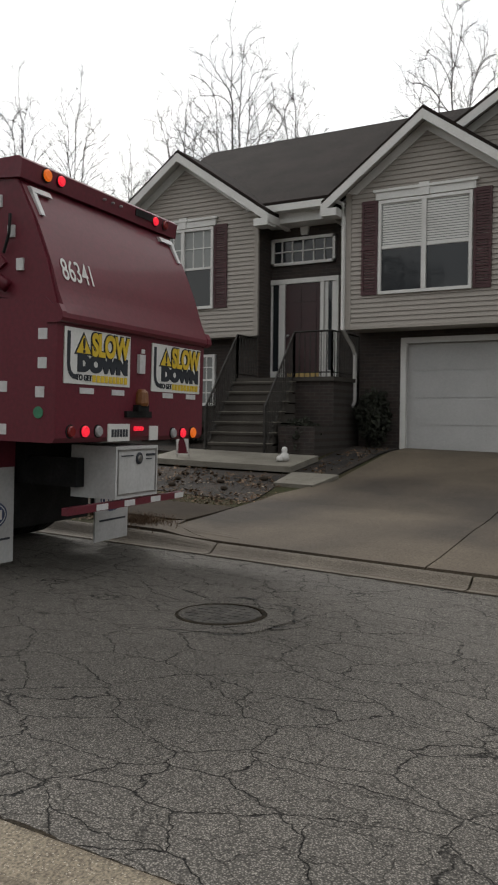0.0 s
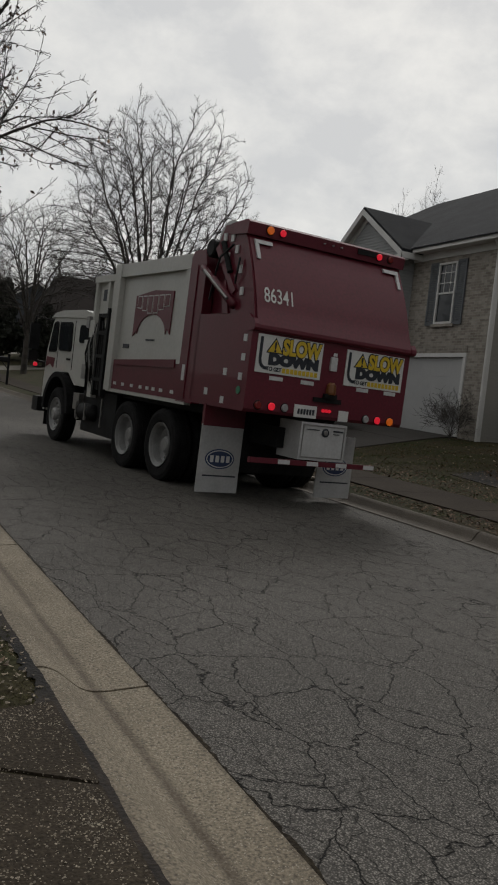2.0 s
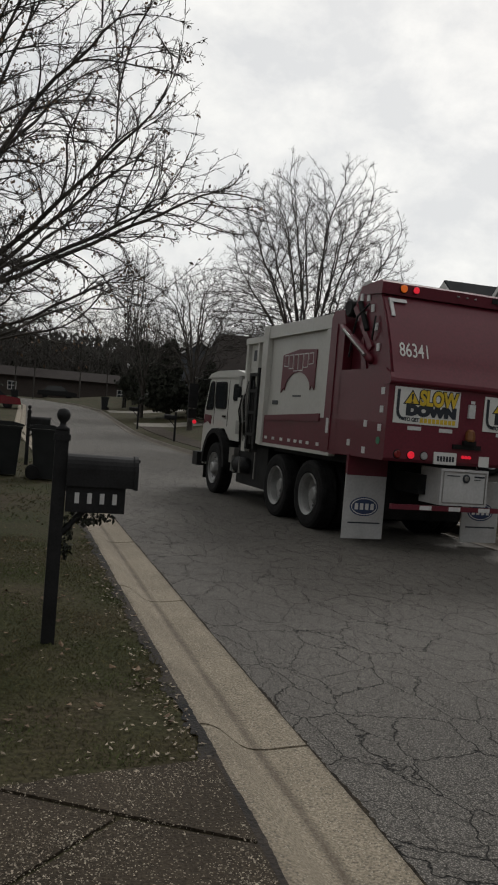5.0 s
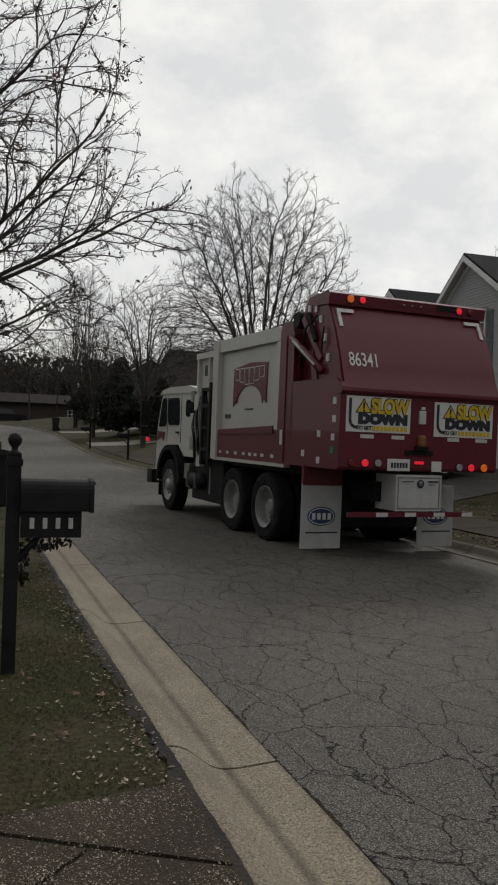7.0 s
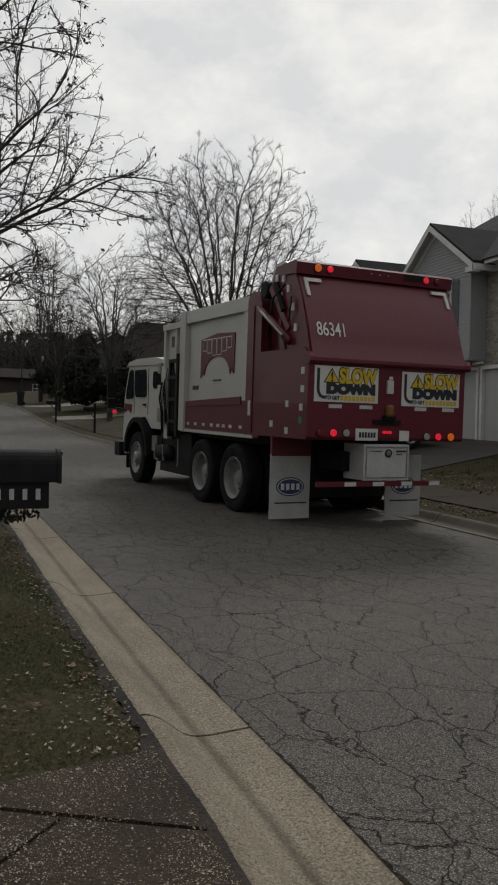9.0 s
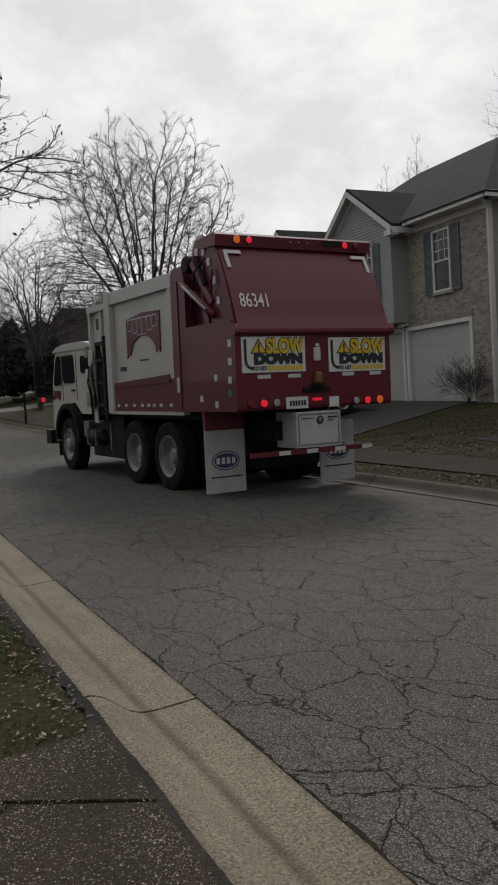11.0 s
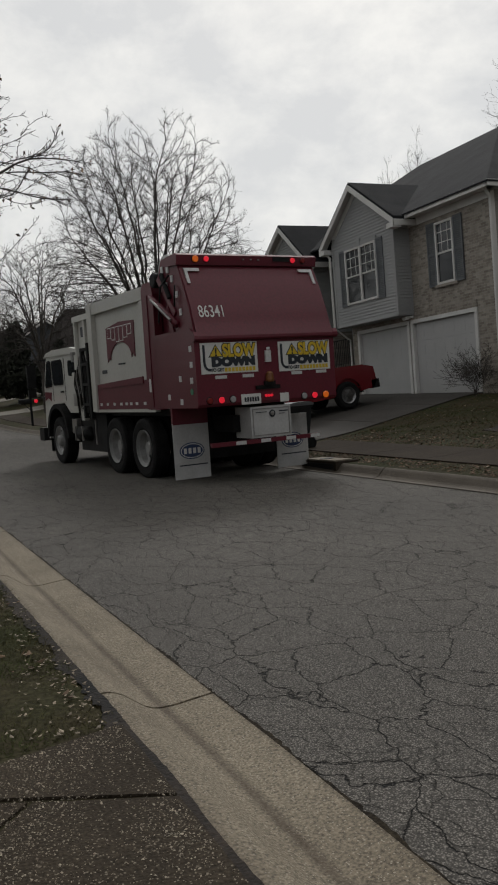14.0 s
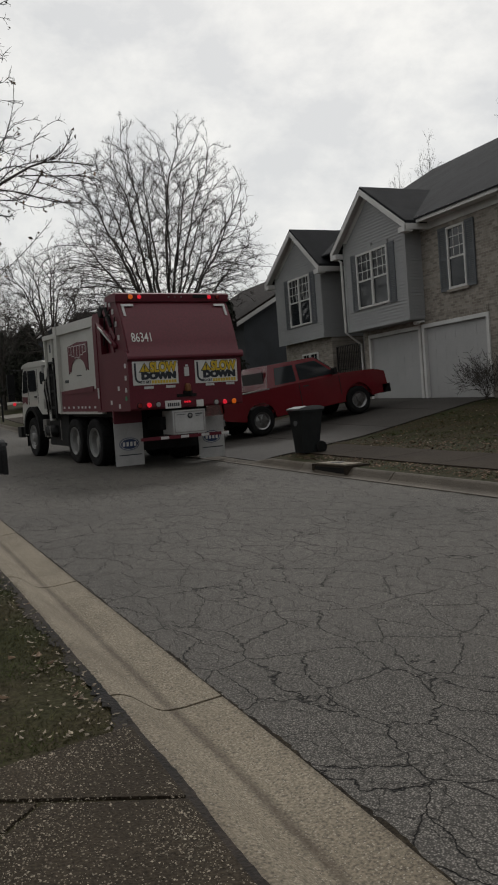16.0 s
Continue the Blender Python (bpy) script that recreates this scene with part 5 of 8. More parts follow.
def refuse_truck():
    t = thing("garbage_truck", "dark red and white side-loading garbage truck driving along the street", "truck")
    # chassis
    for a in (0.78, 1.66):
        block("frame_rail", CHASSIS, t, a, a + 0.12, 0.35, 8.1, 0.78, 1.05)
    for y in (2.28, 3.62, 7.2):
        bm = bmesh.new()
        tube(bm, [(0.3, y, 0.53), (TW - 0.3, y, 0.53)], 0.09, 8)
        lathe(bm, ((0.05, -0.2), (0.2, -0.12), (0.22, 0), (0.2, 0.12), (0.05, 0.2)), Matrix.Translation((TW / 2, y, 0.53)) @ pose(0, 0, 0, 0, 90, 0), 12)
        part("axle", bm, CHASSIS, t)
    bm = bmesh.new()
    box(bm, 0.72, 1.84, 0.9, 6.3, 1.0, 1.2)
    box(bm, 0.25, 2.3, 1.2, 5.6, 1.08, 1.2)
    box(bm, 0.15, 0.68, 4.35, 5.95, 0.36, 1.12)
    box(bm, 1.88, 2.4, 4.35, 5.95, 0.36, 1.12)
    part("underbody", bm, CHASSIS, t, "black underbody and tank")
    # black panel added in place of the dark void between the mudflaps
    block("rear_void_panel", CHASSIS, t, 0.60, 1.95, 1.05, 1.15, 0.34, 1.2)
    block("tank_strap", STEEL, t, 0.13, 0.16, 4.95, 5.0, 0.5, 1.0)
    bm = bmesh.new()
    box(bm, 0.05, 0.3, 5.9, 6.2, 0.72, 1.02)
    box(bm, 0.09, 0.13, 5.98, 6.1, 0.55, 0.75)
    part("step_box", bm, STEEL, t, "grey steel side step")
    # body: white pack with raised frame
    bm = bmesh.new()
    box(bm, 0.07, TW - 0.07, 1.7, 4.5, 1.2, 3.14)
    body = part("body", bm, TRUCK_WHITE, t, "white steel collection body", bevel=0.02)
    for s in (0, 1):
        def sx(a, b):
            return (a, b) if not s else (TW - b, TW - a)
        bm = bmesh.new()
        box(bm, *sx(0.0, 0.1), 1.86, 4.4, 3.06, 3.27)
        box(bm, *sx(0.01, 0.08), 1.86, 2.02, 1.72, 3.06)
        box(bm, *sx(-0.02, 0.12), 4.36, 4.60, 1.18, 3.28)
        part("body_frame", bm, TRUCK_WHITE, t, bevel=0.012)
        bm = bmesh.new()
        p = [(1.86, 1.22), (4.36, 1.22), (4.36, 1.70), (1.86, 1.78)]
        prism(bm, p, *sx(0.02, 0.08), "x")
        part("side_skirt", bm, RED, t, "dark red lower side panel", bevel=0.01)
        bm = bmesh.new()
        prism(bm, [(2.05, 1.66), (4.30, 1.62), (4.30, 1.70), (2.05, 1.78)], *sx(0.0, 0.03), "x")
        part("skirt_lip", bm, RED, t)
        block("side_rail", TRUCK_WHITE, t, *sx(0.0, 0.1), 1.6, 4.55, 1.165, 1.215)
        for y in (2.05, 2.42, 2.68, 2.9, 3.16, 3.5, 3.86, 4.2):
            block("reflector", REFLECT, t, *sx(0.01, 0.025), y - 0.05, y + 0.05, 1.29, 1.34)
    bm = bmesh.new()
    prism(bm, [(0.1, 3.14), (TW - 0.1, 3.14), (TW - 0.35, 3.25), (0.35, 3.25)], 1.75, 4.4, "y")
    part("body_roof", bm, TRUCK_WHITE, t)
    # brand plaque, drawn as a plain shape
    arch = [(3.79, 2.10), (3.78, 2.74), (3.1, 2.81), (2.42, 2.78), (2.44, 2.14)]
    arch += [(2.55 + 0.0, 2.22)] + [(3.11 - 0.52 * math.cos(math.pi * k / 10), 2.14 + 0.30 * math.sin(math.pi * k / 10)) for k in range(11)] + [(3.68, 2.18)]
    bm = bmesh.new()
    prism(bm, arch, 0.052, 0.068, "x")
    plaque = part("emblem", bm, RED, t, "dark red arched emblem with pale bars")
    for k in range(6):
        y, low_ = 2.61 + k * 0.2, 2.43 + 0.045 * abs(k - 2.5)
        for inset, material, x0 in ((0.0, SIGN_WHITE, 0.048), (0.016, RED, 0.044)):
            bm = bmesh.new()
            prism(bm, [(y - 0.085 + inset, low_ - 0.02 * (k - 2.5) * 0.2 + inset), (y + 0.085 - inset, low_ + inset), (y + 0.085 - inset, 2.735 - inset), (y - 0.085 + inset, 2.735 - inset)], x0, 0.054, "x")
            part("emblem_bar", bm, material, plaque)
    block("lettering_bar", INK, t, 0.06, 0.069, 2.95, 3.27, 2.035, 2.06)
    block("lettering_bar", INK, t, 0.06, 0.069, 3.9, 4.15, 1.90, 1.97)
    # front section over the hopper
    bm = bmesh.new()
    box(bm, 0.1, TW - 0.1, 4.6, 5.6, 1.2, 3.06)
    hopper = part("hopper", bm, TRUCK_WHITE, t, "white ribbed hopper section", bevel=0.01)
    for y in (4.66, 4.92, 5.50):
        block("rib", TRUCK_WHITE, hopper, 0.03, 0.12, y, y + 0.09, 1.6, 3.015, bevel=0.008)
        block("rib", TRUCK_WHITE, hopper, TW - 0.12, TW - 0.03, y, y + 0.09, 1.6, 3.015, bevel=0.008)
    block("hopper_rim", TRUCK_WHITE, hopper, 0.02, TW - 0.02, 4.6, 5.62, 3.02, 3.13, bevel=0.01)
    bm = bmesh.new()
    box(bm, 0.085, 0.1, 5.12, 5.32, 2.7, 2.9)
    part("decal", bm, INK, t)
    bm = bmesh.new()
    for a, r in ((4.78, 0.05), (4.92, 0.035), (5.02, 0.03)):
        tube(bm, [(0.02, a, 1.15), (0.02, a + 0.02, 2.2)], r, 8)
    tube(bm, [(0.0, 4.95, 2.2), (0.02, 5.02, 2.32), (0.06, 5.1, 2.28)], 0.025, 6)
    part("hydraulic_cylinder", bm, CHASSIS, t, "black hydraulic cylinders")
    bm = bmesh.new()
    box(bm, -0.02, 0.12, 5.35, 5.75, 1.62, 2.0)
    box(bm, 0.0, 0.1, 5.2, 5.4, 1.0, 1.7)
    for k in range(5):
        tube(bm, [(0.02, 5.2 + k * 0.06, 2.4 - k * 0.1), (-0.02, 5.26 + k * 0.05, 2.1 - k * 0.1), (0.03, 5.2 + k * 0.04, 1.75), (0.03, 5.1, 1.3)], 0.013, 5)
    part("valve_box", bm, TRUCK_WHITE, t, "white control box with hoses", bevel=0.008)
    bm = bmesh.new()
    box(bm, -0.03, 0.05, 4.68, 4.76, 1.05, 2.55)
    box(bm, -0.03, 0.05, 5.06, 5.14, 1.05, 2.45)
    for z in (1.3, 1.7, 2.1, 2.4):
        box(bm, -0.035, 0.055, 4.70, 5.12, z, z + 0.06)
    part("lift_frame", bm, CHASSIS, t, "black ladder-like lift frame")
    for k, (y, z, w, hgt) in enumerate(((5.30, 2.05, 0.22, 0.30), (5.52, 1.30, 0.20, 0.26), (5.22, 1.55, 0.16, 0.34), (5.58, 2.22, 0.14, 0.2))):
        block("manifold", TRUCK_WHITE if k % 2 == 0 else STEEL, t, -0.03, 0.09, y, y + w, z, z + hgt, bevel=0.015)
    for k in range(6):
        bm = bmesh.new()
        y = 5.18 + 0.07 * k
        tube(bm, [(0.0, y, 2.36 - 0.05 * k), (-0.05, y + 0.03, 2.0 - 0.05 * k), (-0.03, y - 0.05, 1.5), (0.02, y + 0.04, 1.1)], 0.014, 5)
        part("hose", bm, CHASSIS if k % 3 else STEEL, t)
    # air tank and battery box behind the front wheel
    bm = bmesh.new()
    lathe(bm, ((0.0, -0.36), (0.12, -0.34), (0.15, -0.28), (0.15, 0.28), (0.12, 0.34), (0.0, 0.36)), Matrix.Translation((0.12, 5.55, 0.72)) @ pose(0, 0, 0, 90, 0, 0), 16)
    part("air_tank", bm, CHASSIS, t, smooth=True)
    for y in (5.32, 5.78):
        block("tank_strap", STEEL, t, -0.035, 0.0, y, y + 0.04, 0.58, 0.88)
    # red rear frame and tailgate
    for s in (0, 1):
        def sx(a, b):
            return (a, b) if not s else (TW - b, TW - a)
        bm = bmesh.new()
        prism(bm, [(1.40, 1.2), (1.88, 1.2), (1.86, 3.20), (1.78, 3.30), (1.48, 3.30), (1.40, 3.1)], *sx(0.0, 0.14), "x")
        box(bm, *sx(-0.015, 0.02), 1.62, 1.72, 1.25, 3.1)
        part("rear_column", bm, RED, t, bevel=0.012)
        # side plate of the tailgate
        bm = bmesh.new()
        prism(bm, [(0.02, 2.36), (0.13, 2.72), (0.28, 3.08), (0.46, 3.42), (0.47, 3.60), (1.02, 3.58), (1.16, 3.36), (0.86, 2.86), (0.66, 2.44)], *sx(0.02, 0.09), "x")
        plate = part("tailgate_side", bm, RED, t, bevel=0.008)
        for y, z in ((0.98, 3.42), (0.78, 3.40), (0.86, 3.16), (0.64, 3.24), (0.5, 2.98), (0.4, 2.7)):
            block("reflector", REFLECT, plate, *sx(0.0, 0.03), y - 0.035, y + 0.035, z - 0.05, z + 0.05)
        bm = bmesh.new()
        xm = sx(-0.01, 0.05)[0 if not s else 1]
        tube(bm, [(xm, 1.48, 3.06), (xm, 1.1, 2.86)], 0.04, 10)
        tube(bm, [(xm, 1.14, 2.88), (xm, 0.52, 2.52)], 0.055, 10)
        part("lift_cylinder", bm, RED, t, "dark red tailgate cylinder with a steel rod", smooth=True)
        bm = bmesh.new()
        tube(bm, [(xm - 0.07 * (1 - 2 * s), 1.30, 2.99), (xm - 0.07 * (1 - 2 * s), 0.6, 2.60)], 0.022, 6)
        part("rod", bm, STEEL, t)
        bm = bmesh.new()
        tube(bm, [(xm, 0.98, 3.35), (xm, 0.72, 2.95)], 0.04, 8)
        tube(bm, [(xm, 0.7, 3.3), (xm - 0.04, 0.95, 3.15), (xm, 1.1, 2.98), (xm, 1.2, 2.6)], 0.016, 5)
        tube(bm, [(xm, 0.5, 3.12), (xm - 0.03, 0.48, 2.95), (xm, 0.56, 2.8)], 0.014, 5)
        part("hose", bm, CHASSIS, t, "black hydraulic hoses")
        bm = bmesh.new()
        lathe(bm, ((0.0, -0.09), (0.10, -0.09), (0.125, -0.07), (0.125, 0.07), (0.10, 0.09), (0.0, 0.09)), Matrix.Translation((0.06 if not s else TW - 0.06, 1.30, 3.30)) @ pose(0, 0, 0, 0, 90, 0), 16)
        part("pivot", bm, CHASSIS, t)
        bm = bmesh.new()
        prism(bm, [(1.02 + 0.30 * math.cos(math.pi * k / 12), 3.40 + 0.27 * math.sin(math.pi * k / 12)) for k in range(13)], *sx(0.10, 0.50), "x")
        part("pivot_guard", bm, STEEL, t, "rounded grey steel guard", bevel=0.01)
        bm = bmesh.new()
        prism(bm, [(1.10, 3.34), (1.18, 3.28), (0.62, 2.66), (0.54, 2.72)], *sx(-0.01, 0.03), "x")
        prism(bm, [(0.66, 2.42), (0.80, 2.42), (0.90, 2.80), (0.82, 2.86)], *sx(-0.005, 0.03), "x")
        part("side_brace", bm, RED, t, bevel=0.008)
        for y, z in ((0.14, 2.12), (0.14, 1.88), (0.16, 1.64), (0.55, 1.68), (0.55, 1.32), (1.0, 1.4)):
            block("reflector", REFLECT, t, *sx(-0.006, 0.006), y - 0.045, y + 0.045, z - 0.045, z + 0.045)
        block("reflector", REFLECT, t, *sx(-0.02, 0.0), 1.66, 1.74, 1.5, 1.72)
    # inner recess behind the side plates
    bm = bmesh.new()
    prism(bm, [(0.10, 2.40), (0.30, 3.0), (0.5, 3.42), (1.5, 3.2), (1.5, 1.24), (0.1, 1.24)], 0.16, TW - 0.16, "x")
    part("tailgate_core", bm, RED, t)
    bm = bmesh.new()
    prism(bm, [(0.03, 1.22), (0.0, 1.26), (0.0, 2.26), (0.04, 2.36), (0.12, 2.42), (1.44, 2.42), (1.44, 1.22)], 0.0, TW, "x")
    part("tailgate_lower", bm, RED, t, "dark red lower tailgate", bevel=0.02)
    # curved upper panel
    bm = bmesh.new()
    arc = [(-0.02, 2.215), (-0.05, 2.225), (-0.066, 2.25), (-0.062, 2.29), (-0.02, 2.38), (0.03, 2.5), (0.09, 2.68), (0.17, 2.88), (0.27, 3.1), (0.38, 3.30), (0.45, 3.42)]
    fine = []
    for k in range(4, len(arc) - 1):
        p0, p1, p2, p3 = [Vector(arc[min(len(arc) - 1, max(4, k + o))]) for o in (-1, 0, 1, 2)]
        for f in (0.0, 0.25, 0.5, 0.75):
            fine.append(tuple(0.5 * (2 * p1 + (p2 - p0) * f + (2 * p0 - 5 * p1 + 4 * p2 - p3) * f ** 2 + (3 * p1 - p0 - 3 * p2 + p3) * f ** 3)))
    arc = arc[:4] + fine + arc[-1:]
    prism(bm, arc + [(0.55, 3.42), (0.36, 3.05), (0.14, 2.44), (0.05, 2.26)], 0.04, TW - 0.04, "x")
    part("tailgate_upper", bm, RED, t, "curved dark red upper tailgate")
    for a, b in ((-0.02, 0.04), (TW - 0.04, TW + 0.045)):
        bm = bmesh.new()
        prism(bm, [(-0.02, 2.21), (-0.055, 2.225), (-0.072, 2.25), (-0.066, 2.30), (-0.03, 2.36), (0.06, 2.36), (0.1, 2.21)], a, b, "x")
        part("lip_end", bm, RED, t, bevel=0.008)
    bm = bmesh.new()
    prism(bm, [(0.40, 3.42), (0.38, 3.57), (0.42, 3.60), (0.82, 3.58), (0.85, 3.44)], -0.01, TW + 0.01, "x")
    part("top_bar", bm, RED, t, "dark red light bar", bevel=0.015)
    bm = bmesh.new()
    box(bm, 1.72, 2.05, 0.374, 0.384, 3.49, 3.56)
    part("lettering_bar", bm, CHASSIS, t)
    lamp(t, "marker_lamp", LAMP_AMBER, 0.31, 0.385, 3.51, 0.052, "lit amber lamp")
    lamp(t, "marker_lamp", LAMP_RED, 0.50, 0.385, 3.51, 0.045, "lit red lamp")
    lamp(t, "marker_lamp", LAMP_RED, 2.10, 0.385, 3.51, 0.045, "lit red lamp")
    lamp(t, "marker_lamp", LENS_RED, 2.30, 0.385, 3.51, 0.045)
    for k in range(3):
        lamp(t, "marker_lamp", LENS_WHITE, 1.16 + 0.14 * k, 0.385, 3.51, 0.012, rim=False)
    # corner reflector strips on the upper panel
    for s in (0, 1):
        for dims in ((0.10, 0.36, 0.355, 0.385, 3.32, 3.37), (0.10, 0.15, 0.25, 0.30, 3.12, 3.34)):
            x0, x1, y0, y1, z0, z1 = dims
            if s:
                x0, x1 = TW - x1, TW - x0
            bm = bmesh.new()
            if z1 - z0 < 0.1:
                prism(bm, [(y0, z0), (y1, z1), (y1 + 0.04, z1), (y0 + 0.04, z0)], x0, x1, "x")
            else:
                prism(bm, [(0.258, 3.12), (0.370, 3.34), (0.40, 3.34), (0.29, 3.12)], x0, x1, "x")
            part("reflector", bm, REFLECT, t)
    words("fleet_number", "86341", 0.275, SIGN_WHITE, t, Matrix.Translation((0.38, 0.0795, 2.665)) @ pose(0, 0, 0, 71, 0, 0), 0.002, "white fleet number 86341", 0.68, 0.004)
    slow_down_sign(t, 0.09, 1.08, 1.72, 2.19)
    slow_down_sign(t, 1.47, 2.46, 1.70, 2.17)
    for x in (0.42, 0.90, 1.80, 2.28):
        block("reflector", REFLECT, t, x - 0.10, x + 0.10, -0.008, 0.002, 1.64, 1.69)
    bm = bmesh.new()
    box(bm, 1.22, 1.32, -0.03, 0.0, 1.86, 2.04)
    box(bm, 1.24, 1.30, -0.035, -0.03, 2.05, 2.09)
    part("latch_plate", bm, REFLECT, t, "small white latch plate", bevel=0.006)
    bm = bmesh.new()
    box(bm, 1.02, 1.46, -0.03, 0.0, 1.44, 1.50)
    box(bm, 1.17, 1.36, -0.06, 0.0, 1.50, 1.56)
    part("beacon_bracket", bm, CHASSIS, t)
    bm = bmesh.new()
    lathe(bm, ((0.06, 0), (0.07, 0.03), (0.06, 0.13), (0.03, 0.16), (0.0, 0.16)), Matrix.Translation((1.27, -0.03, 1.55)), 12)
    part("beacon", bm, mat("amber_beacon_off", (0.20, 0.075, 0.02), 0.4, bump=0), t, "dull amber beacon")
    # rear lamps
    lamp(t, "tail_lamp", LENS_RED, 0.20, -0.002, 1.315, 0.05)
    lamp(t, "tail_lamp", LAMP_RED, 0.40, -0.002, 1.315, 0.05, "lit red tail lamp")
    lamp(t, "tail_lamp", LENS_WHITE, 0.60, -0.002, 1.315, 0.05, "clear reversing lamp")
    lamp(t, "tail_lamp", LENS_WHITE, 1.92, -0.002, 1.285, 0.05, "clear reversing lamp")
    lamp(t, "tail_lamp", LAMP_RED, 2.12, -0.002, 1.285, 0.05, "lit red tail lamp")
    lamp(t, "tail_lamp", LAMP_AMBER, 2.34, -0.002, 1.285, 0.055, "lit amber turn lamp")
    for k in range(3):
        lamp(t, "brake_lamp", LAMP_RED, 1.20 + 0.05 * k, -0.002, 1.335, 0.022, rim=False)
    bm = bmesh.new()
    box(bm, 0.75, 1.10, -0.012, 0.0, 1.22, 1.38)
    pl = part("number_plate", bm, SIGN_WHITE, t, "white number plate")
    bm = bmesh.new()
    for k in range(6):
        box(bm, 0.80 + 0.046 * k, 0.832 + 0.046 * k, -0.016, -0.012, 1.26, 1.33)
    part("plate_bar", bm, INK, pl)
    block("sticker", SIGN_WHITE, t, 1.46, 1.62, -0.008, 0.0, 1.22, 1.36)
    bm = bmesh.new()
    lathe(bm, ((0.05, 0), (0.05, 0.006), (0.0, 0.006)), Matrix.Translation((-0.002, 0.17, 1.47)) @ pose(0, 0, 0, 0, -90, 0), 16)
    part("sticker", bm, mat("green_sticker", (0.05, 0.22, 0.12), 0.5, bump=0), t)
    # apron, tool box, bumper bar and mudflaps
    block("apron", RED, t, -0.01, 0.62, 0.93, 0.99, 0.95, 1.24)
    bm = bmesh.new()
    box(bm, 0.90, 1.64, 0.0, 0.5, 0.68, 1.17)
    tb = part("tool_box", bm, FLAP, t, "off-white locker box under the tail", bevel=0.012)
    bm = bmesh.new()
    for a in ((0.93, 1.61, 0.71, 0.725), (0.93, 1.61, 1.125, 1.14), (0.93, 0.945, 0.71, 1.14), (1.595, 1.61, 0.71, 1.14)):
        box(bm, a[0], a[1], -0.006, 0.004, a[2], a[3])
    part("lid_seam", bm, STEEL, tb)
    bm = bmesh.new()
    disc(bm, 1.29, -0.004, 1.05, 0.058, 0.012)
    part("lock_plate", bm, INK, tb, "round dark lock plate")
    bm = bmesh.new()
    disc(bm, 1.29, -0.010, 1.05, 0.034, 0.010)
    part("lock_face", bm, STEEL, tb)
    block("lettering_bar", INK, tb, 0.99, 1.19, -0.008, 0.004, 1.075, 1.085)
    block("lettering_bar", INK, tb, 1.42, 1.52, -0.008, 0.004, 1.035, 1.045)
    block("lettering_bar", INK, tb, 1.42, 1.58, -0.008, 0.004, 1.07, 1.09)
    bar = block("bumper_bar", RED, t, 0.19, 2.18, 0.0, 0.06, 0.60, 0.665)
    for x in (0.70, 1.15, 1.62, 2.09):
        block("reflector", REFLECT, bar, x - 0.09, x + 0.09, -0.004, 0.0, 0.605, 0.66)
    mudflap(t, -0.02, 0.62, 0.95, 0.06, 0.97)
    mudflap(t, 1.93, 2.57, 0.95, 0.06, 0.97)
    # cab
    bm = bmesh.new()
    side = [(5.72, 1.15), (5.72, 2.36), (5.80, 2.43), (7.85, 2.47), (8.02, 2.38), (8.28, 1.75), (8.34, 1.0), (8.34, 0.55), (7.95, 0.55), (7.9, 1.0), (7.62, 1.32), (6.85, 1.38), (6.45, 1.15)]
    prism(bm, side, 0.12, TW - 0.14, "x")
    cab = part("cab", bm, TRUCK_WHITE, t, "white low cab", bevel=0.035)
    bm = bmesh.new()
    prism(bm, [(5.74, 2.40), (7.95, 2.44), (8.12, 2.42), (7.9, 2.52), (7.4, 2.57), (6.2, 2.56), (5.8, 2.50)], 0.09, TW - 0.11, "x")
    part("cab_roof", bm, TRUCK_WHITE, cab, "rounded white cab roof with a brow", bevel=0.03)
    for s in (0, 1):
        x = (0.10, 0.13) if not s else (TW - 0.15, TW - 0.12)
        for corners in ([(6.82, 1.80), (7.46, 1.80), (7.52, 2.31), (6.86, 2.31)], [(7.66, 1.78), (8.13, 1.76), (7.92, 2.31), (7.68, 2.33)], [(5.95, 1.96), (6.36, 1.96), (6.36, 2.27), (5.98, 2.25)]):
            for grow_by, material, dx in ((0.035, RUBBER, 0.0), (0.0, GLASS, 0.006)):
                mid = sum((Vector(c) for c in corners), Vector((0, 0))) / 4
                outline = []
                for k in range(4):
                    p, c, q = [mid + (Vector(corners[(k + o) % 4]) - mid) * (1 + grow_by / 0.3) for o in (-1, 0, 1)]
                    e0, e1 = (p - c).normalized() * 0.10, (q - c).normalized() * 0.10
                    for f in (0.0, 0.25, 0.5, 0.75, 1.0):
                        outline.append(tuple((c + e0) * (1 - f) ** 2 + c * 2 * f * (1 - f) + (c + e1) * f * f))
                bm = bmesh.new()
                prism(bm, outline, x[0] - dx, x[1] + dx, "x")
                if material is RUBBER:
                    frame_part = part("window_seal", bm, RUBBER, cab)
                else:
                    part("cab_window", bm, GLASS, frame_part, "dark cab window")
        for a in (6.68, 7.58):
            block("door_seam", CHASSIS, cab, *((0.112, 0.122) if not s else (TW - 0.142, TW - 0.132)), a, a + 0.012, 1.42, 2.36)
        block("door_handle", CHASSIS, cab, *((0.085, 0.122) if not s else (TW - 0.142, TW - 0.105)), 6.8, 6.95, 1.60, 1.64)
        bm = bmesh.new()
        fx = (0.02, 0.42) if not s else (TW - 0.42, TW - 0.02)
        out = [(7.2 + 0.78 * math.cos(a), 0.60 + 0.76 * math.sin(a)) for a in [math.pi * k / 14 for k in range(15)]]
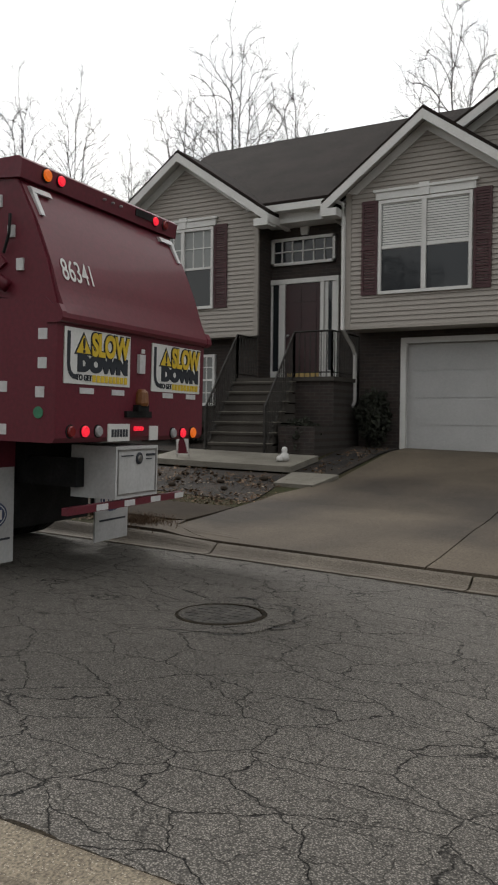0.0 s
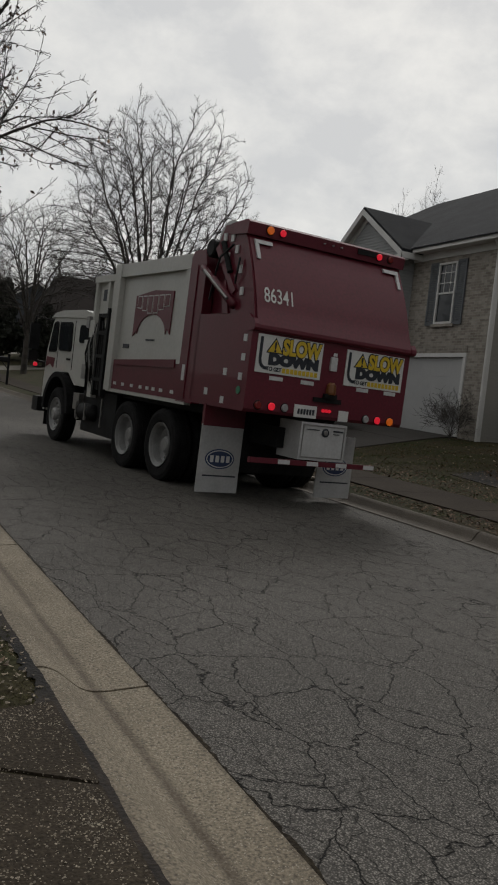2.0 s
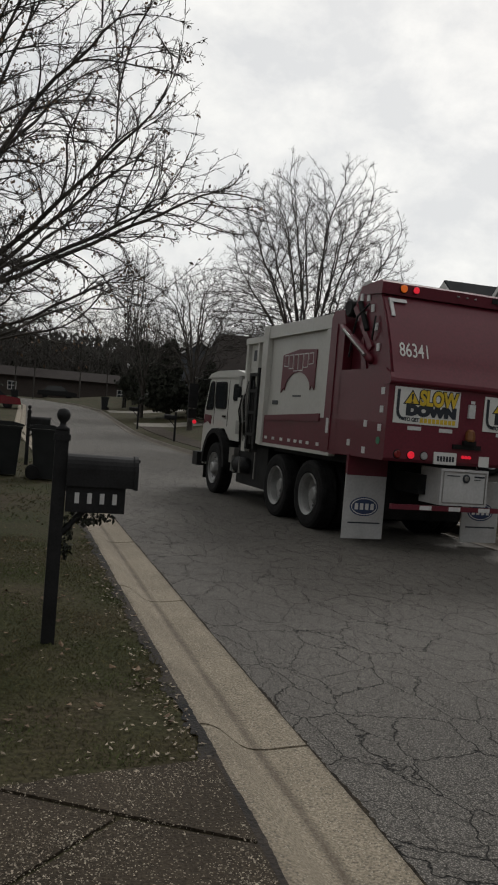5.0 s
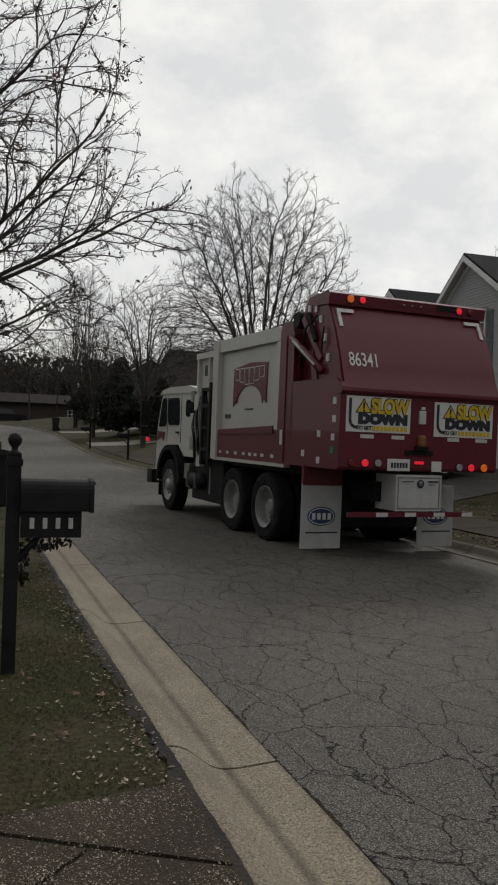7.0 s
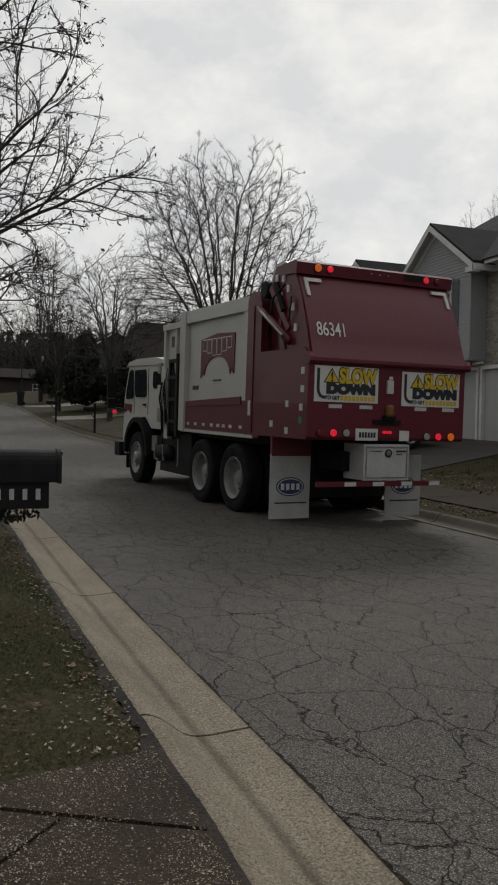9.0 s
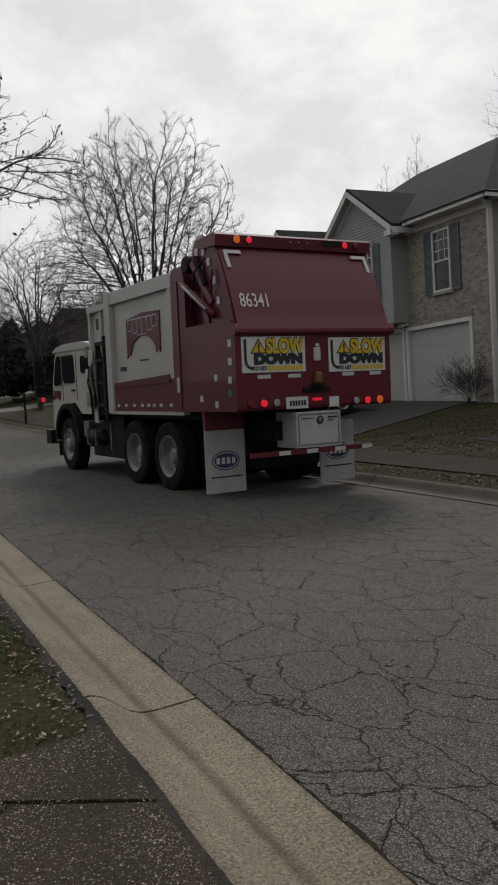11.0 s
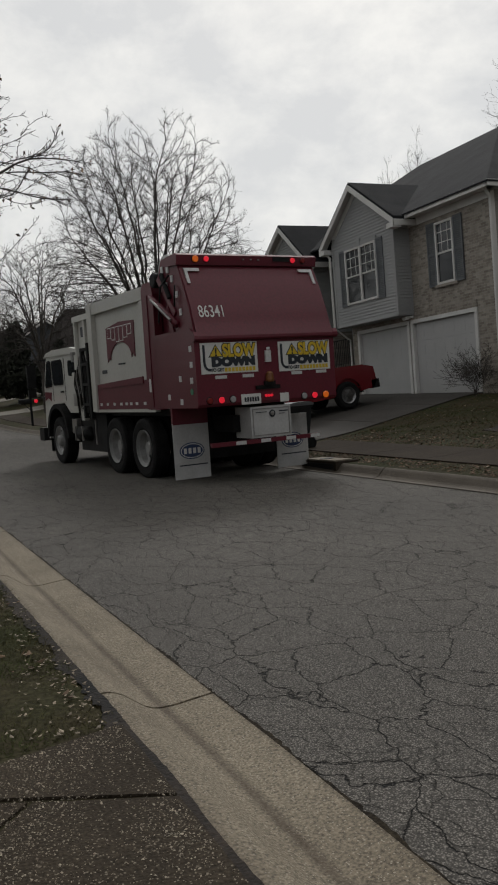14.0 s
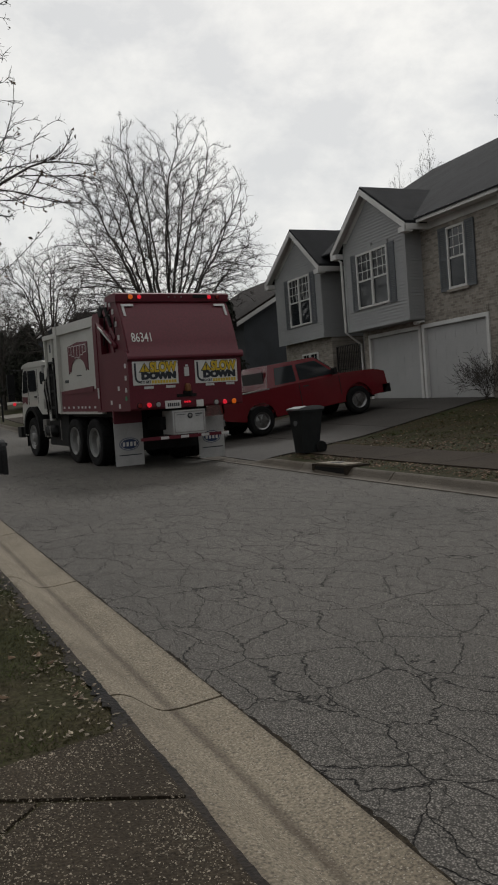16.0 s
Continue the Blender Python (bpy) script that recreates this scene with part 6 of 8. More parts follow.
        inn = [(7.2 + 0.66 * math.cos(a), 0.60 + 0.66 * math.sin(a)) for a in [math.pi * k / 14 for k in range(14, -1, -1)]]
        prism(bm, out + inn, *fx, "x")
        part("fender", bm, RUBBER, t, "black wheel arch")
        bm = bmesh.new()
        mx = -0.20 if not s else TW + 0.20
        tube(bm, [(0.16 if not s else TW - 0.16, 8.0, 2.36), (mx, 8.2, 2.42), (mx, 8.22, 1.55), (0.16 if not s else TW - 0.16, 8.25, 1.5)], 0.018, 6)
        part("mirror_arm", bm, CHASSIS, cab)
        bm = bmesh.new()
        box(bm, mx - 0.10, mx + 0.10, 8.16, 8.24, 1.75, 2.28)
        box(bm, mx - 0.09, mx + 0.09, 8.16, 8.24, 1.52, 1.72)
        part("mirror", bm, BLACK, cab, "black wing mirrors", bevel=0.015)
    lamp(cab, "marker_lamp", LAMP_RED, -0.16, 8.10, 1.45, 0.045, "lit red marker lamp", rim=False)
    bm = bmesh.new()
    prism(bm, [(7.72, 1.62), (8.24, 1.64), (8.27, 1.42), (8.0, 1.50), (7.78, 1.42)], 0.112, 0.124, "x")
    part("emblem", bm, RED, cab)
    bm = bmesh.new()
    prism(bm, [(8.0, 2.34), (8.27, 1.80), (8.31, 1.80), (8.05, 2.36)], 0.3, TW - 0.32, "x")
    part("windscreen", bm, GLASS, cab)
    block("front_bumper", CHASSIS, t, 0.0, TW, 8.2, 8.55, 0.50, 0.80, bevel=0.02)
    block("splash_guard", RUBBER, t, 0.1, 0.5, 7.98, 8.0, 0.25, 0.7)
    # wheels
    wheels = []
    for y in (2.28, 3.62):
        wheels.append((truck_wheel("wheel", t, (0.16, y, 0.53), True), (0.16, y, 0.53), 1))
        wheels.append((truck_wheel("wheel", t, (TW - 0.16, y, 0.53), True, -1), (TW - 0.16, y, 0.53), -1))
    wheels.append((truck_wheel("wheel", t, (0.20, 7.2, 0.53)), (0.20, 7.2, 0.53), 1))
    wheels.append((truck_wheel("wheel", t, (TW - 0.20, 7.2, 0.53), False, -1), (TW - 0.20, 7.2, 0.53), -1))
    # side loading arm: mast on the right, with a carriage and two grippers
    bm = bmesh.new()
    box(bm, TW - 0.06, TW + 0.06, 4.86, 4.96, 0.7, 3.3)
    box(bm, TW - 0.06, TW + 0.06, 5.22, 5.32, 0.7, 3.3)
    part("arm_mast", bm, CHASSIS, t, "black loading-arm mast")
    bm = bmesh.new()
    box(bm, 0.0, 0.14, -0.30, 0.30, -0.12, 0.12)
    for s in (-1, 1):
        tube(bm, [(0.1, 0.26 * s, 0), (0.35, 0.38 * s, 0), (0.62, 0.33 * s, 0), (0.74, 0.2 * s, 0)], 0.04, 6)
    arm = part("gripper_arm", bm, CHASSIS, t, "black bin gripper")
    return t, wheels, arm


truck, WHEELS, ARM = refuse_truck()

# ---- flatwork: driveways, sidewalks, apron ----


def slab_piece(parent, name, material, corners, rise=0.03, n=4, height=lift):
    """A concrete slab laid on the slope, its corners given in order; its top follows the ground."""
    a, b, c, d = [Vector(p) for p in corners]
    bm = bmesh.new()
    grid = []
    for j in range(n + 1):
        row = []
        for i in range(n + 1):
            p = (a.lerp(b, i / n)).lerp(d.lerp(c, i / n), j / n)
            row.append(bm.verts.new((p.x, p.y, height(p.x, p.y) + rise)))
        grid.append(row)
    for j in range(n):
        for i in range(n):
            bm.faces.new((grid[j][i], grid[j][i + 1], grid[j + 1][i + 1], grid[j + 1][i]))
    rim = grid[0] + [r[-1] for r in grid[1:]] + grid[-1][-2::-1] + [r[0] for r in grid[-2:0:-1]]
    low = [bm.verts.new(v.co - Vector((0, 0, 0.10))) for v in rim]
    for i in range(len(rim)):
        k = (i + 1) % len(rim)
        bm.faces.new((rim[i], rim[k], low[k], low[i]))
    return part(name, bm, material, parent)


def paving(name, label, material, xs, y_of, rows, gap=0.008, rise=0.03, seam=0.008):
    """Slabs between the lines xs, each strip cut into rows between y_of(x)."""
    base = tagged(new(name), label, name.split("_")[0], kind="structure")
    for x0, x1 in zip(xs, xs[1:]):
        for r in range(rows):
            def y(x, f):
                lo, hi = y_of(x)
                return lo + (hi - lo) * f
            f0, f1 = r / rows, (r + 1) / rows
            slab_piece(base, "slab", material, [(x0 + seam, y(x0, f0) + gap, 0), (x1 - seam, y(x1, f0) + gap, 0), (x1 - seam, y(x1, f1) - gap, 0), (x0 + seam, y(x0, f1) - gap, 0)], rise)
    return base


drive = paving("driveway_1", "stained concrete driveway rising to the white garage", DRIVE, [7.5, 8.8, 10.2, 11.4, 13.3, 15.2], lambda x: (-0.6, float(np.interp(x, [7.5, 8.8, 10.2, 11.4, 15.2], [5.84, 5.94, 5.95, 5.5, 5.65]))), 2, seam=0.0005)
for (ya, yb), (yc, yd) in (((-0.592, 2.612), (-0.592, 2.612)), ((2.628, 5.1), (2.628, 5.832))):
    slab_piece(drive, "slab", DRIVE, [(edge_right(ya) + 0.379, ya, 0), (7.4995, yc, 0), (7.4995, yd, 0), (edge_right(yb) + 0.379, yb, 0)], 0.03)
# the flare that joins driveway, sidewalk and kerb
slab_piece(drive, "slab", DRIVE, [(7.14, 5.125, 0), (7.5, 5.855, 0), (7.885, 5.96, 0), (7.19, 6.5, 0)], 0.028)
paving("driveway_2", "dark grey driveway sloping up to two garages", DRIVE_DARK, [6.98, 9.0, 10.9, 12.9, 14.82], lambda x: (15.6 + (x - 7.4) * 0.25, 22.4 + (x - 7.4) * 0.12), 2)


paving("driveway_3", "pale concrete driveway far up the street", PALE_STEP, [5.9, 8.0, 10.0, 13.0], lambda x: (63.2, 66.6), 1)
paving("driveway_4", "pale concrete driveway up the street", PALE_STEP, [6.4, 8.4, 10.6, 12.6], lambda x: (49.0, 52.2), 1)


def sidewalk(name, spans):
    base = tagged(new(name), "narrow grey concrete sidewalk across the front lawns", "sidewalk", kind="structure")
    for y0, y1 in spans:
        n = max(1, round((y1 - y0) / 1.5))
        for k in range(n):
            a, b = y0 + (y1 - y0) * k / n + 0.007, y0 + (y1 - y0) * (k + 1) / n - 0.007
            ca, cb = edge_right(a) + 1.12, edge_right(b) + 1.12
            slab_piece(base, "slab", WALKWAY, [(ca, a, 0), (ca + 1.2, a, 0), (cb + 1.2, b, 0), (cb, b, 0)], 0.025, 2)
    return base


sidewalk("sidewalk_far", [(-18.0, -0.7), (5.98, 15.62), (22.5, 48.9)])
apron = tagged(new("apron"), "damp exposed-aggregate concrete apron beside the kerb", "pavement", kind="structure")
for y0, y1 in ((-3.6, -2.0), (-2.0, -0.4), (-0.4, 1.15), (1.15, 2.95)):
    for x0, x1 in ((-4.2, -2.5), (-2.5, -0.78)):
        slab_piece(apron, "slab", AGGREGATE, [(x0 + 0.008, y0 + 0.008, 0), (x1 - 0.008, y0 + 0.008, 0), (x1 - 0.008, y1 - 0.008, 0), (x0 + 0.008, y1 - 0.008, 0)], 0.012, 3)
for corners in ([(-0.77, -3.6), (0.912, -3.6), (0.912, -0.41), (-0.77, -0.41)], [(-0.77, -0.39), (0.912, -0.39), (0.912, 1.14), (-0.77, 1.575)], [(-0.77, 1.60), (0.912, 1.16), (0.912, 2.695), (0.458, 2.912)],
                [(-0.78, 1.63), (0.438, 2.925), (0.0, 3.165), (-0.78, 3.0)], [(0.02, 3.18), (0.912, 2.72), (0.912, 3.42), (0.25, 3.26)]):
    slab_piece(apron, "slab", AGGREGATE, [(*c, 0) for c in corners], 0.012, 6)

# storm drain in the far kerb
drain = thing("storm_drain", "concrete storm drain inlet with a dark slot in the kerb", "drain", at=Matrix.Translation((0, 0, grade(12.5))))
bm = bmesh.new()
box(bm, 6.95, 7.40, 11.9, 13.1, 0.115, 0.150)
box(bm, 7.16, 7.40, 11.9, 13.1, -0.1, 0.115)
box(bm, 6.95, 7.20, 11.9, 11.98, 0.0, 0.115)
box(bm, 6.95, 7.20, 13.02, 13.1, 0.0, 0.115)
part("inlet_frame", bm, WALKWAY, drain, bevel=0.01)
block("inlet_cover", KERB, drain, 6.96, 7.30, 11.95, 12.95, 0.152, 0.172, label="pale worn concrete lid", bevel=0.006)
# solid black block gives the shade inside the open slot
block("slot_darkness", CHASSIS, drain, 6.965, 7.16, 11.99, 13.01, 0.015, 0.11)
bm = bmesh.new()
lathe(bm, ((0.12, 0), (0.12, 0.008), (0.0, 0.01)), Matrix.Translation((7.13, 12.5, 0.172)), 20)
part("access_lid", bm, IRON, drain)

# front walk and landing pad of the tan house
pad = tagged(new("path_1"), "pale concrete pad at the foot of the porch steps", "path", kind="structure")
slab_piece(pad, "slab", PALE_STEP, [(11.75, 6.45, 0), (12.85, 6.45, 0), (12.85, 9.4, 0), (11.75, 9.4, 0)], 0.14, 2)
slab_piece(pad, "slab", PALE_STEP, [(10.85, 5.62, 0), (11.73, 5.56, 0), (11.73, 6.40, 0), (10.85, 6.30, 0)], 0.06, 2)
bed = tagged(new("flower_bed"), "dark leaf-strewn planting bed", "garden bed", kind="structure")
slab_piece(bed, "soil", BED, [(9.7, 6.05, 0), (11.73, 6.4, 0), (11.73, 12.6, 0), (10.6, 12.6, 0)], 0.012, 5)
slab_piece(bed, "soil", BED, [(12.9, 9.0, 0), (15.05, 9.0, 0), (15.05, 12.6, 0), (12.9, 12.6, 0)], 0.06, 3)
slab_piece(bed, "soil", BED, [(11.76, 5.66, 0), (15.1, 5.72, 0), (15.1, 6.68, 0), (11.76, 6.43, 0)], 0.03, 4)

# ---- letter boxes, bins, small things ----


def mailbox(label, at, turn=0.0, group="mailboxes", plate=True, finial=True, scale=1.0, back=False):
    """A black mailbox on a wooden post; the box runs along +x from the post, with a number board under it."""
    m = thing("mailbox", label, "mailbox", group, at=at @ pose(0, 0, 0, 0, 0, turn) @ Matrix.Scale(scale, 4))
    bm = bmesh.new()
    box(bm, -0.045, 0.045, -0.045, 0.045, -0.3, 1.36)
    box(bm, -0.055, 0.055, -0.055, 0.055, 1.30, 1.34)
    part("post", bm, BLACK, m, bevel=0.006)
    if finial:
        bm = bmesh.new()
        lathe(bm, ((0.045, 1.36), (0.05, 1.375), (0.025, 1.39), (0.02, 1.41), (0.042, 1.435), (0.048, 1.46), (0.036, 1.49), (0.0, 1.50)), None, 14)
        part("finial", bm, BLACK, m, smooth=True)
    bm = bmesh.new()
    prof = [(-0.10, 1.03), (0.10, 1.03), (0.10, 1.14)] + [(0.10 * math.cos(math.pi * k / 10), 1.14 + 0.085 * math.sin(math.pi * k / 10)) for k in range(1, 10)] + [(-0.10, 1.14)]
    prism(bm, prof, 0.045, 0.52, "x")
    b = part("box", bm, BLACK, m)
    bm = bmesh.new()
    prism(bm, [(y * 1.07, 1.13 + (z - 1.13) * 1.07) for y, z in prof], 0.50, 0.528, "x")
    box(bm, 0.528, 0.545, -0.02, 0.02, 1.19, 1.21)
    part("door", bm, BLACK, b)
    bm = bmesh.new()
    box(bm, 0.05, 0.44, -0.06, 0.06, 0.99, 1.03)
    tube(bm, [(0.03, 0, 0.72), (0.3, 0, 1.0)], 0.02, 6)
    part("bracket", bm, BLACK, m)
    if plate:
        p = block("number_board", BLACK, m, 0.05, 0.45, -0.075, -0.055, 0.87, 1.05)
        for k in range(4):
            block("number_bar", FLAP, p, 0.108 + 0.085 * k, 0.138 + 0.085 * k, -0.081, -0.075, 0.925, 0.99, label="pale number bar")
            if back:
                block("number_bar", FLAP, p, 0.108 + 0.085 * k, 0.138 + 0.085 * k, 0.060, 0.066, 0.925, 0.99, label="pale number bar")
    if back:
        block("number_board", BLACK, m, 0.05, 0.45, 0.055, 0.0605, 0.87, 1.05)
    return m


def on_ground(x, y, dz=0.0):
    return Matrix.Translation((x, y, lift(x, y) + dz))


mailbox("black mailbox on a turned black post beside the near kerb", on_ground(0.245, 5.2, -0.05) @ Matrix.Diagonal((0.9, 0.9, 1.0, 1.0)))
mailbox("black mailbox on a dark post on the far verge", on_ground(7.68, 7.24), 180, scale=1.02, back=True)
mailbox("black mailbox on a dark post up the street", on_ground(0.05, 20.0), 0, plate=False, scale=0.93)
mailbox("dark mailbox on a thin post up the street", on_ground(6.6, 38.0), 180, plate=False, finial=False)
mailbox("dark mailbox on a thin post up the street", on_ground(6.0, 47.0), 180, plate=False, finial=False)

# ivy under the near mailbox


def leaf_cloud(name, centre, size, count, leaf, material, parent=None, seed=1, inside=None):
    """Many small folded leaves in a rounded, uneven mass."""
    r = random.Random(seed)
    co, faces = [], []
    for _ in range(count):
        while True:
            d = Vector((r.uniform(-1, 1), r.uniform(-1, 1), r.uniform(-1, 1)))
            if 0.25 < d.length < 1:
                break
        bump = 0.8 + 0.35 * noise.noise(d * 2.3 + Vector((seed, 0, 0)))
        p = Vector(centre) + Vector((d.x * size[0], d.y * size[1], d.z * size[2])) * bump
        q = Euler((r.uniform(0, 6.3), r.uniform(0, 6.3), r.uniform(0, 6.3))).to_matrix()
        s = leaf * r.uniform(0.6, 1.3)
        k = len(co)
        co += [tuple(p + q @ Vector(v)) for v in ((-s, 0, 0), (0, -s * 0.5, s * 0.1), (s, 0, 0), (0, s * 0.5, s * 0.1))]
        faces += [(k, k + 1, k + 2), (k, k + 2, k + 3)]
    me = bpy.data.meshes.new(name)
    me.from_pydata(co, [], faces)
    me.materials.append(material)
    ob = new(name, me)
    ob.parent = parent
    return ob


ivy = thing("ivy", "dark ivy trailing beneath the mailbox", "plant", at=on_ground(0.44, 5.22, -0.02))
tagged(leaf_cloud("foliage", (0.0, 0, 0.80), (0.19, 0.06, 0.055), 170, 0.020, SHRUB, ivy, 3), kind="stuff")
tagged(leaf_cloud("foliage", (-0.13, 0, 0.66), (0.055, 0.05, 0.17), 110, 0.020, SHRUB, ivy, 4), kind="stuff")


def wheelie_bin(label, at, turn=0.0, group="wheeled bins", lid_mat=None, size=1.0):
    """A tapered wheeled cart with rim, hinged lid, handle and two wheels; it fronts +x."""
    b = thing("wheeled_bin", label, "bin", group, at=at @ pose(0, 0, 0, 0, 0, turn))
    bm = bmesh.new()
    low, top = [(-0.19, -0.19), (0.21, -0.19), (0.21, 0.19), (-0.19, 0.19)], [(-0.29, -0.28), (0.27, -0.28), (0.27, 0.28), (-0.29, 0.28)]
    a = [bm.verts.new((x, y, 0.03)) for x, y in low]
    c = [bm.verts.new((x, y, 0.96)) for x, y in top]
    bm.faces.new(a[::-1])
    bm.faces.new(c)
    for i in range(4):
        bm.faces.new((a[i], a[(i + 1) % 4], c[(i + 1) % 4], c[i]))
    part("tub", bm, BIN_DARK, b, bevel=0.03)
    block("rim", BIN_DARK, b, -0.31, 0.29, -0.30, 0.30, 0.93, 0.98, bevel=0.01)
    bm = bmesh.new()
    prism(bm, [(-0.33, 0.985), (0.32, 0.985), (0.31, 1.02), (0.1, 1.07), (-0.2, 1.07), (-0.33, 1.03)], -0.31, 0.31, "y")
    lid = part("lid", bm, lid_mat or BIN_DARK, b, bevel=0.012)
    bm = bmesh.new()
    lathe(bm, ((0.09, 0), (0.09, 0.004), (0, 0.005)), Matrix.Translation((0.255, 0, 0.72)) @ pose(0, 0, 0, 0, 84, 0), 16)
    part("badge", bm, BIN_LID, b)
    bm = bmesh.new()
    tube(bm, [(-0.28, -0.2, 0.96), (-0.38, -0.2, 0.99), (-0.38, 0.2, 0.99), (-0.28, 0.2, 0.96)], 0.018, 6)
    part("handle", bm, BIN_DARK, b)
    for s in (-0.25, 0.25):
        bm = bmesh.new()
        lathe(bm, ((0.06, -0.03), (0.13, -0.03), (0.14, 0.0), (0.13, 0.03), (0.06, 0.03)), Matrix.Translation((-0.22, s, 0.14)) @ pose(0, 0, 0, 90, 0, 0), 16)
        part("wheel", bm, RUBBER, b)
    for piece in b.children:
        piece.data.transform(Matrix.Scale(size, 4))
    return b


BIN_AT = (7.85, 14.95)
served_bin = wheelie_bin("black wheeled garbage bin with a grey lid edge at the kerb", on_ground(*BIN_AT, 0.0), 180, lid_mat=BIN_LID, size=0.9)
wheelie_bin("black wheeled bin beside the house wall", on_ground(15.7, 16.1), -90)
wheelie_bin("dark green wheeled bin on the verge by a mailbox", on_ground(0.40, 16.6), 0)
wheelie_bin("dark wheeled bin beside another on the verge", on_ground(-0.34, 17.0), 0)
wheelie_bin("dark wheeled bin at the kerb far up the street", on_ground(5.8, 67.0), 180)
wheelie_bin("dark wheeled bin at the kerb far up the street", on_ground(-1.1, 66.0), 0)

# yard sign and ornament at the foot of the steps
sign = thing("yard_sign", "small leaning red and white banner sign", "sign", at=on_ground(12.0, 8.8, 0.14) @ pose(0, 0, 0, 0, -6, 12))
bm = bmesh.new()
box(bm, -0.006, 0.006, -0.12, 0.12, 0.05, 0.60)
part("panel", bm, SIGN_WHITE, sign)
bm = bmesh.new()
prism(bm, [(-0.10, 0.07), (0.10, 0.07), (0.07, 0.30), (0.0, 0.42), (-0.06, 0.26)], -0.009, -0.005, "x")
part("print", bm, RED, sign)
bm = bmesh.new()
tube(bm, [(0, -0.12, -0.02), (0, -0.12, 0.62)], 0.008, 5)
tube(bm, [(0, 0.12, -0.02), (0, 0.12, 0.62)], 0.008, 5)
part("stake", bm, STEEL, sign)
orn = thing("garden_ornament", "small white plaster garden ornament on the pad", "ornament", at=on_ground(12.2, 6.8, 0.14))
bm = bmesh.new()
lathe(bm, ((0.06, 0.0), (0.085, 0.05), (0.07, 0.12), (0.04, 0.15), (0.055, 0.19), (0.04, 0.24), (0.0, 0.25)), None, 12)
lathe(bm, ((0.05, 0.0), (0.06, 0.04), (0.04, 0.09), (0.0, 0.10)), Matrix.Translation((-0.09, 0.05, 0)), 10)
part("figure", bm, WHITE_TRIM, orn, smooth=True)

# shrubs
for k, (x, y, s) in enumerate(((13.85, 11.9, 0.50), (13.9, 10.95, 0.46), (13.85, 10.0, 0.5), (13.5, 7.1, 0.45), (14.98, 6.24, 0.43))):
    sh = thing("shrub", "dark clipped evergreen shrub against the brick", "shrub", "evergreen shrubs", at=on_ground(x, y))
    # the fifth, taller and denser, is added to fill a dark area by the wall
    high = 1.75 if k == 4 else 1.0
    leaf_cloud("foliage", (0, 0, s * 0.85 * high), (s, s, s * 0.9 * high), 3000 if k == 4 else 1500, 0.05, SHRUB, sh, 20 + k)
    bm = bmesh.new()
    tube(bm, [(0, 0, -0.05), (0.02, 0, s)], 0.03, 5)
    part("stem", bm, BARK, sh)

# ---- pickup on the driveway: x ahead from its tail, y to its left, z up ----


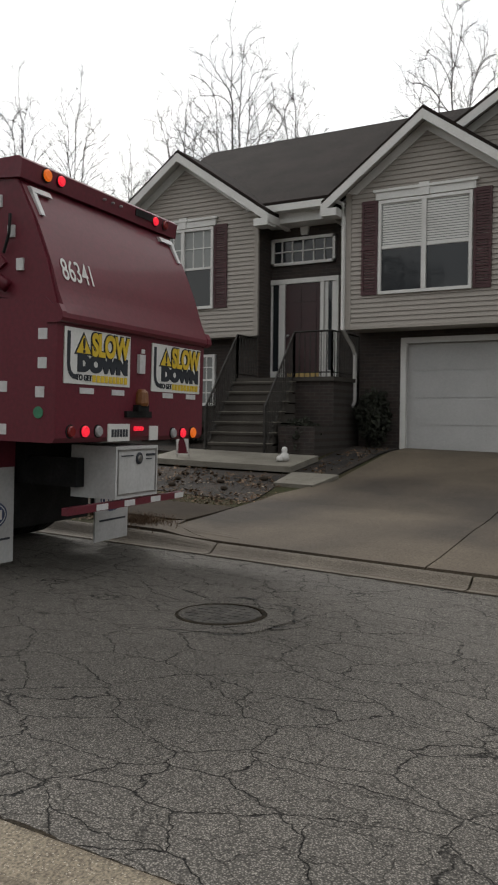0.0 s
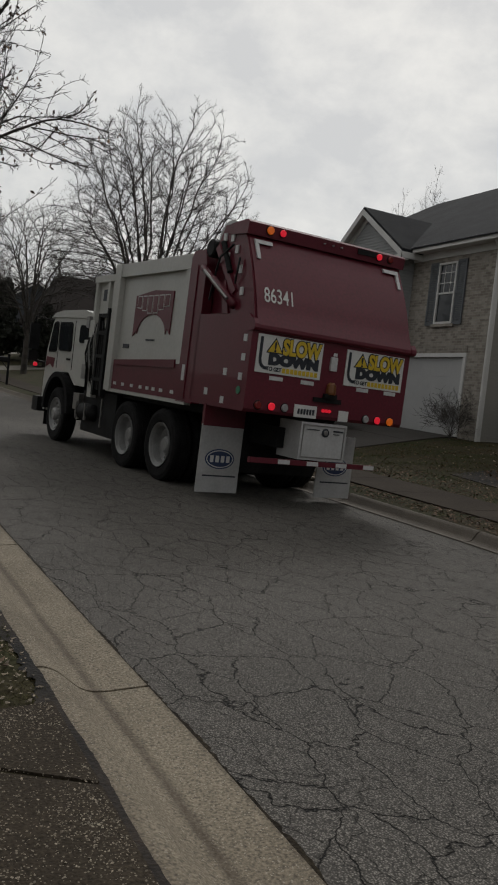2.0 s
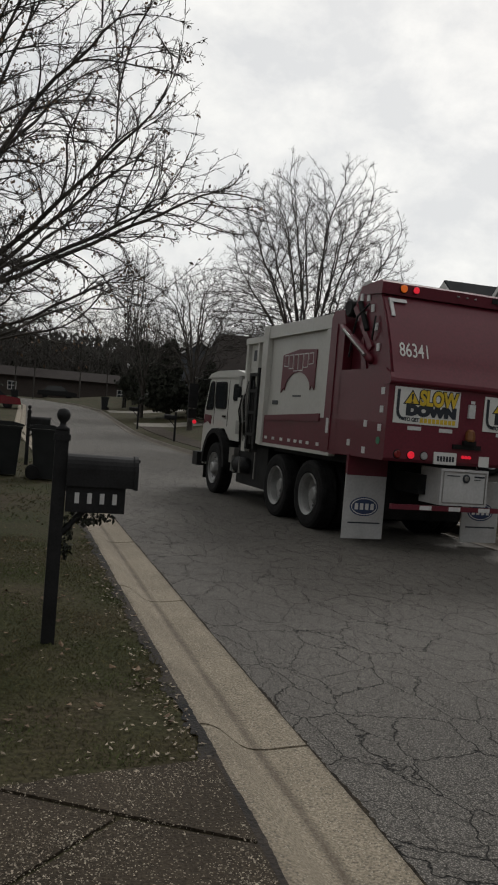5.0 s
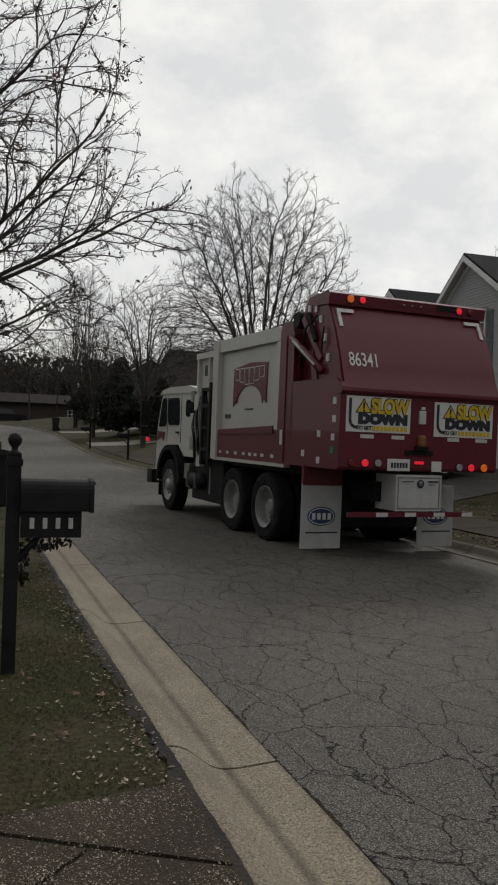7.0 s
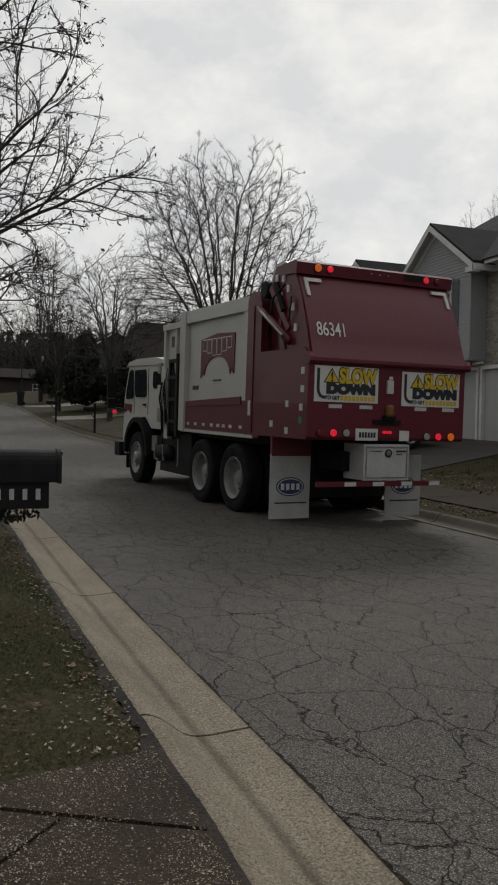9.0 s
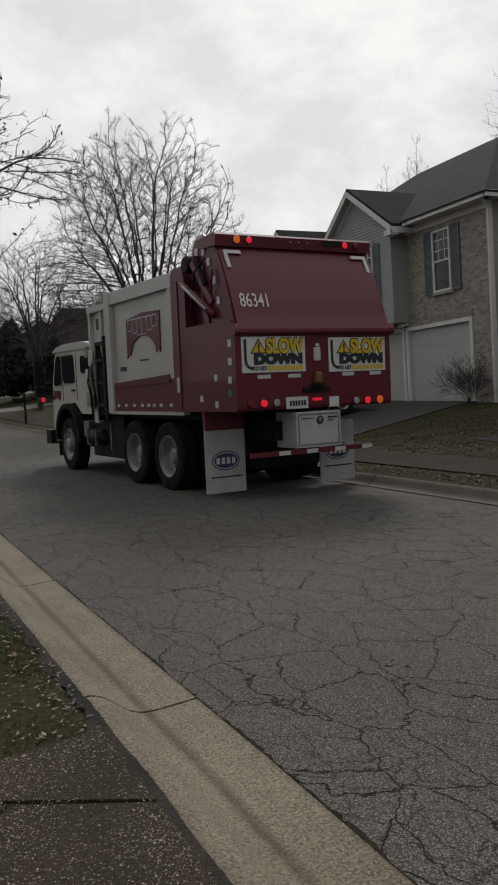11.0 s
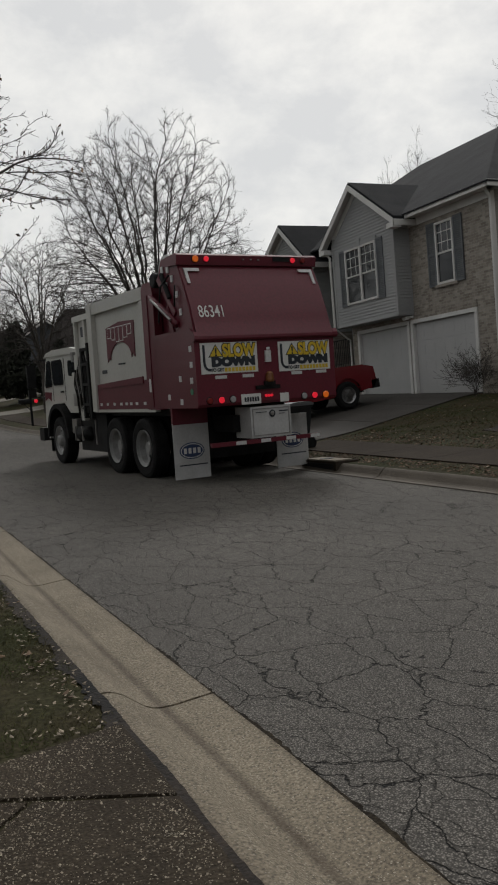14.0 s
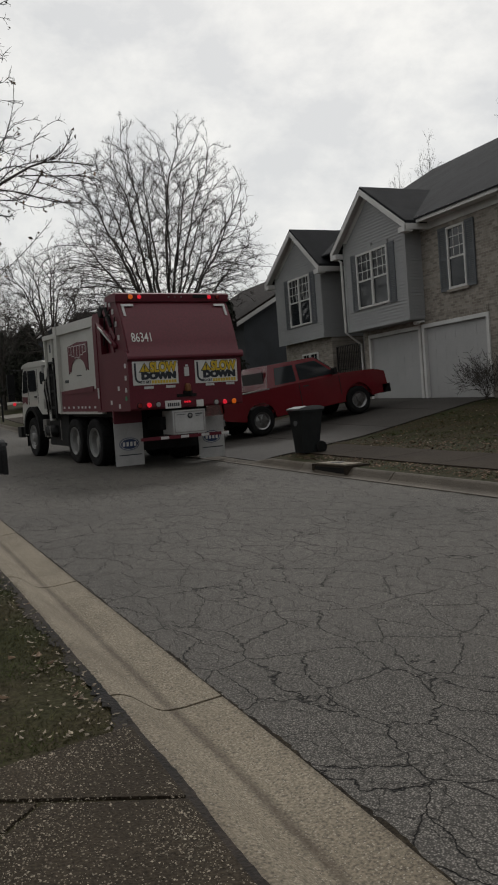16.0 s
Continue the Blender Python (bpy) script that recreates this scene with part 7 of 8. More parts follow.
def pickup():
    p = thing("pickup_truck", "bright red pickup truck parked nose-in on the driveway", "truck")
    L, W = 5.05, 1.95
    # lower sides with wheel arches
    rear, front, wr = 1.05, 4.05, 0.43

    def arch(c):
        return [(c - wr * math.cos(a), 0.42 + wr * math.sin(a)) for a in [math.pi * k / 10 for k in range(11)]]
    out = [(0.05, 0.55), (0.0, 0.62), (0.0, 1.14), (1.95, 1.16), (1.97, 1.16), (3.62, 1.16), (4.75, 1.10), (4.98, 1.02), (5.02, 0.62), (4.9, 0.45)] + arch(front)[::-1] + [(front - wr - 0.02, 0.40), (rear + wr + 0.02, 0.40)] + arch(rear)[::-1]
    for y0, y1 in ((0.0, 0.10), (W - 0.10, W)):
        bm = bmesh.new()
        prism(bm, out, y0, y1, "y")
        part("side_panel", bm, PICKUP_RED, p, bevel=0.03)
    block("bed_floor", CHASSIS, p, 0.05, 1.42, 0.1, W - 0.1, 0.6, 0.72)
    block("tailgate", PICKUP_RED, p, 0.0, 0.07, 0.1, W - 0.1, 0.60, 1.14, bevel=0.012)
    for y in (0.0, W - 0.1):
        block("bed_rail", STEEL, p, 0.0, 1.40, y - 0.01, y + 0.11, 1.145, 1.175, label="pale bed rail cap", bevel=0.008)
    bm = bmesh.new()
    prism(bm, [(3.5, 0.5), (4.92, 0.5), (4.98, 1.02), (4.7, 1.13), (3.55, 1.20)], 0.1, W - 0.1, "y")
    part("hood", bm, PICKUP_RED, p, bevel=0.03)
    bm = bmesh.new()
    prism(bm, [(1.42, 0.5), (3.6, 0.5), (3.6, 1.17), (1.42, 1.17)], 0.1, W - 0.1, "y")
    part("cab_floor", bm, PICKUP_RED, p)
    # greenhouse
    bm = bmesh.new()
    v = []
    for x, z, inset in ((1.36, 1.16, 0.02), (3.62, 1.16, 0.02), (2.92, 1.76, 0.15), (1.52, 1.77, 0.15)):
        v.append((bm.verts.new((x, inset, z)), bm.verts.new((x, W - inset, z))))
    for i in range(4):
        a, b = v[i], v[(i + 1) % 4]
        bm.faces.new((a[0], b[0], b[1], a[1]))
    bm.faces.new([q[0] for q in v])
    bm.faces.new([q[1] for q in v][::-1])
    gh = part("cab", bm, PICKUP_RED, p, bevel=0.04)
    for s in (0, 1):
        def yy(z):
            f = (z - 1.16) / 0.57
            y = 0.02 + 0.12 * f - 0.006
            return y if not s else W - y
        for pts in ([(1.60, 1.22), (2.24, 1.22), (2.24, 1.66), (1.70, 1.66)], [(2.34, 1.22), (3.44, 1.22), (2.94, 1.66), (2.34, 1.66)]):
            bm = bmesh.new()
            a = [bm.verts.new((x, yy(z), z)) for x, z in pts]
            b = [bm.verts.new((x, yy(z) + (0.02 if not s else -0.02), z)) for x, z in pts]
            bm.faces.new(a)
            bm.faces.new(b[::-1])
            for i in range(4):
                bm.faces.new((a[i], a[(i + 1) % 4], b[(i + 1) % 4], b[i]))
            part("side_window", bm, GLASS, gh)
        y = (-0.006, 0.004) if not s else (W - 0.004, W + 0.006)
        block("door_seam", CHASSIS, p, 2.28, 2.295, *y, 0.55, 1.15)
        block("door_seam", CHASSIS, p, 3.52, 3.535, *y, 0.60, 1.15)
        block("door_handle", CHASSIS, p, 2.40, 2.56, y[0] - 0.02, y[1] + 0.02, 1.03, 1.06)
        bm = bmesh.new()
        y = (-0.22, -0.02) if not s else (W + 0.02, W + 0.22)
        box(bm, 3.30, 3.38, *y, 1.20, 1.38)
        part("mirror", bm, BLACK, p, bevel=0.02)
        for c in (rear, front):
            bm = bmesh.new()
            at = Matrix.Translation((c, 0.12 if not s else W - 0.12, 0.38)) @ pose(0, 0, 0, 90 if not s else -90, 0, 0)
            lathe(bm, ((0.2, -0.1), (0.33, -0.11), (0.38, -0.07), (0.38, 0.07), (0.33, 0.11), (0.2, 0.1)), at, 26, (True, False))
            w = part("wheel", bm, RUBBER, p)
            bm = bmesh.new()
            lathe(bm, ((0.22, 0.09), (0.23, 0.112), (0.2, 0.10), (0.17, 0.06), (0.07, 0.07), (0.06, 0.11), (0.0, 0.11)), at, 20, (False, True))
            for k in range(6):
                box(bm, 0.07, 0.2, -0.022, 0.022, 0.06, 0.09, at @ pose(0, 0, 0, 0, 0, 60 * k))
            part("rim", bm, CHROME, w, "bright alloy rim")
    bm = bmesh.new()
    a = [bm.verts.new(q) for q in ((3.60, 0.1, 1.19), (3.60, W - 0.1, 1.19), (2.99, W - 0.2, 1.72), (2.99, 0.2, 1.72))]
    b = [bm.verts.new(q.co + Vector((0.02, 0, 0.02))) for q in a]
    bm.faces.new(a)
    bm.faces.new(b[::-1])
    for i in range(4):
        bm.faces.new((a[i], a[(i + 1) % 4], b[(i + 1) % 4], b[i]))
    part("windscreen", bm, GLASS, gh)
    block("rear_window", GLASS, gh, 1.40, 1.44, 0.3, W - 0.3, 1.25, 1.62)
    block("front_bumper", BLACK, p, 4.85, 5.10, 0.0, W, 0.42, 0.66, bevel=0.03)
    block("rear_bumper", CHROME, p, -0.12, 0.02, 0.05, W - 0.05, 0.45, 0.62, bevel=0.02)
    block("grille", BLACK, p, 4.97, 5.03, 0.4, W - 0.4, 0.68, 1.0)
    for y in (0.06, W - 0.36):
        block("headlight", LENS_WHITE, p, 4.95, 5.02, y, y + 0.3, 0.8, 0.99, bevel=0.02)
    for y in (0.0, W - 0.12):
        block("tail_light", LENS_RED, p, -0.01, 0.05, y, y + 0.12, 0.78, 1.1)
    block("frame_rail", CHASSIS, p, 0.2, 4.8, 0.4, W - 0.4, 0.35, 0.55)
    return p


pk = pickup()
_za, _zb = lift(9.15, 20.6) + 0.03, lift(12.15, 20.6) + 0.03
_sl = (_zb - _za) / 3.0
pk.matrix_world = pose(8.10, 19.75, _za - 1.05 * _sl, 0, -math.degrees(math.atan(_sl)), 0)

# ---- houses farther off ----
NAVY_SIDING = mat("dark_slate_siding", (0.06, 0.066, 0.075), 0.7, vary=0.12, scale=1.5, fine=20, bump=0.1)
RANCH_BRICK = brick_material("far_brick", (0.05, 0.035, 0.028), (0.036, 0.026, 0.022), (0.06, 0.055, 0.05), along=0)
plain_house("house", "dark slate-blue sided house beyond the driveway", 14.6, 24.0, 33.0, 43.0, 0.8, 5.4, 8.0, NAVY_SIDING, SHINGLE_DARK, [("x", 34.5, 36.2, 3.9, 5.2), ("x", 39.0, 40.6, 3.9, 5.2)])
plain_house("house", "dark gabled house up the street behind bare trees", 11.5, 22.0, 53.0, 62.0, 1.4, 5.8, 8.8, BRICK_DARK, SHINGLE_DARK, [("y", 13.4, 14.8, 3.2, 4.6)], along="x", hip=1.7)
plain_house("house", "low dark brick ranch house facing the end of the street", -6.0, 16.0, 100.0, 109.0, 4.0, 7.0, 8.2, RANCH_BRICK, SHINGLE_DARK, [("y", -2.6, -1.6, 5.3, 6.3), ("y", 10.0, 11.0, 5.3, 6.3)], along="x")
plain_house("house", "white-trimmed house set back up the street", 11.0, 19.0, 76.0, 86.0, 3.2, 7.6, 10.4, NAVY_SIDING, SHINGLE_DARK, [("x", 78.0, 79.6, 4.6, 5.9), ("x", 81.0, 82.6, 4.6, 5.9)])


# two plain houses out of view, added to cut low skylight from the left
plain_house("house", "plain unseen beige house added to block low skylight", -25.0, -12.5, -12.0, 3.5, -0.4, 5.8, 8.8, SIDING_SIDE, SHINGLE_DARK, [])
plain_house("house", "plain unseen grey house added to block low skylight", -25.0, -12.0, 16.0, 28.0, 0.2, 6.4, 9.4, SIDING_GREY, SHINGLE_GREY, [])


def parked_car(label, at, paint=BLACK):
    c = thing("parked_car", label, "car", at=at)
    bm = bmesh.new()
    prism(bm, [(0, 0.3), (0, 0.75), (0.9, 0.85), (3.3, 0.85), (4.3, 0.72), (4.4, 0.3)], 0, 1.75, "y")
    part("body", bm, paint, c, bevel=0.05)
    bm = bmesh.new()
    prism(bm, [(0.6, 0.82), (1.2, 1.38), (2.6, 1.40), (3.4, 0.84)], 0.12, 1.63, "y")
    part("cabin", bm, GLASS, c, bevel=0.04)
    for x in (0.85, 3.5):
        for y in (0.1, 1.65):
            bm = bmesh.new()
            lathe(bm, ((0.12, -0.09), (0.31, -0.1), (0.32, 0), (0.31, 0.1), (0.12, 0.09)), Matrix.Translation((x, y, 0.32)) @ pose(0, 0, 0, 90, 0, 0), 18)
            part("wheel", bm, RUBBER, c)
    return c


parked_car("dark car parked before the ranch house", Matrix.Translation((0.8, 96.0, lift(2.0, 96.0))))
parked_car("red car parked across a driveway up the street", Matrix.Translation((-4.9, 58.0, lift(-2.5, 58.0))), PICKUP_RED)

# street lamp far up the road
lamp_post = thing("street_lamp", "slim dark lamp post with a pale globe", "street lamp", at=on_ground(8.0, 72.0))
bm = bmesh.new()
tube(bm, [(0, 0, -0.2), (0, 0, 3.4)], [0.07, 0.045], 8)
part("pole", bm, BLACK, lamp_post)
bm = bmesh.new()
lathe(bm, ((0.06, 3.38), (0.16, 3.48), (0.19, 3.62), (0.14, 3.78), (0.0, 3.84)), None, 14)
part("globe", bm, WHITE_TRIM, lamp_post, "pale globe", smooth=True)

# ---- trees ----


class Wood:
    """Collects tapered branch tubes as plain arrays."""

    def __init__(self):
        self.co, self.faces = [], []

    def limb(self, pts, radii, sides):
        first = len(self.co)
        for i, p in enumerate(pts):
            d = pts[min(i + 1, len(pts) - 1)] - pts[max(i - 1, 0)]
            d = d.normalized() if d.length > 1e-6 else Vector((0, 0, 1))
            u = d.cross(Vector((0.31, 0.17, 0.93)))
            u = u.normalized() if u.length > 1e-3 else Vector((1, 0, 0))
            w = d.cross(u)
            for k in range(sides):
                a = 2 * math.pi * k / sides
                self.co.append(tuple(p + radii[i] * (math.cos(a) * u + math.sin(a) * w)))
        for i in range(len(pts) - 1):
            for k in range(sides):
                a, b = first + i * sides + k, first + i * sides + (k + 1) % sides
                self.faces.append((a, b, b + sides, a + sides))

    def mesh(self, name, material):
        me = bpy.data.meshes.new(name)
        me.from_pydata(self.co, [], self.faces)
        me.materials.append(material)
        for p in me.polygons:
            p.use_smooth = True
        return me


def grow(seed, height, trunk_r, first, stems, lean, spread, levels, ratio, kids, up=0.25, wiggle=0.16, droop=0.0, thin=0.0035, round_=0.2):
    """A bare tree about its foot. first: the height of the fork; stems: main limbs from it; lean: their slope from upright, in degrees."""
    r = random.Random(seed)
    wood, twigs, tips = Wood(), Wood(), []

    def branch(p, d, length, rad, level):
        n = 6 if level == 0 else 5 if level == 1 else 4 if level == 2 else 3
        pts, radii = [p], [rad]
        end = max(rad * (0.30 if level == 0 else 0.35), thin * 0.8)
        for i in range(n):
            d = (d + Vector((r.gauss(0, wiggle), r.gauss(0, wiggle), r.gauss(0, wiggle) + up * 0.16 - droop * level * 0.05))).normalized()
            pts.append(pts[-1] + d * (length / n))
            radii.append(rad + (end - rad) * (i + 1) / n)
        (wood if level < 2 else twigs).limb(pts, radii, 7 if level == 0 else 5 if level == 1 else 4 if level == 2 else 3)
        if level >= levels:
            tips.append((pts[-1], d))
            return
        k = kids[min(level, len(kids) - 1)]
        for j in range(k):
            f = min(0.20 + 0.80 * (j + r.random() * 0.9) / k, 0.999)
            i = int(f * n)
            q = pts[i].lerp(pts[i + 1], f * n - i)
            along = (pts[i + 1] - pts[i]).normalized()
            side = along.cross(Vector((r.gauss(0, 1), r.gauss(0, 1), r.gauss(0, 1)))).normalized()
            ang = radians(r.uniform(26, 60))
            nd = (along * math.cos(ang) + side * math.sin(ang) + Vector((0, 0, up * 0.4))).normalized()
            # side shoots are longest in the middle of a limb, so that the crown rounds off
            hump = 0.55 + 0.75 * math.sin(math.pi * min(1.0, f * 0.9))
            branch(q, nd, length * ratio * r.uniform(0.7, 1.1) * hump, max((radii[i] + radii[i + 1]) / 2 * r.uniform(0.38, 0.55), thin), level + 1)

    top = Vector((r.uniform(-0.1, 0.1), r.uniform(-0.1, 0.1), first))
    wood.limb([Vector((0, 0, -0.3)), Vector((0, 0, 0.12)), Vector((0.02, 0.01, first * 0.5)), top], [trunk_r * 1.5, trunk_r * 1.12, trunk_r, trunk_r * 0.9], 9)
    for k in range(stems):
        a = 2 * math.pi * (k + r.uniform(-0.25, 0.25)) / stems
        share = 0.12 if k == 0 else r.uniform(0.5, 1.15)
        t = radians(lean * share)
        d = Vector((math.sin(t) * math.cos(a), math.sin(t) * math.sin(a), math.cos(t)))
        branch(top - Vector((0, 0, r.uniform(0, first * 0.3))), d, (height - first) * spread * (1.12 - round_ * share) * r.uniform(0.92, 1.06), trunk_r * (0.62 if stems < 4 else 0.46 if stems < 12 else 0.30), 0)
    return wood, twigs, tips


def crown_points(seed, count, middle, out, up, down, hollow=0.0, lobes=0.16):
    """Points spread through a rounded, slightly lobed crown about the middle (x, y, z)."""
    r = random.Random(seed)
    pts = []
    while len(pts) < count:
        d = Vector((r.uniform(-1, 1), r.uniform(-1, 1), r.uniform(-1, 1)))
        if not 0.05 < d.length < 1.0:
            continue
        n = d.normalized()
        edge = 1 - lobes + 2 * lobes * noise.noise(n * 2.1 + Vector((seed, 0, 0)))
        if d.length > edge or d.length < hollow * r.random():
            continue
        pts.append((middle[0] + d.x * out, middle[1] + d.y * out, middle[2] + d.z * (up if d.z > 0 else down)))
    return np.array(pts)


def stem(r, start, end, bow, n, jitter):
    """A curved line from start to end that leaves it steeply and bends outwards."""
    a, c = Vector(start), Vector(end)
    b = a.lerp(c, 0.45) + Vector((-(c.x - a.x) * bow, -(c.y - a.y) * bow, (c - a).length * bow * 0.6))
    out = []
    for i in range(n + 1):
        t = i / n
        p = a * (1 - t) ** 2 + b * 2 * t * (1 - t) + c * t * t
        out.append(p + Vector((r.gauss(0, jitter), r.gauss(0, jitter), r.gauss(0, jitter * 0.6))) * (0 if i == 0 else 1))
    return out


def fill_crown(seed, trunk, stems, points, step, reach, kill, lift_, thin, thick, spur, spurs, power=2.25, rise=0.0):
    """A bare tree whose branches grow from its trunk and stems towards the points of its crown. trunk: points up to the fork;
    stems: lines that start at the fork; thin: radius of the last shoots; thick: radius at the foot; spur: length of short side shoots."""
    r = random.Random(seed)
    pos, par = [], []
    for i, p in enumerate(trunk):
        pos.append(tuple(p))
        par.append(i - 1)
    for line in stems:
        root = min(range(len(trunk)), key=lambda i: (Vector(trunk[i]) - line[0]).length)
        last = root
        for p in line[1:]:
            pos.append(tuple(p))
            par.append(last)
            last = len(pos) - 1
    kids = collections.Counter(par)
    hub = Vector(trunk[-1]) + Vector((0, 0, rise))
    grown = np.array(pos)
    free = np.array(points)
    gap = np.linalg.norm(free[:, None, :] - grown[None, len(trunk):, :], axis=2)
    near_i = gap.argmin(axis=1) + len(trunk)
    near_d = gap.min(axis=1)
    for _ in range(120):
        live = near_d < reach
        if not live.any():
            break
        pull = collections.defaultdict(lambda: Vector((0, 0, 0)))
        for i in np.nonzero(live)[0]:
            k = int(near_i[i])
            pull[k] += (Vector(free[i]) - Vector(pos[k])).normalized()
        first = len(pos)
        for k, d in pull.items():
            if kids[k] >= 3 or d.length < 1e-4:
                continue
            old = (Vector(pos[k]) - Vector(pos[par[k]])).normalized() if par[k] >= 0 else Vector((0, 0, 1))
            away = (Vector(pos[k]) - hub).normalized()
            d = (d.normalized() * 0.7 + old * 0.7 + away * 0.6 + Vector((r.gauss(0, 0.09), r.gauss(0, 0.09), lift_ + r.gauss(0, 0.09)))).normalized()
            if kids[k] and d.dot(old) > 0.97:
                d = (d + old.cross(Vector((r.gauss(0, 1), r.gauss(0, 1), r.gauss(0, 1)))).normalized() * 0.7).normalized()
            pos.append(tuple(Vector(pos[k]) + d * step))
            par.append(k)
            kids[k] += 1
        if len(pos) == first:
            break
        fresh = np.array(pos[first:])
        gap = np.linalg.norm(free[:, None, :] - fresh[None, :, :], axis=2)
        best = gap.min(axis=1)
        better = best < near_d
        near_i = np.where(better, gap.argmin(axis=1) + first, near_i)
        near_d = np.where(better, best, near_d)
        keep = near_d > kill
        free, near_i, near_d = free[keep], near_i[keep], near_d[keep]
        if not len(free):
            break
    # girth: each branch carries the shoots above it
    n = len(pos)
    area = [0.0] * n
    children = [[] for _ in range(n)]
    for i in range(n - 1, -1, -1):
        if not children[i]:
            area[i] = thin ** power
        if par[i] >= 0:
            area[par[i]] += area[i]
            children[par[i]].append(i)
    rad = [v ** (1 / power) for v in area]
    gain = math.log(thick / thin) / math.log(max(rad[0] / thin, 1.01))
    rad = [thin * (v / thin) ** gain for v in rad]
    wood, twigs, tips = Wood(), Wood(), []
    starts = [(0, None)]
    while starts:
        i, frm = starts.pop()
        line, girth = ([] if frm is None else [Vector(pos[frm])]), ([] if frm is None else [min(rad[frm], rad[i] * 1.15)])
        while True:
            line.append(Vector(pos[i]))
            girth.append(rad[i])
            if not children[i]:
                break
            main = max(children[i], key=lambda k: rad[k])
            starts += [(k, i) for k in children[i] if k != main]
            i = main
        smooth = [line[0]] + [(line[k - 1] + line[k] * 2 + line[k + 1]) / 4 for k in range(1, len(line) - 1)] + [line[-1]]
        girth[-1] = thin * 0.6
        if len(line) > 1:
            g = girth[0]
            (wood if g > thin * 5 else twigs).limb(smooth, girth, 8 if g > 0.08 else 6 if g > 0.03 else 4 if g > thin * 2 else 3)
        tips.append((smooth[-1], (smooth[-1] - smooth[0]).normalized()))
    # short side shoots on the thin wood
    for i in range(len(trunk), n):
        if rad[i] > thin * 4.5 or par[i] < 0:
            continue
        along = (Vector(pos[i]) - Vector(pos[par[i]])).normalized()
        for _ in range(spurs if children[i] else spurs + 1):
            side = along.cross(Vector((r.gauss(0, 1), r.gauss(0, 1), r.gauss(0, 1)))).normalized()
            a = radians(r.uniform(22, 68))
            d = (along * math.cos(a) + side * math.sin(a) + Vector((0, 0, 0.12))).normalized()
            q = Vector(pos[par[i]]).lerp(Vector(pos[i]), r.random())
            length = spur * r.uniform(0.35, 1.0)
            mid = q + d * length * 0.5
            end = mid + (d + Vector((r.gauss(0, 0.25), r.gauss(0, 0.25), 0.15 + r.gauss(0, 0.2)))).normalized() * length * 0.5
            twigs.limb([q, mid, end], [thin * 0.85, thin * 0.7, thin * 0.5], 3)
            tips.append((end, d))
    return wood, twigs, tips


def vase_tree(seed, height, trunk_r, fork, stems, wide, points, step, thin, low=0.42, spur=0.5, spurs=1, open_=0.70, kill=0.27, bow=0.20):
    """A bare tree of many stems that part low down and fill a rounded crown."""
    r = random.Random(seed)
    trunk = [Vector((0, 0, -0.3)), Vector((0, 0, 0.15)), Vector((0.02, 0.01, fork * 0.5)), Vector((0.04, 0, fork))]
    middle = fork + (height - fork) * low
    lines = []
    for k in range(stems):
        f = math.sqrt((k + 0.4) / stems)
        a = 2.4 * k + r.uniform(-0.3, 0.3)
        end = (wide * open_ * f * math.cos(a), wide * open_ * f * math.sin(a), middle + (height - middle) * (0.62 - 0.62 * f ** 2) * r.uniform(0.85, 1.1))
        start = trunk[3] if k % 3 else trunk[2].lerp(trunk[3], 0.75)
        lines.append(stem(r, start, end, bow, max(5, int((Vector(end) - start).length / (step * 1.6))), 0.05))
    pts = crown_points(seed + 5, points, (0, 0, middle), wide, height - middle, (middle - fork) * 0.85)
    return fill_crown(seed, trunk, lines, pts, step, 1.5, kill, 0.03, thin, trunk_r, spur, spurs, rise=(height - fork) * 0.16)


def tree(label, at, wood, twigs, tips=(), leaves=0, seed=0, bark=None, group=""):
    t = thing("tree", label, "tree", group, at=at)
    for name, w, m in (("trunk", wood, bark or BARK), ("crown", twigs, TWIG)):
        ob = new(name, w.mesh(name, m))
        ob.parent = t
        if name == "crown":
            tagged(ob, kind="stuff")
    if leaves:
        r = random.Random(seed)
        co, faces = [], []
        for p, d in r.sample(list(tips), min(leaves, len(tips))):
            for _ in range(r.choice((1, 1, 2, 3))):
                q = Euler((r.uniform(0, 6.3), r.uniform(0, 6.3), r.uniform(0, 6.3))).to_matrix()
                s = r.uniform(0.018, 0.04)
                c = p + Vector((r.gauss(0, 0.03), r.gauss(0, 0.03), r.gauss(0, 0.03) - 0.02))
                k = len(co)
                co += [tuple(c + q @ Vector(v)) for v in ((-s, 0, 0), (0, -s * 0.55, s * 0.25), (s, 0, 0), (0, s * 0.55, s * 0.25))]
                faces += [(k, k + 1, k + 2), (k, k + 2, k + 3)]
        me = bpy.data.meshes.new("dead_leaf")
        me.from_pydata(co, [], faces)
        me.materials.append(LEAF)
        ob = new("dead_leaf", me)
        ob.parent = t
        tagged(ob, "few brown leaves still clinging", kind="stuff")
    return t


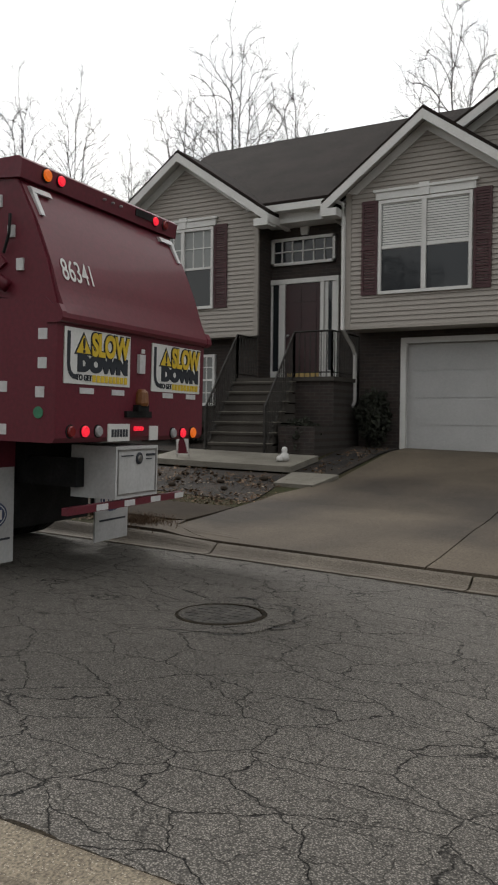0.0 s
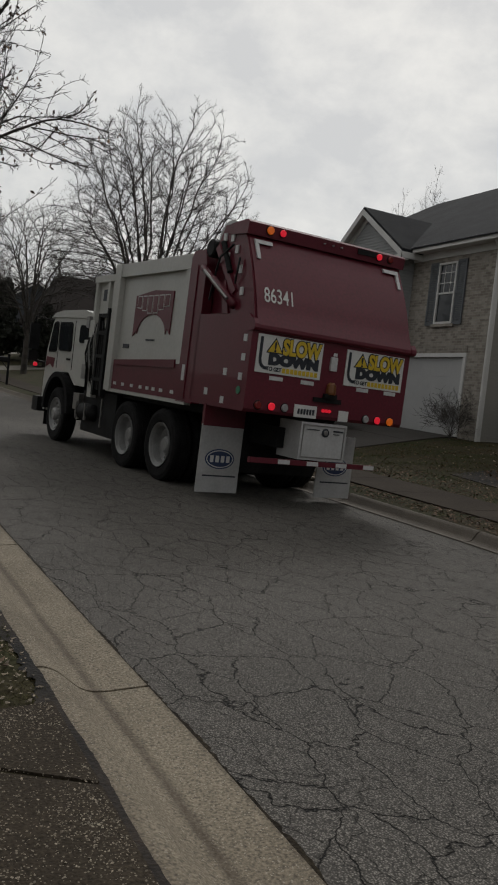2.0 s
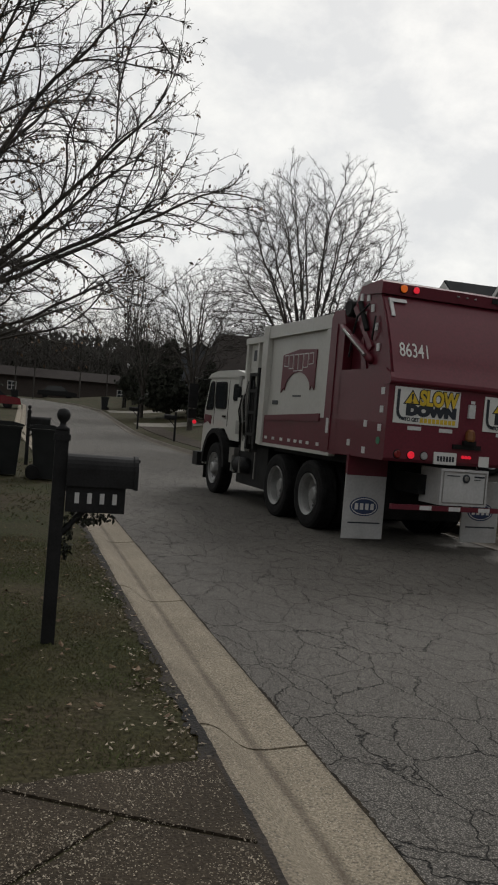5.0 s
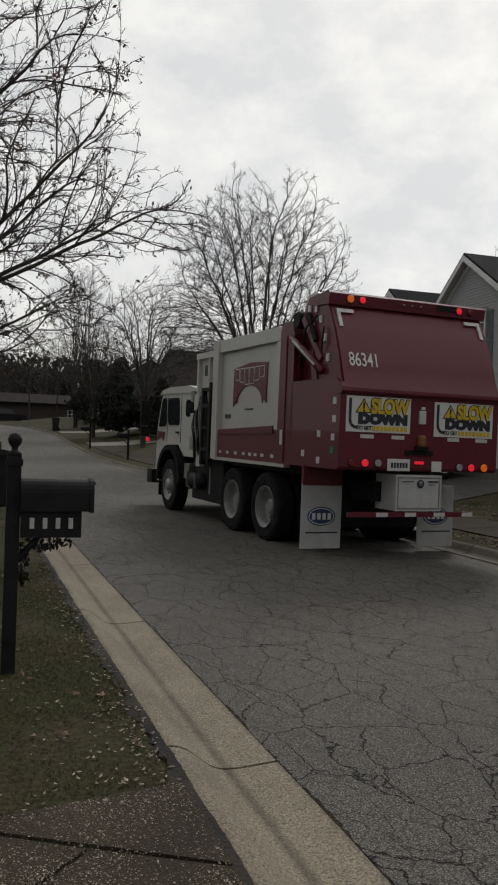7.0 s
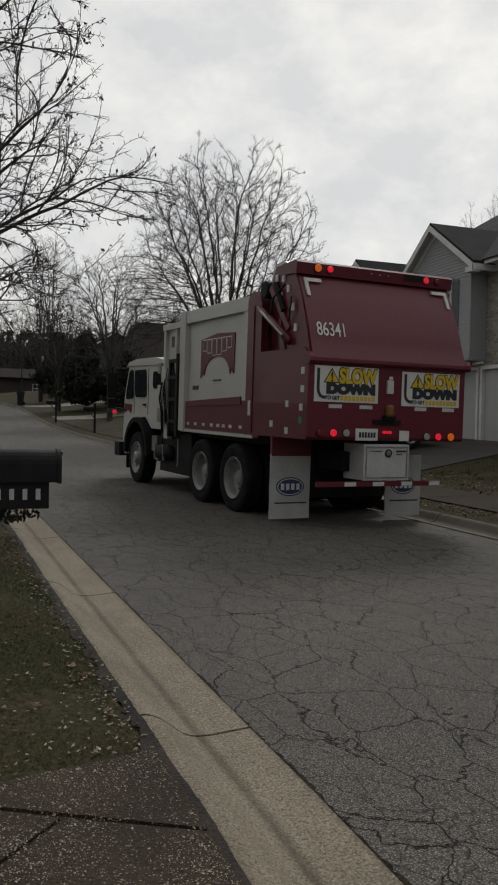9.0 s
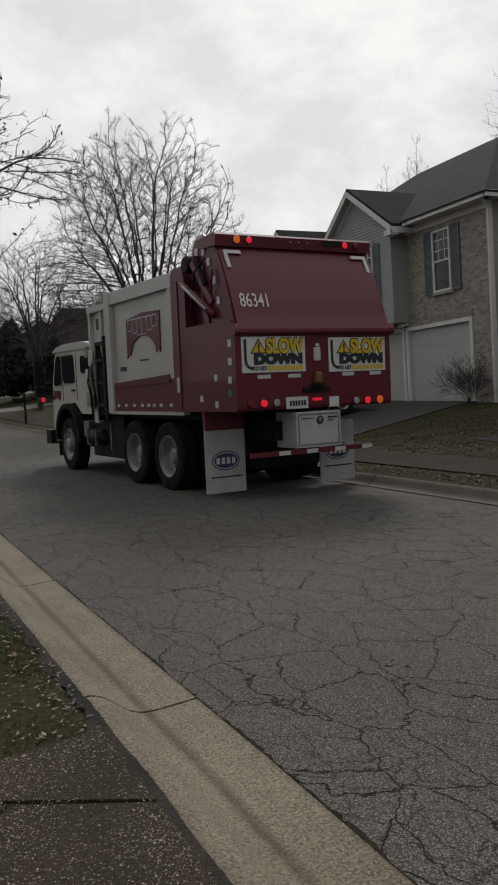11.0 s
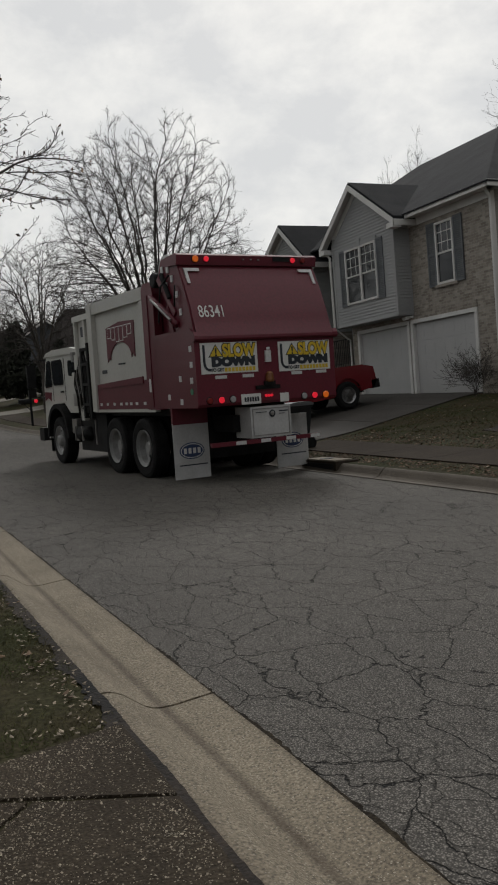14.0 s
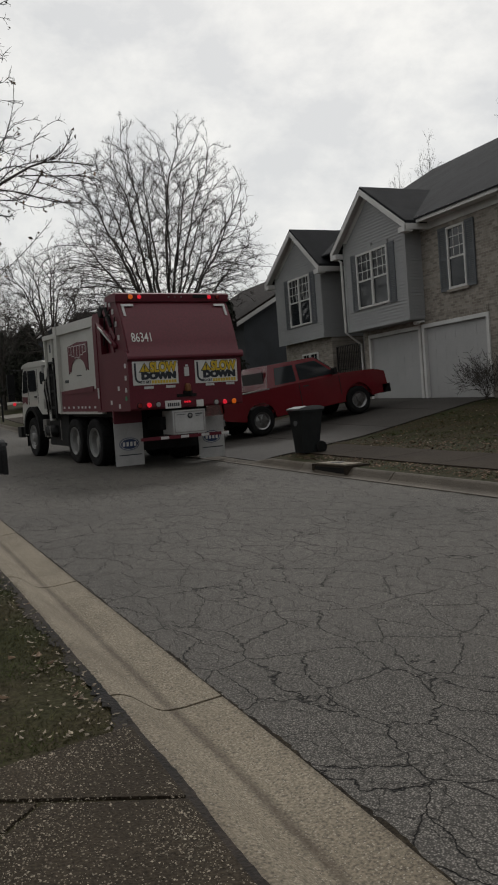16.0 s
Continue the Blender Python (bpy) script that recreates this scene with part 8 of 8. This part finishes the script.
# the near ornamental tree on the left verge
def pear_tree():
    r = random.Random(11)
    trunk = [Vector((0, 0, -0.3)), Vector((0, 0, 0.15)), Vector((0.02, 0, 1.1)), Vector((0.0, 0.03, 2.0)), Vector((0.05, 0.0, 2.7)), Vector((0.0, 0.05, 3.4)), Vector((0.06, 0, 4.1))]
    lines = []
    for k in range(34):
        f = (k + 0.5) / 34
        slope = radians(16 + 58 * f + r.uniform(-6, 6))
        turn = -0.45 + 2.4 * k
        length = 3.3 + 1.6 * f
        start = trunk[3 + min(3, int(f * 4))]
        end = start + Vector((math.cos(turn) * math.cos(slope), math.sin(turn) * math.cos(slope), math.sin(slope))) * length
        lines.append(stem(r, start, end, -0.05 if f < 0.5 else 0.10, 15, 0.045))
    lines.append(stem(r, trunk[4], (3.5, -0.5, 4.55), -0.04, 20, 0.04))
    lines.append(stem(r, trunk[3], (2.5, 0.2, 3.4), -0.03, 15, 0.04))
    pts = np.concatenate([crown_points(19, 5800, (-0.3, 0, 4.3), 4.05, 4.4, 2.8, 0.4, 0.2), crown_points(23, 420, (3.25, -0.5, 4.4), 1.5, 0.8, 0.7), crown_points(27, 200, (2.2, 0.2, 3.3), 1.2, 0.5, 0.4)])
    return fill_crown(11, trunk, lines, pts, 0.17, 1.1, 0.22, 0.05, 0.0044, 0.15, 0.13, 3, 2.2)


tree("bare ornamental pear tree with a few brown leaves clinging", on_ground(-1.35, 12.0), *pear_tree(), leaves=2600, seed=3)
# the vase-shaped street tree beyond the truck
tree("tall bare vase-shaped tree in a front yard", on_ground(11.45, 34.2), *vase_tree(4, 12.7, 0.20, 2.0, 22, 5.3, 6500, 0.18, 0.0045, spurs=2, spur=0.26, kill=0.23, bow=0.07))
# smaller street trees
w3 = vase_tree(9, 10.2, 0.17, 1.8, 10, 3.2, 1700, 0.24, 0.0065, low=0.45, kill=0.30)
t3 = tree("bare street tree on the verge up the road", on_ground(8.9, 46.5), *w3)
w4 = vase_tree(21, 15.5, 0.115, 4.0, 6, 2.6, 1400, 0.3, 0.0058, low=0.5, open_=0.4, spur=0.6, kill=0.38)
t4 = tree("slender bare woodland tree", on_ground(9.0, 75.0), *w4, bark=BARK_FAR, group="woodland trees")
w5 = vase_tree(33, 17.0, 0.15, 3.4, 7, 3.8, 1700, 0.32, 0.0062, low=0.45, open_=0.5, spur=0.7, kill=0.42)
t5 = tree("tall bare woodland tree", on_ground(-9.0, 60.0), *w5, bark=BARK_FAR, group="woodland trees")


def at_bearing(bearing, far):
    a = radians(bearing)
    return far * math.sin(a), far * math.cos(a)


r_ = random.Random(8)
for bearing, far, kind, size in (
        (34.9, 52, 4, 0.80), (36.8, 54, 4, 0.92), (41.2, 50, 4, 0.72), (44.2, 44, 4, 0.98), (47.6, 42, 4, 0.96), (51.4, 42, 4, 0.78), (54.8, 41, 5, 0.84), (58.6, 38, 5, 0.95), (62.6, 37, 4, 0.92), (66.0, 44, 4, 0.75), (73.5, 38, 5, 0.98), (76.5, 42, 4, 0.95),
        (6.2, 72, 5, 1.3), (2.0, 118, 5, 1.0), (-1.5, 112, 4, 1.1), (-4.5, 95, 5, 1.0), (6.0, 120, 4, 1.15), (14.5, 120, 5, 1.1), (16.5, 98, 4, 1.0), (19.5, 90, 5, 0.9), (22.5, 95, 4, 0.9), (-7.0, 60, 4, 0.8), (0.2, 84, 4, 0.9), (-9.5, 72, 5, 0.9), (-6.0, 84, 4, 1.0), (-3.0, 78, 5, 0.9), (-1.0, 96, 5, 1.0), (1.2, 104, 4, 1.0), (3.2, 92, 5, 1.0), (5.0, 100, 5, 1.0), (6.8, 78, 4, 0.75), (8.4, 104, 4, 1.1), (12.6, 108, 5, 1.1), (15.4, 90, 4, 0.9), (17.8, 104, 5, 1.0), (38.6, 56, 4, 0.68)):
    x, y = at_bearing(bearing, far)
    src = t4 if kind == 4 else t5
    up_ = 1.1 if bearing > 42 else 1.0
    wide_ = 0.6 if 30 < bearing < 40 else 0.9
    if bearing < 24:
        size *= 0.66
    copy_thing(src, on_ground(x, y) @ pose(0, 0, 0, 0, 0, r_.uniform(0, 360)) @ Matrix.Diagonal((size * wide_, size * wide_, size * up_, 1.0)))
copy_thing(t3, on_ground(7.6, 58.0) @ pose(0, 0, 0, 0, 0, 130) @ Matrix.Scale(0.85, 4))
copy_thing(t3, on_ground(-3.6, 40.0) @ pose(0, 0, 0, 0, 0, 70) @ Matrix.Scale(0.9, 4))
copy_thing(t3, on_ground(-2.8, 27.0) @ pose(0, 0, 0, 0, 0, 210) @ Matrix.Scale(0.8, 4))

# the thicket of undergrowth and trunks that closes the view
th = Wood()
rt = random.Random(14)
for _ in range(2600):
    x, y = rt.uniform(-60, 55), rt.uniform(112, 150)
    if rt.random() < 0.35:
        x, y = rt.uniform(26, 60), rt.uniform(-10, 110)
    h = rt.uniform(4, 13) * (1 if y > 100 else 0.45)
    p = Vector((x, y, lift(x, y) - 0.2))
    d = Vector((rt.gauss(0, 0.25), rt.gauss(0, 0.25), 1)).normalized()
    pts = [p, p + d * h * 0.5, p + d * h + Vector((rt.gauss(0, 0.6), rt.gauss(0, 0.6), 0))]
    th.limb(pts, [0.06, 0.04, 0.015], 3)
    for k in range(9):
        q = pts[0].lerp(pts[2], rt.uniform(0.3, 0.98))
        e = Vector((rt.gauss(0, 1), rt.gauss(0, 1), rt.uniform(0.1, 0.9))).normalized()
        th.limb([q, q + e * h * 0.25], [0.025, 0.01], 3)
woods = tagged(new("far_woods", th.mesh("far_woods", BARK_FAR)), "dense leafless undergrowth and thin trunks", "woods", kind="stuff")
# leaf mass that darkens the horizon in place of shaded woods and houses
eg = leaf_cloud("far_dark_leaves", (0, 134, 9.0), (80, 12, 8.0), 52000, 0.6, SHRUB, None, 77)
tagged(eg, "dark leaf mass standing in for shaded woods and houses", "woods", kind="stuff")

# twiggy shrub at the garage, dark conifer by the slate house
tw = grow(41, 1.35, 0.02, 0.08, 12, 48, 0.62, 3, 0.55, (6, 4, 3), up=0.2, wiggle=0.16)
bush = thing("bush", "leafless twiggy bush beside the garage door", "bush", at=on_ground(14.1, 16.95))
for name, w in (("stem", tw[0]), ("twig", tw[1])):
    ob = new(name, w.mesh(name, TWIG))
    ob.parent = bush
    tagged(ob, kind="stuff")
con = thing("conifer", "dark ragged evergreen by the slate house", "tree", at=on_ground(12.6, 30.6))
for k in range(5):
    tagged(leaf_cloud("foliage", (0.15 * math.sin(k * 2), 0.15 * math.cos(k), 0.7 + 0.75 * k), (1.15 - 0.19 * k, 1.15 - 0.19 * k, 0.75), 900, 0.10, SHRUB, con, 60 + k), kind="stuff")
bm = bmesh.new()
tube(bm, [(0, 0, -0.2), (0, 0, 4.2)], [0.12, 0.03], 7)
part("trunk", bm, BARK, con)


def evergreen(label, at, high, wide, seed):
    """A broad dark evergreen: a trunk and tiers of dense small foliage."""
    e = thing("evergreen_tree", label, "tree", "dark evergreens", at=at)
    bm = bmesh.new()
    tube(bm, [(0, 0, -0.3), (0.05, 0, high * 0.5), (0, 0, high * 0.93)], [0.2, 0.13, 0.03], 7)
    part("trunk", bm, BARK, e)
    r = random.Random(seed)
    for k in range(6):
        f = k / 5
        w = wide * (1.0 - 0.72 * f)
        tagged(leaf_cloud("foliage", (r.uniform(-0.25, 0.25) * w, r.uniform(-0.25, 0.25) * w, high * (0.22 + 0.68 * f)), (w, w, high * 0.16), 1500, 0.17, SHRUB, e, seed + k), kind="stuff")
    return e


ev = [(-5.6, 44.0, 6.2, 2.6), (-8.6, 50.0, 7.4, 3.0), (-4.6, 60.0, 6.6, 2.6), (-11.5, 46.0, 7.6, 3.0), (-7.2, 70.0, 7.5, 3.2), (9.3, 57.0, 5.2, 2.2), (11.0, 51.0, 3.6, 1.6), (9.0, 70.0, 5.6, 2.4)]
for k, (x, y, h, w) in enumerate(ev):
    evergreen("dense dark evergreen tree up the street", on_ground(x, y), h, w, 200 + 10 * k)

# ---- litter and grass ----


def scatter_flakes(name, label, spots, size, material, category, seed, flat=0.25):
    """Small curled flakes lying on the ground."""
    r = random.Random(seed)
    co, faces = [], []
    for x, y, dz in spots:
        s = size * r.uniform(0.5, 1.4)
        q = Euler((r.gauss(0, flat), r.gauss(0, flat), r.uniform(0, 6.3))).to_matrix()
        c = Vector((x, y, lift(x, y) + 0.012 + dz))
        k = len(co)
        co += [tuple(c + q @ Vector(v)) for v in ((-s, 0, s * 0.3), (-s * 0.2, -s * 0.55, 0), (s, 0, s * 0.25), (s * 0.1, s * 0.55, 0.0))]
        faces += [(k, k + 1, k + 2), (k, k + 2, k + 3)]
    me = bpy.data.meshes.new(name)
    me.from_pydata(co, [], faces)
    me.materials.append(material)
    return tagged(new(name, me), label, category, kind="stuff")


rl = random.Random(91)
PALE_LEAF = mat("bleached_leaves", (0.26, 0.22, 0.17), 0.8, vary=0.2, scale=2, fine=30, bump=0, second=(0.22, 0.17, 0.12), amount=0.4, island=0.5)


def field(x0, x1, y0, y1, n, keep=lambda x, y: True):
    out = []
    while len(out) < n:
        x, y = rl.uniform(x0, x1), rl.uniform(y0, y1)
        if keep(x, y):
            out.append((x, y, 0.0))
    return out


spots = field(-3, 0.88, 3.7, 9, 200) + field(0.72, 0.92, 3.5, 9, 70) + field(0.3, 0.9, 3.6, 4.6, 40)
spots += field(0.66, 0.9, 3.4, 8.5, 160) + field(-1.5, 0.86, 3.25, 3.75, 110) + field(0.55, 0.9, 3.3, 4.4, 50)
scatter_flakes("fallen_leaves", "small bleached fallen leaves in the near lawn", spots, 0.0125, PALE_LEAF, "leaves", 1)
spots = field(-3, 0.88, 3.7, 12, 650)
scatter_flakes("fallen_leaves", "small brown fallen leaves in the near lawn", spots, 0.024, LEAF, "leaves", 2)
far_ok = lambda x, y: not (5.98 > y > -0.7 or 1.08 < x - edge_right(y) < 2.36 or 15.6 + (x - 7.4) * 0.25 < y < 22.6 + (x - 7.4) * 0.12)
spots = field(7.5, 14.5, 4.9, 30, 2600, far_ok) + field(7.25, 10.2, 4.9, 16, 1300, far_ok) + field(7.2, 7.8, 6.1, 14.5, 420)
scatter_flakes("fallen_leaves", "brown fallen leaves on the far lawns", spots, 0.030, LEAF, "leaves", 3)
spots = field(7.5, 14.5, 4.9, 16, 420, far_ok) + field(9.8, 11.75, 6.2, 12.4, 120)
scatter_flakes("fallen_leaves", "bleached fallen leaves on the far lawns", spots, 0.028, PALE_LEAF, "leaves", 4)
spots = field(11.8, 14.8, 5.75, 6.4, 160) + field(9.3, 11.75, 6.1, 12.6, 900, lambda x, y: x > 9.2 + 0.3 * (y - 6) and noise.noise(Vector((x * 1.5, y * 1.5, 1))) > -0.25)
scatter_flakes("fallen_leaves", "dead leaves heaped in the planting bed", [(x, y, 0.02) for x, y, _ in spots], 0.036, LEAF, "leaves", 5, 0.6)

# pale pebbles standing out of the worn apron
rb = random.Random(6)
co, faces = [], []
for _ in range(52000):
    x, y = rb.uniform(-1.6, 0.90), rb.uniform(0.5, 3.42)
    if y > 3.2 + 0.24 * x:
        continue
    if noise.noise(Vector((x * 2.2, y * 2.2, 5))) < rb.uniform(-0.55, 0.35):
        continue
    s = 0.0017 + 0.0038 * rb.random() ** 2.6
    q = Euler((rb.gauss(0, 0.4), rb.gauss(0, 0.4), rb.uniform(0, 6.3))).to_matrix()
    c = Vector((x, y, lift(x, y) + 0.0125))
    k = len(co)
    co += [tuple(c + q @ Vector(v)) for v in ((-s * 1.3, 0, 0), (-s * 0.2, -s, 0), (s * 1.1, -s * 0.3, 0), (s * 0.4, s, 0), (0, 0, s * 0.7))]
    faces += [(k, k + 1, k + 4), (k + 1, k + 2, k + 4), (k + 2, k + 3, k + 4), (k + 3, k, k + 4)]
me = bpy.data.meshes.new("pebbles")
me.from_pydata(co, [], faces)
me.materials.append(PEBBLE)
tagged(new("pebbles", me), "pale pebbles showing in the worn apron concrete", "pebbles", kind="stuff")

# edging stones round the bed
for k in range(16):
    x, y = 10.75 + 0.5 * math.sin(k * 2.1), 6.5 + k * 0.25 + 0.12 * math.sin(k * 5.3)
    s = 0.04 + 0.045 * rl.random()
    bm = bmesh.new()
    bmesh.ops.create_icosphere(bm, subdivisions=2, radius=s)
    for v in bm.verts:
        v.co *= 1 + 0.25 * noise.noise(v.co * 12 + Vector((k, 0, 0)))
        v.co.z *= 0.62
    st = part("stone", bm, WALKWAY, None, smooth=True)
    st.matrix_world = on_ground(x, y, 0.04)
    tagged(st, "rough grey edging stone by the bed", "stone", "edging stones")

# grass of the near lawn and a thinner fringe across the street
r = random.Random(17)
co, faces = [], []
for zone, count, tall, wide in (((-2.6, 0.9, 3.0, 9.5), 210000, 0.024, 0.0020), ((0.70, 0.945, 3.42, 22), 3500, 0.04, 0.004), ((-2.5, 0.9, 10.5, 22), 9000, 0.06, 0.006), ((7.3, 10.4, 4.9, 16), 26000, 0.04, 0.005), ((10.2, 14.6, 9.5, 17), 18000, 0.045, 0.006)):
    for _ in range(count):
        x, y = r.uniform(zone[0], zone[1]), r.uniform(zone[2], zone[3])
        if zone[0] > 5 and not far_ok(x, y):
            continue
        if zone[0] < 5 and y < 3.21 + 0.23 * x + abs(r.gauss(0, 0.035)):
            continue
        if noise.noise(Vector((x * 1.4, y * 1.4, 3))) < r.uniform(-0.5, 0.15):
            continue
        z = lift(x, y)
        a, h, w = r.uniform(0, 6.3), tall * r.uniform(0.4, 1.2), wide * r.uniform(0.7, 1.4)
        dx, dy, lx, ly = math.cos(a) * w, math.sin(a) * w, r.gauss(0, 1.1) * h, r.gauss(0, 1.1) * h
        h *= 0.7
        k = len(co)
        co += [(x - dx, y - dy, z - 0.005), (x + dx, y + dy, z - 0.005), (x + lx, y + ly, z + h)]
        faces.append((k, k + 1, k + 2))
me = bpy.data.meshes.new("grass")
me.from_pydata(co, [], faces)
me.materials.append(GRASS)
tagged(new("grass", me), "short dull winter grass on the verges", "grass", kind="stuff")


# dry clump of grass at the end of the far verge
def grass_clump(label, at, count, tall, spread, seed):
    r = random.Random(seed)
    co, faces = [], []
    for _ in range(count):
        x, y = r.gauss(0, spread), r.gauss(0, spread * 1.6)
        h, w, a = tall * r.uniform(0.4, 1.1), r.uniform(0.003, 0.006), r.uniform(0, 6.3)
        dx, dy, lx, ly = math.cos(a) * w, math.sin(a) * w, r.gauss(0, 0.45) * h, r.gauss(0, 0.45) * h
        k = len(co)
        co += [(x - dx, y - dy, -0.02), (x + dx, y + dy, -0.02), (x + lx, y + ly, h)]
        faces.append((k, k + 1, k + 2))
    me = bpy.data.meshes.new("grass_clump")
    me.from_pydata(co, [], faces)
    me.materials.append(LEAF)
    ob = new("grass_clump", me)
    ob.matrix_world = at
    return tagged(ob, label, "grass", kind="stuff")


grass_clump("dry brown clump of grass beside the far kerb", on_ground(7.45, 6.35), 900, 0.16, 0.13, 3)
grass_clump("dry brown clump of grass round a mailbox post", on_ground(7.68, 7.24), 400, 0.12, 0.10, 4)


# ---- what moves ----
TRUCK_ROWS = [
    (0.0, 4.42, 4.96, 4.9), (0.5, 4.47, 6.56, 5.2), (1.0, 4.48, 7.85, 5.2), (1.5, 4.42, 8.68, 5.3), (2.0, 4.43, 9.26, 5.3), (2.5, 4.43, 9.67, 5.2), (3.0, 4.45, 9.82, 5.3), (3.5, 4.46, 9.86, 5.4),
    (12.2, 4.46, 9.86, 5.4), (12.5, 4.48, 10.12, 5.5), (13.0, 4.52, 10.63, 5.6), (13.5, 4.53, 11.13, 5.65), (14.0, 4.54, 11.74, 5.65), (14.5, 4.56, 12.46, 5.7), (15.0, 4.55, 13.34, 5.9), (15.5, 4.54, 14.58, 6.2), (16.0, 4.53, 16.03, 6.6),
]


def truck_pose(x, y, yaw):
    z0, z1 = grade(y + 2.9), grade(y + 7.2)
    slope = (z1 - z0) / 4.3
    return pose(x, y, z0 - 2.9 * slope + 0.025, math.degrees(math.atan(slope)), 0, yaw)


def motions():
    walk(truck, [(t, truck_pose(x, y, yaw)) for t, x, y, yaw in TRUCK_ROWS])
    ts, ys = [r[0] for r in TRUCK_ROWS], [r[2] for r in TRUCK_ROWS]
    steps = [0.2 * k for k in range(81)]
    for wheel, at, side in WHEELS:
        rows = []
        for t in steps:
            roll = -math.degrees((np.interp(t, ts, ys) - ys[0]) / 0.53)
            rows.append((t, Matrix.Translation(at) @ pose(0, 0, 0, roll, 0, 0) @ pose(0, 0, 0, 0, 0, 0 if side > 0 else 180)))
        walk(wheel, rows)
    # the gripper reaches out, lifts the bin, tips it over the hopper and sets it down again: seconds, reach, height, turn
    arm_rows = [(0, 0, 0.9, 0), (3.6, 0, 0.9, 0), (4.2, 0.78, 0.78, 0), (4.6, 0.78, 0.78, 0), (5.2, 0.1, 1.2, 0), (5.7, 0.0, 2.6, -20), (6.1, 0.0, 3.2, -80), (6.4, 0.0, 3.35, -128), (6.9, 0.0, 3.35, -128), (7.2, 0.0, 3.2, -80), (7.5, 0.0, 2.5, -20), (7.8, 0.1, 1.6, 0), (8.4, 0.78, 0.78, 0), (8.9, 0.78, 0.78, 0), (9.6, 0, 0.9, 0), (16.0, 0, 0.9, 0)]
    walk(ARM, [(t, pose(TW + 0.05 + out, 5.09, z, 0, turn, 0)) for t, out, z, turn in arm_rows])
    bin_rows = []
    for t, out, z, turn in arm_rows:
        if t < 4.7 or t > 8.3:
            bin_rows.append((t, on_ground(*BIN_AT) @ pose(0, 0, 0, 0, 0, 180)))
        else:
            bin_rows.append((t, truck_pose(4.46, 9.86, 5.4) @ pose(TW + 0.05 + out, 5.09, z, 0, turn, 0) @ pose(0.44, 0, -0.56, 0, 0, 180)))
    walk(served_bin, bin_rows)


motions()
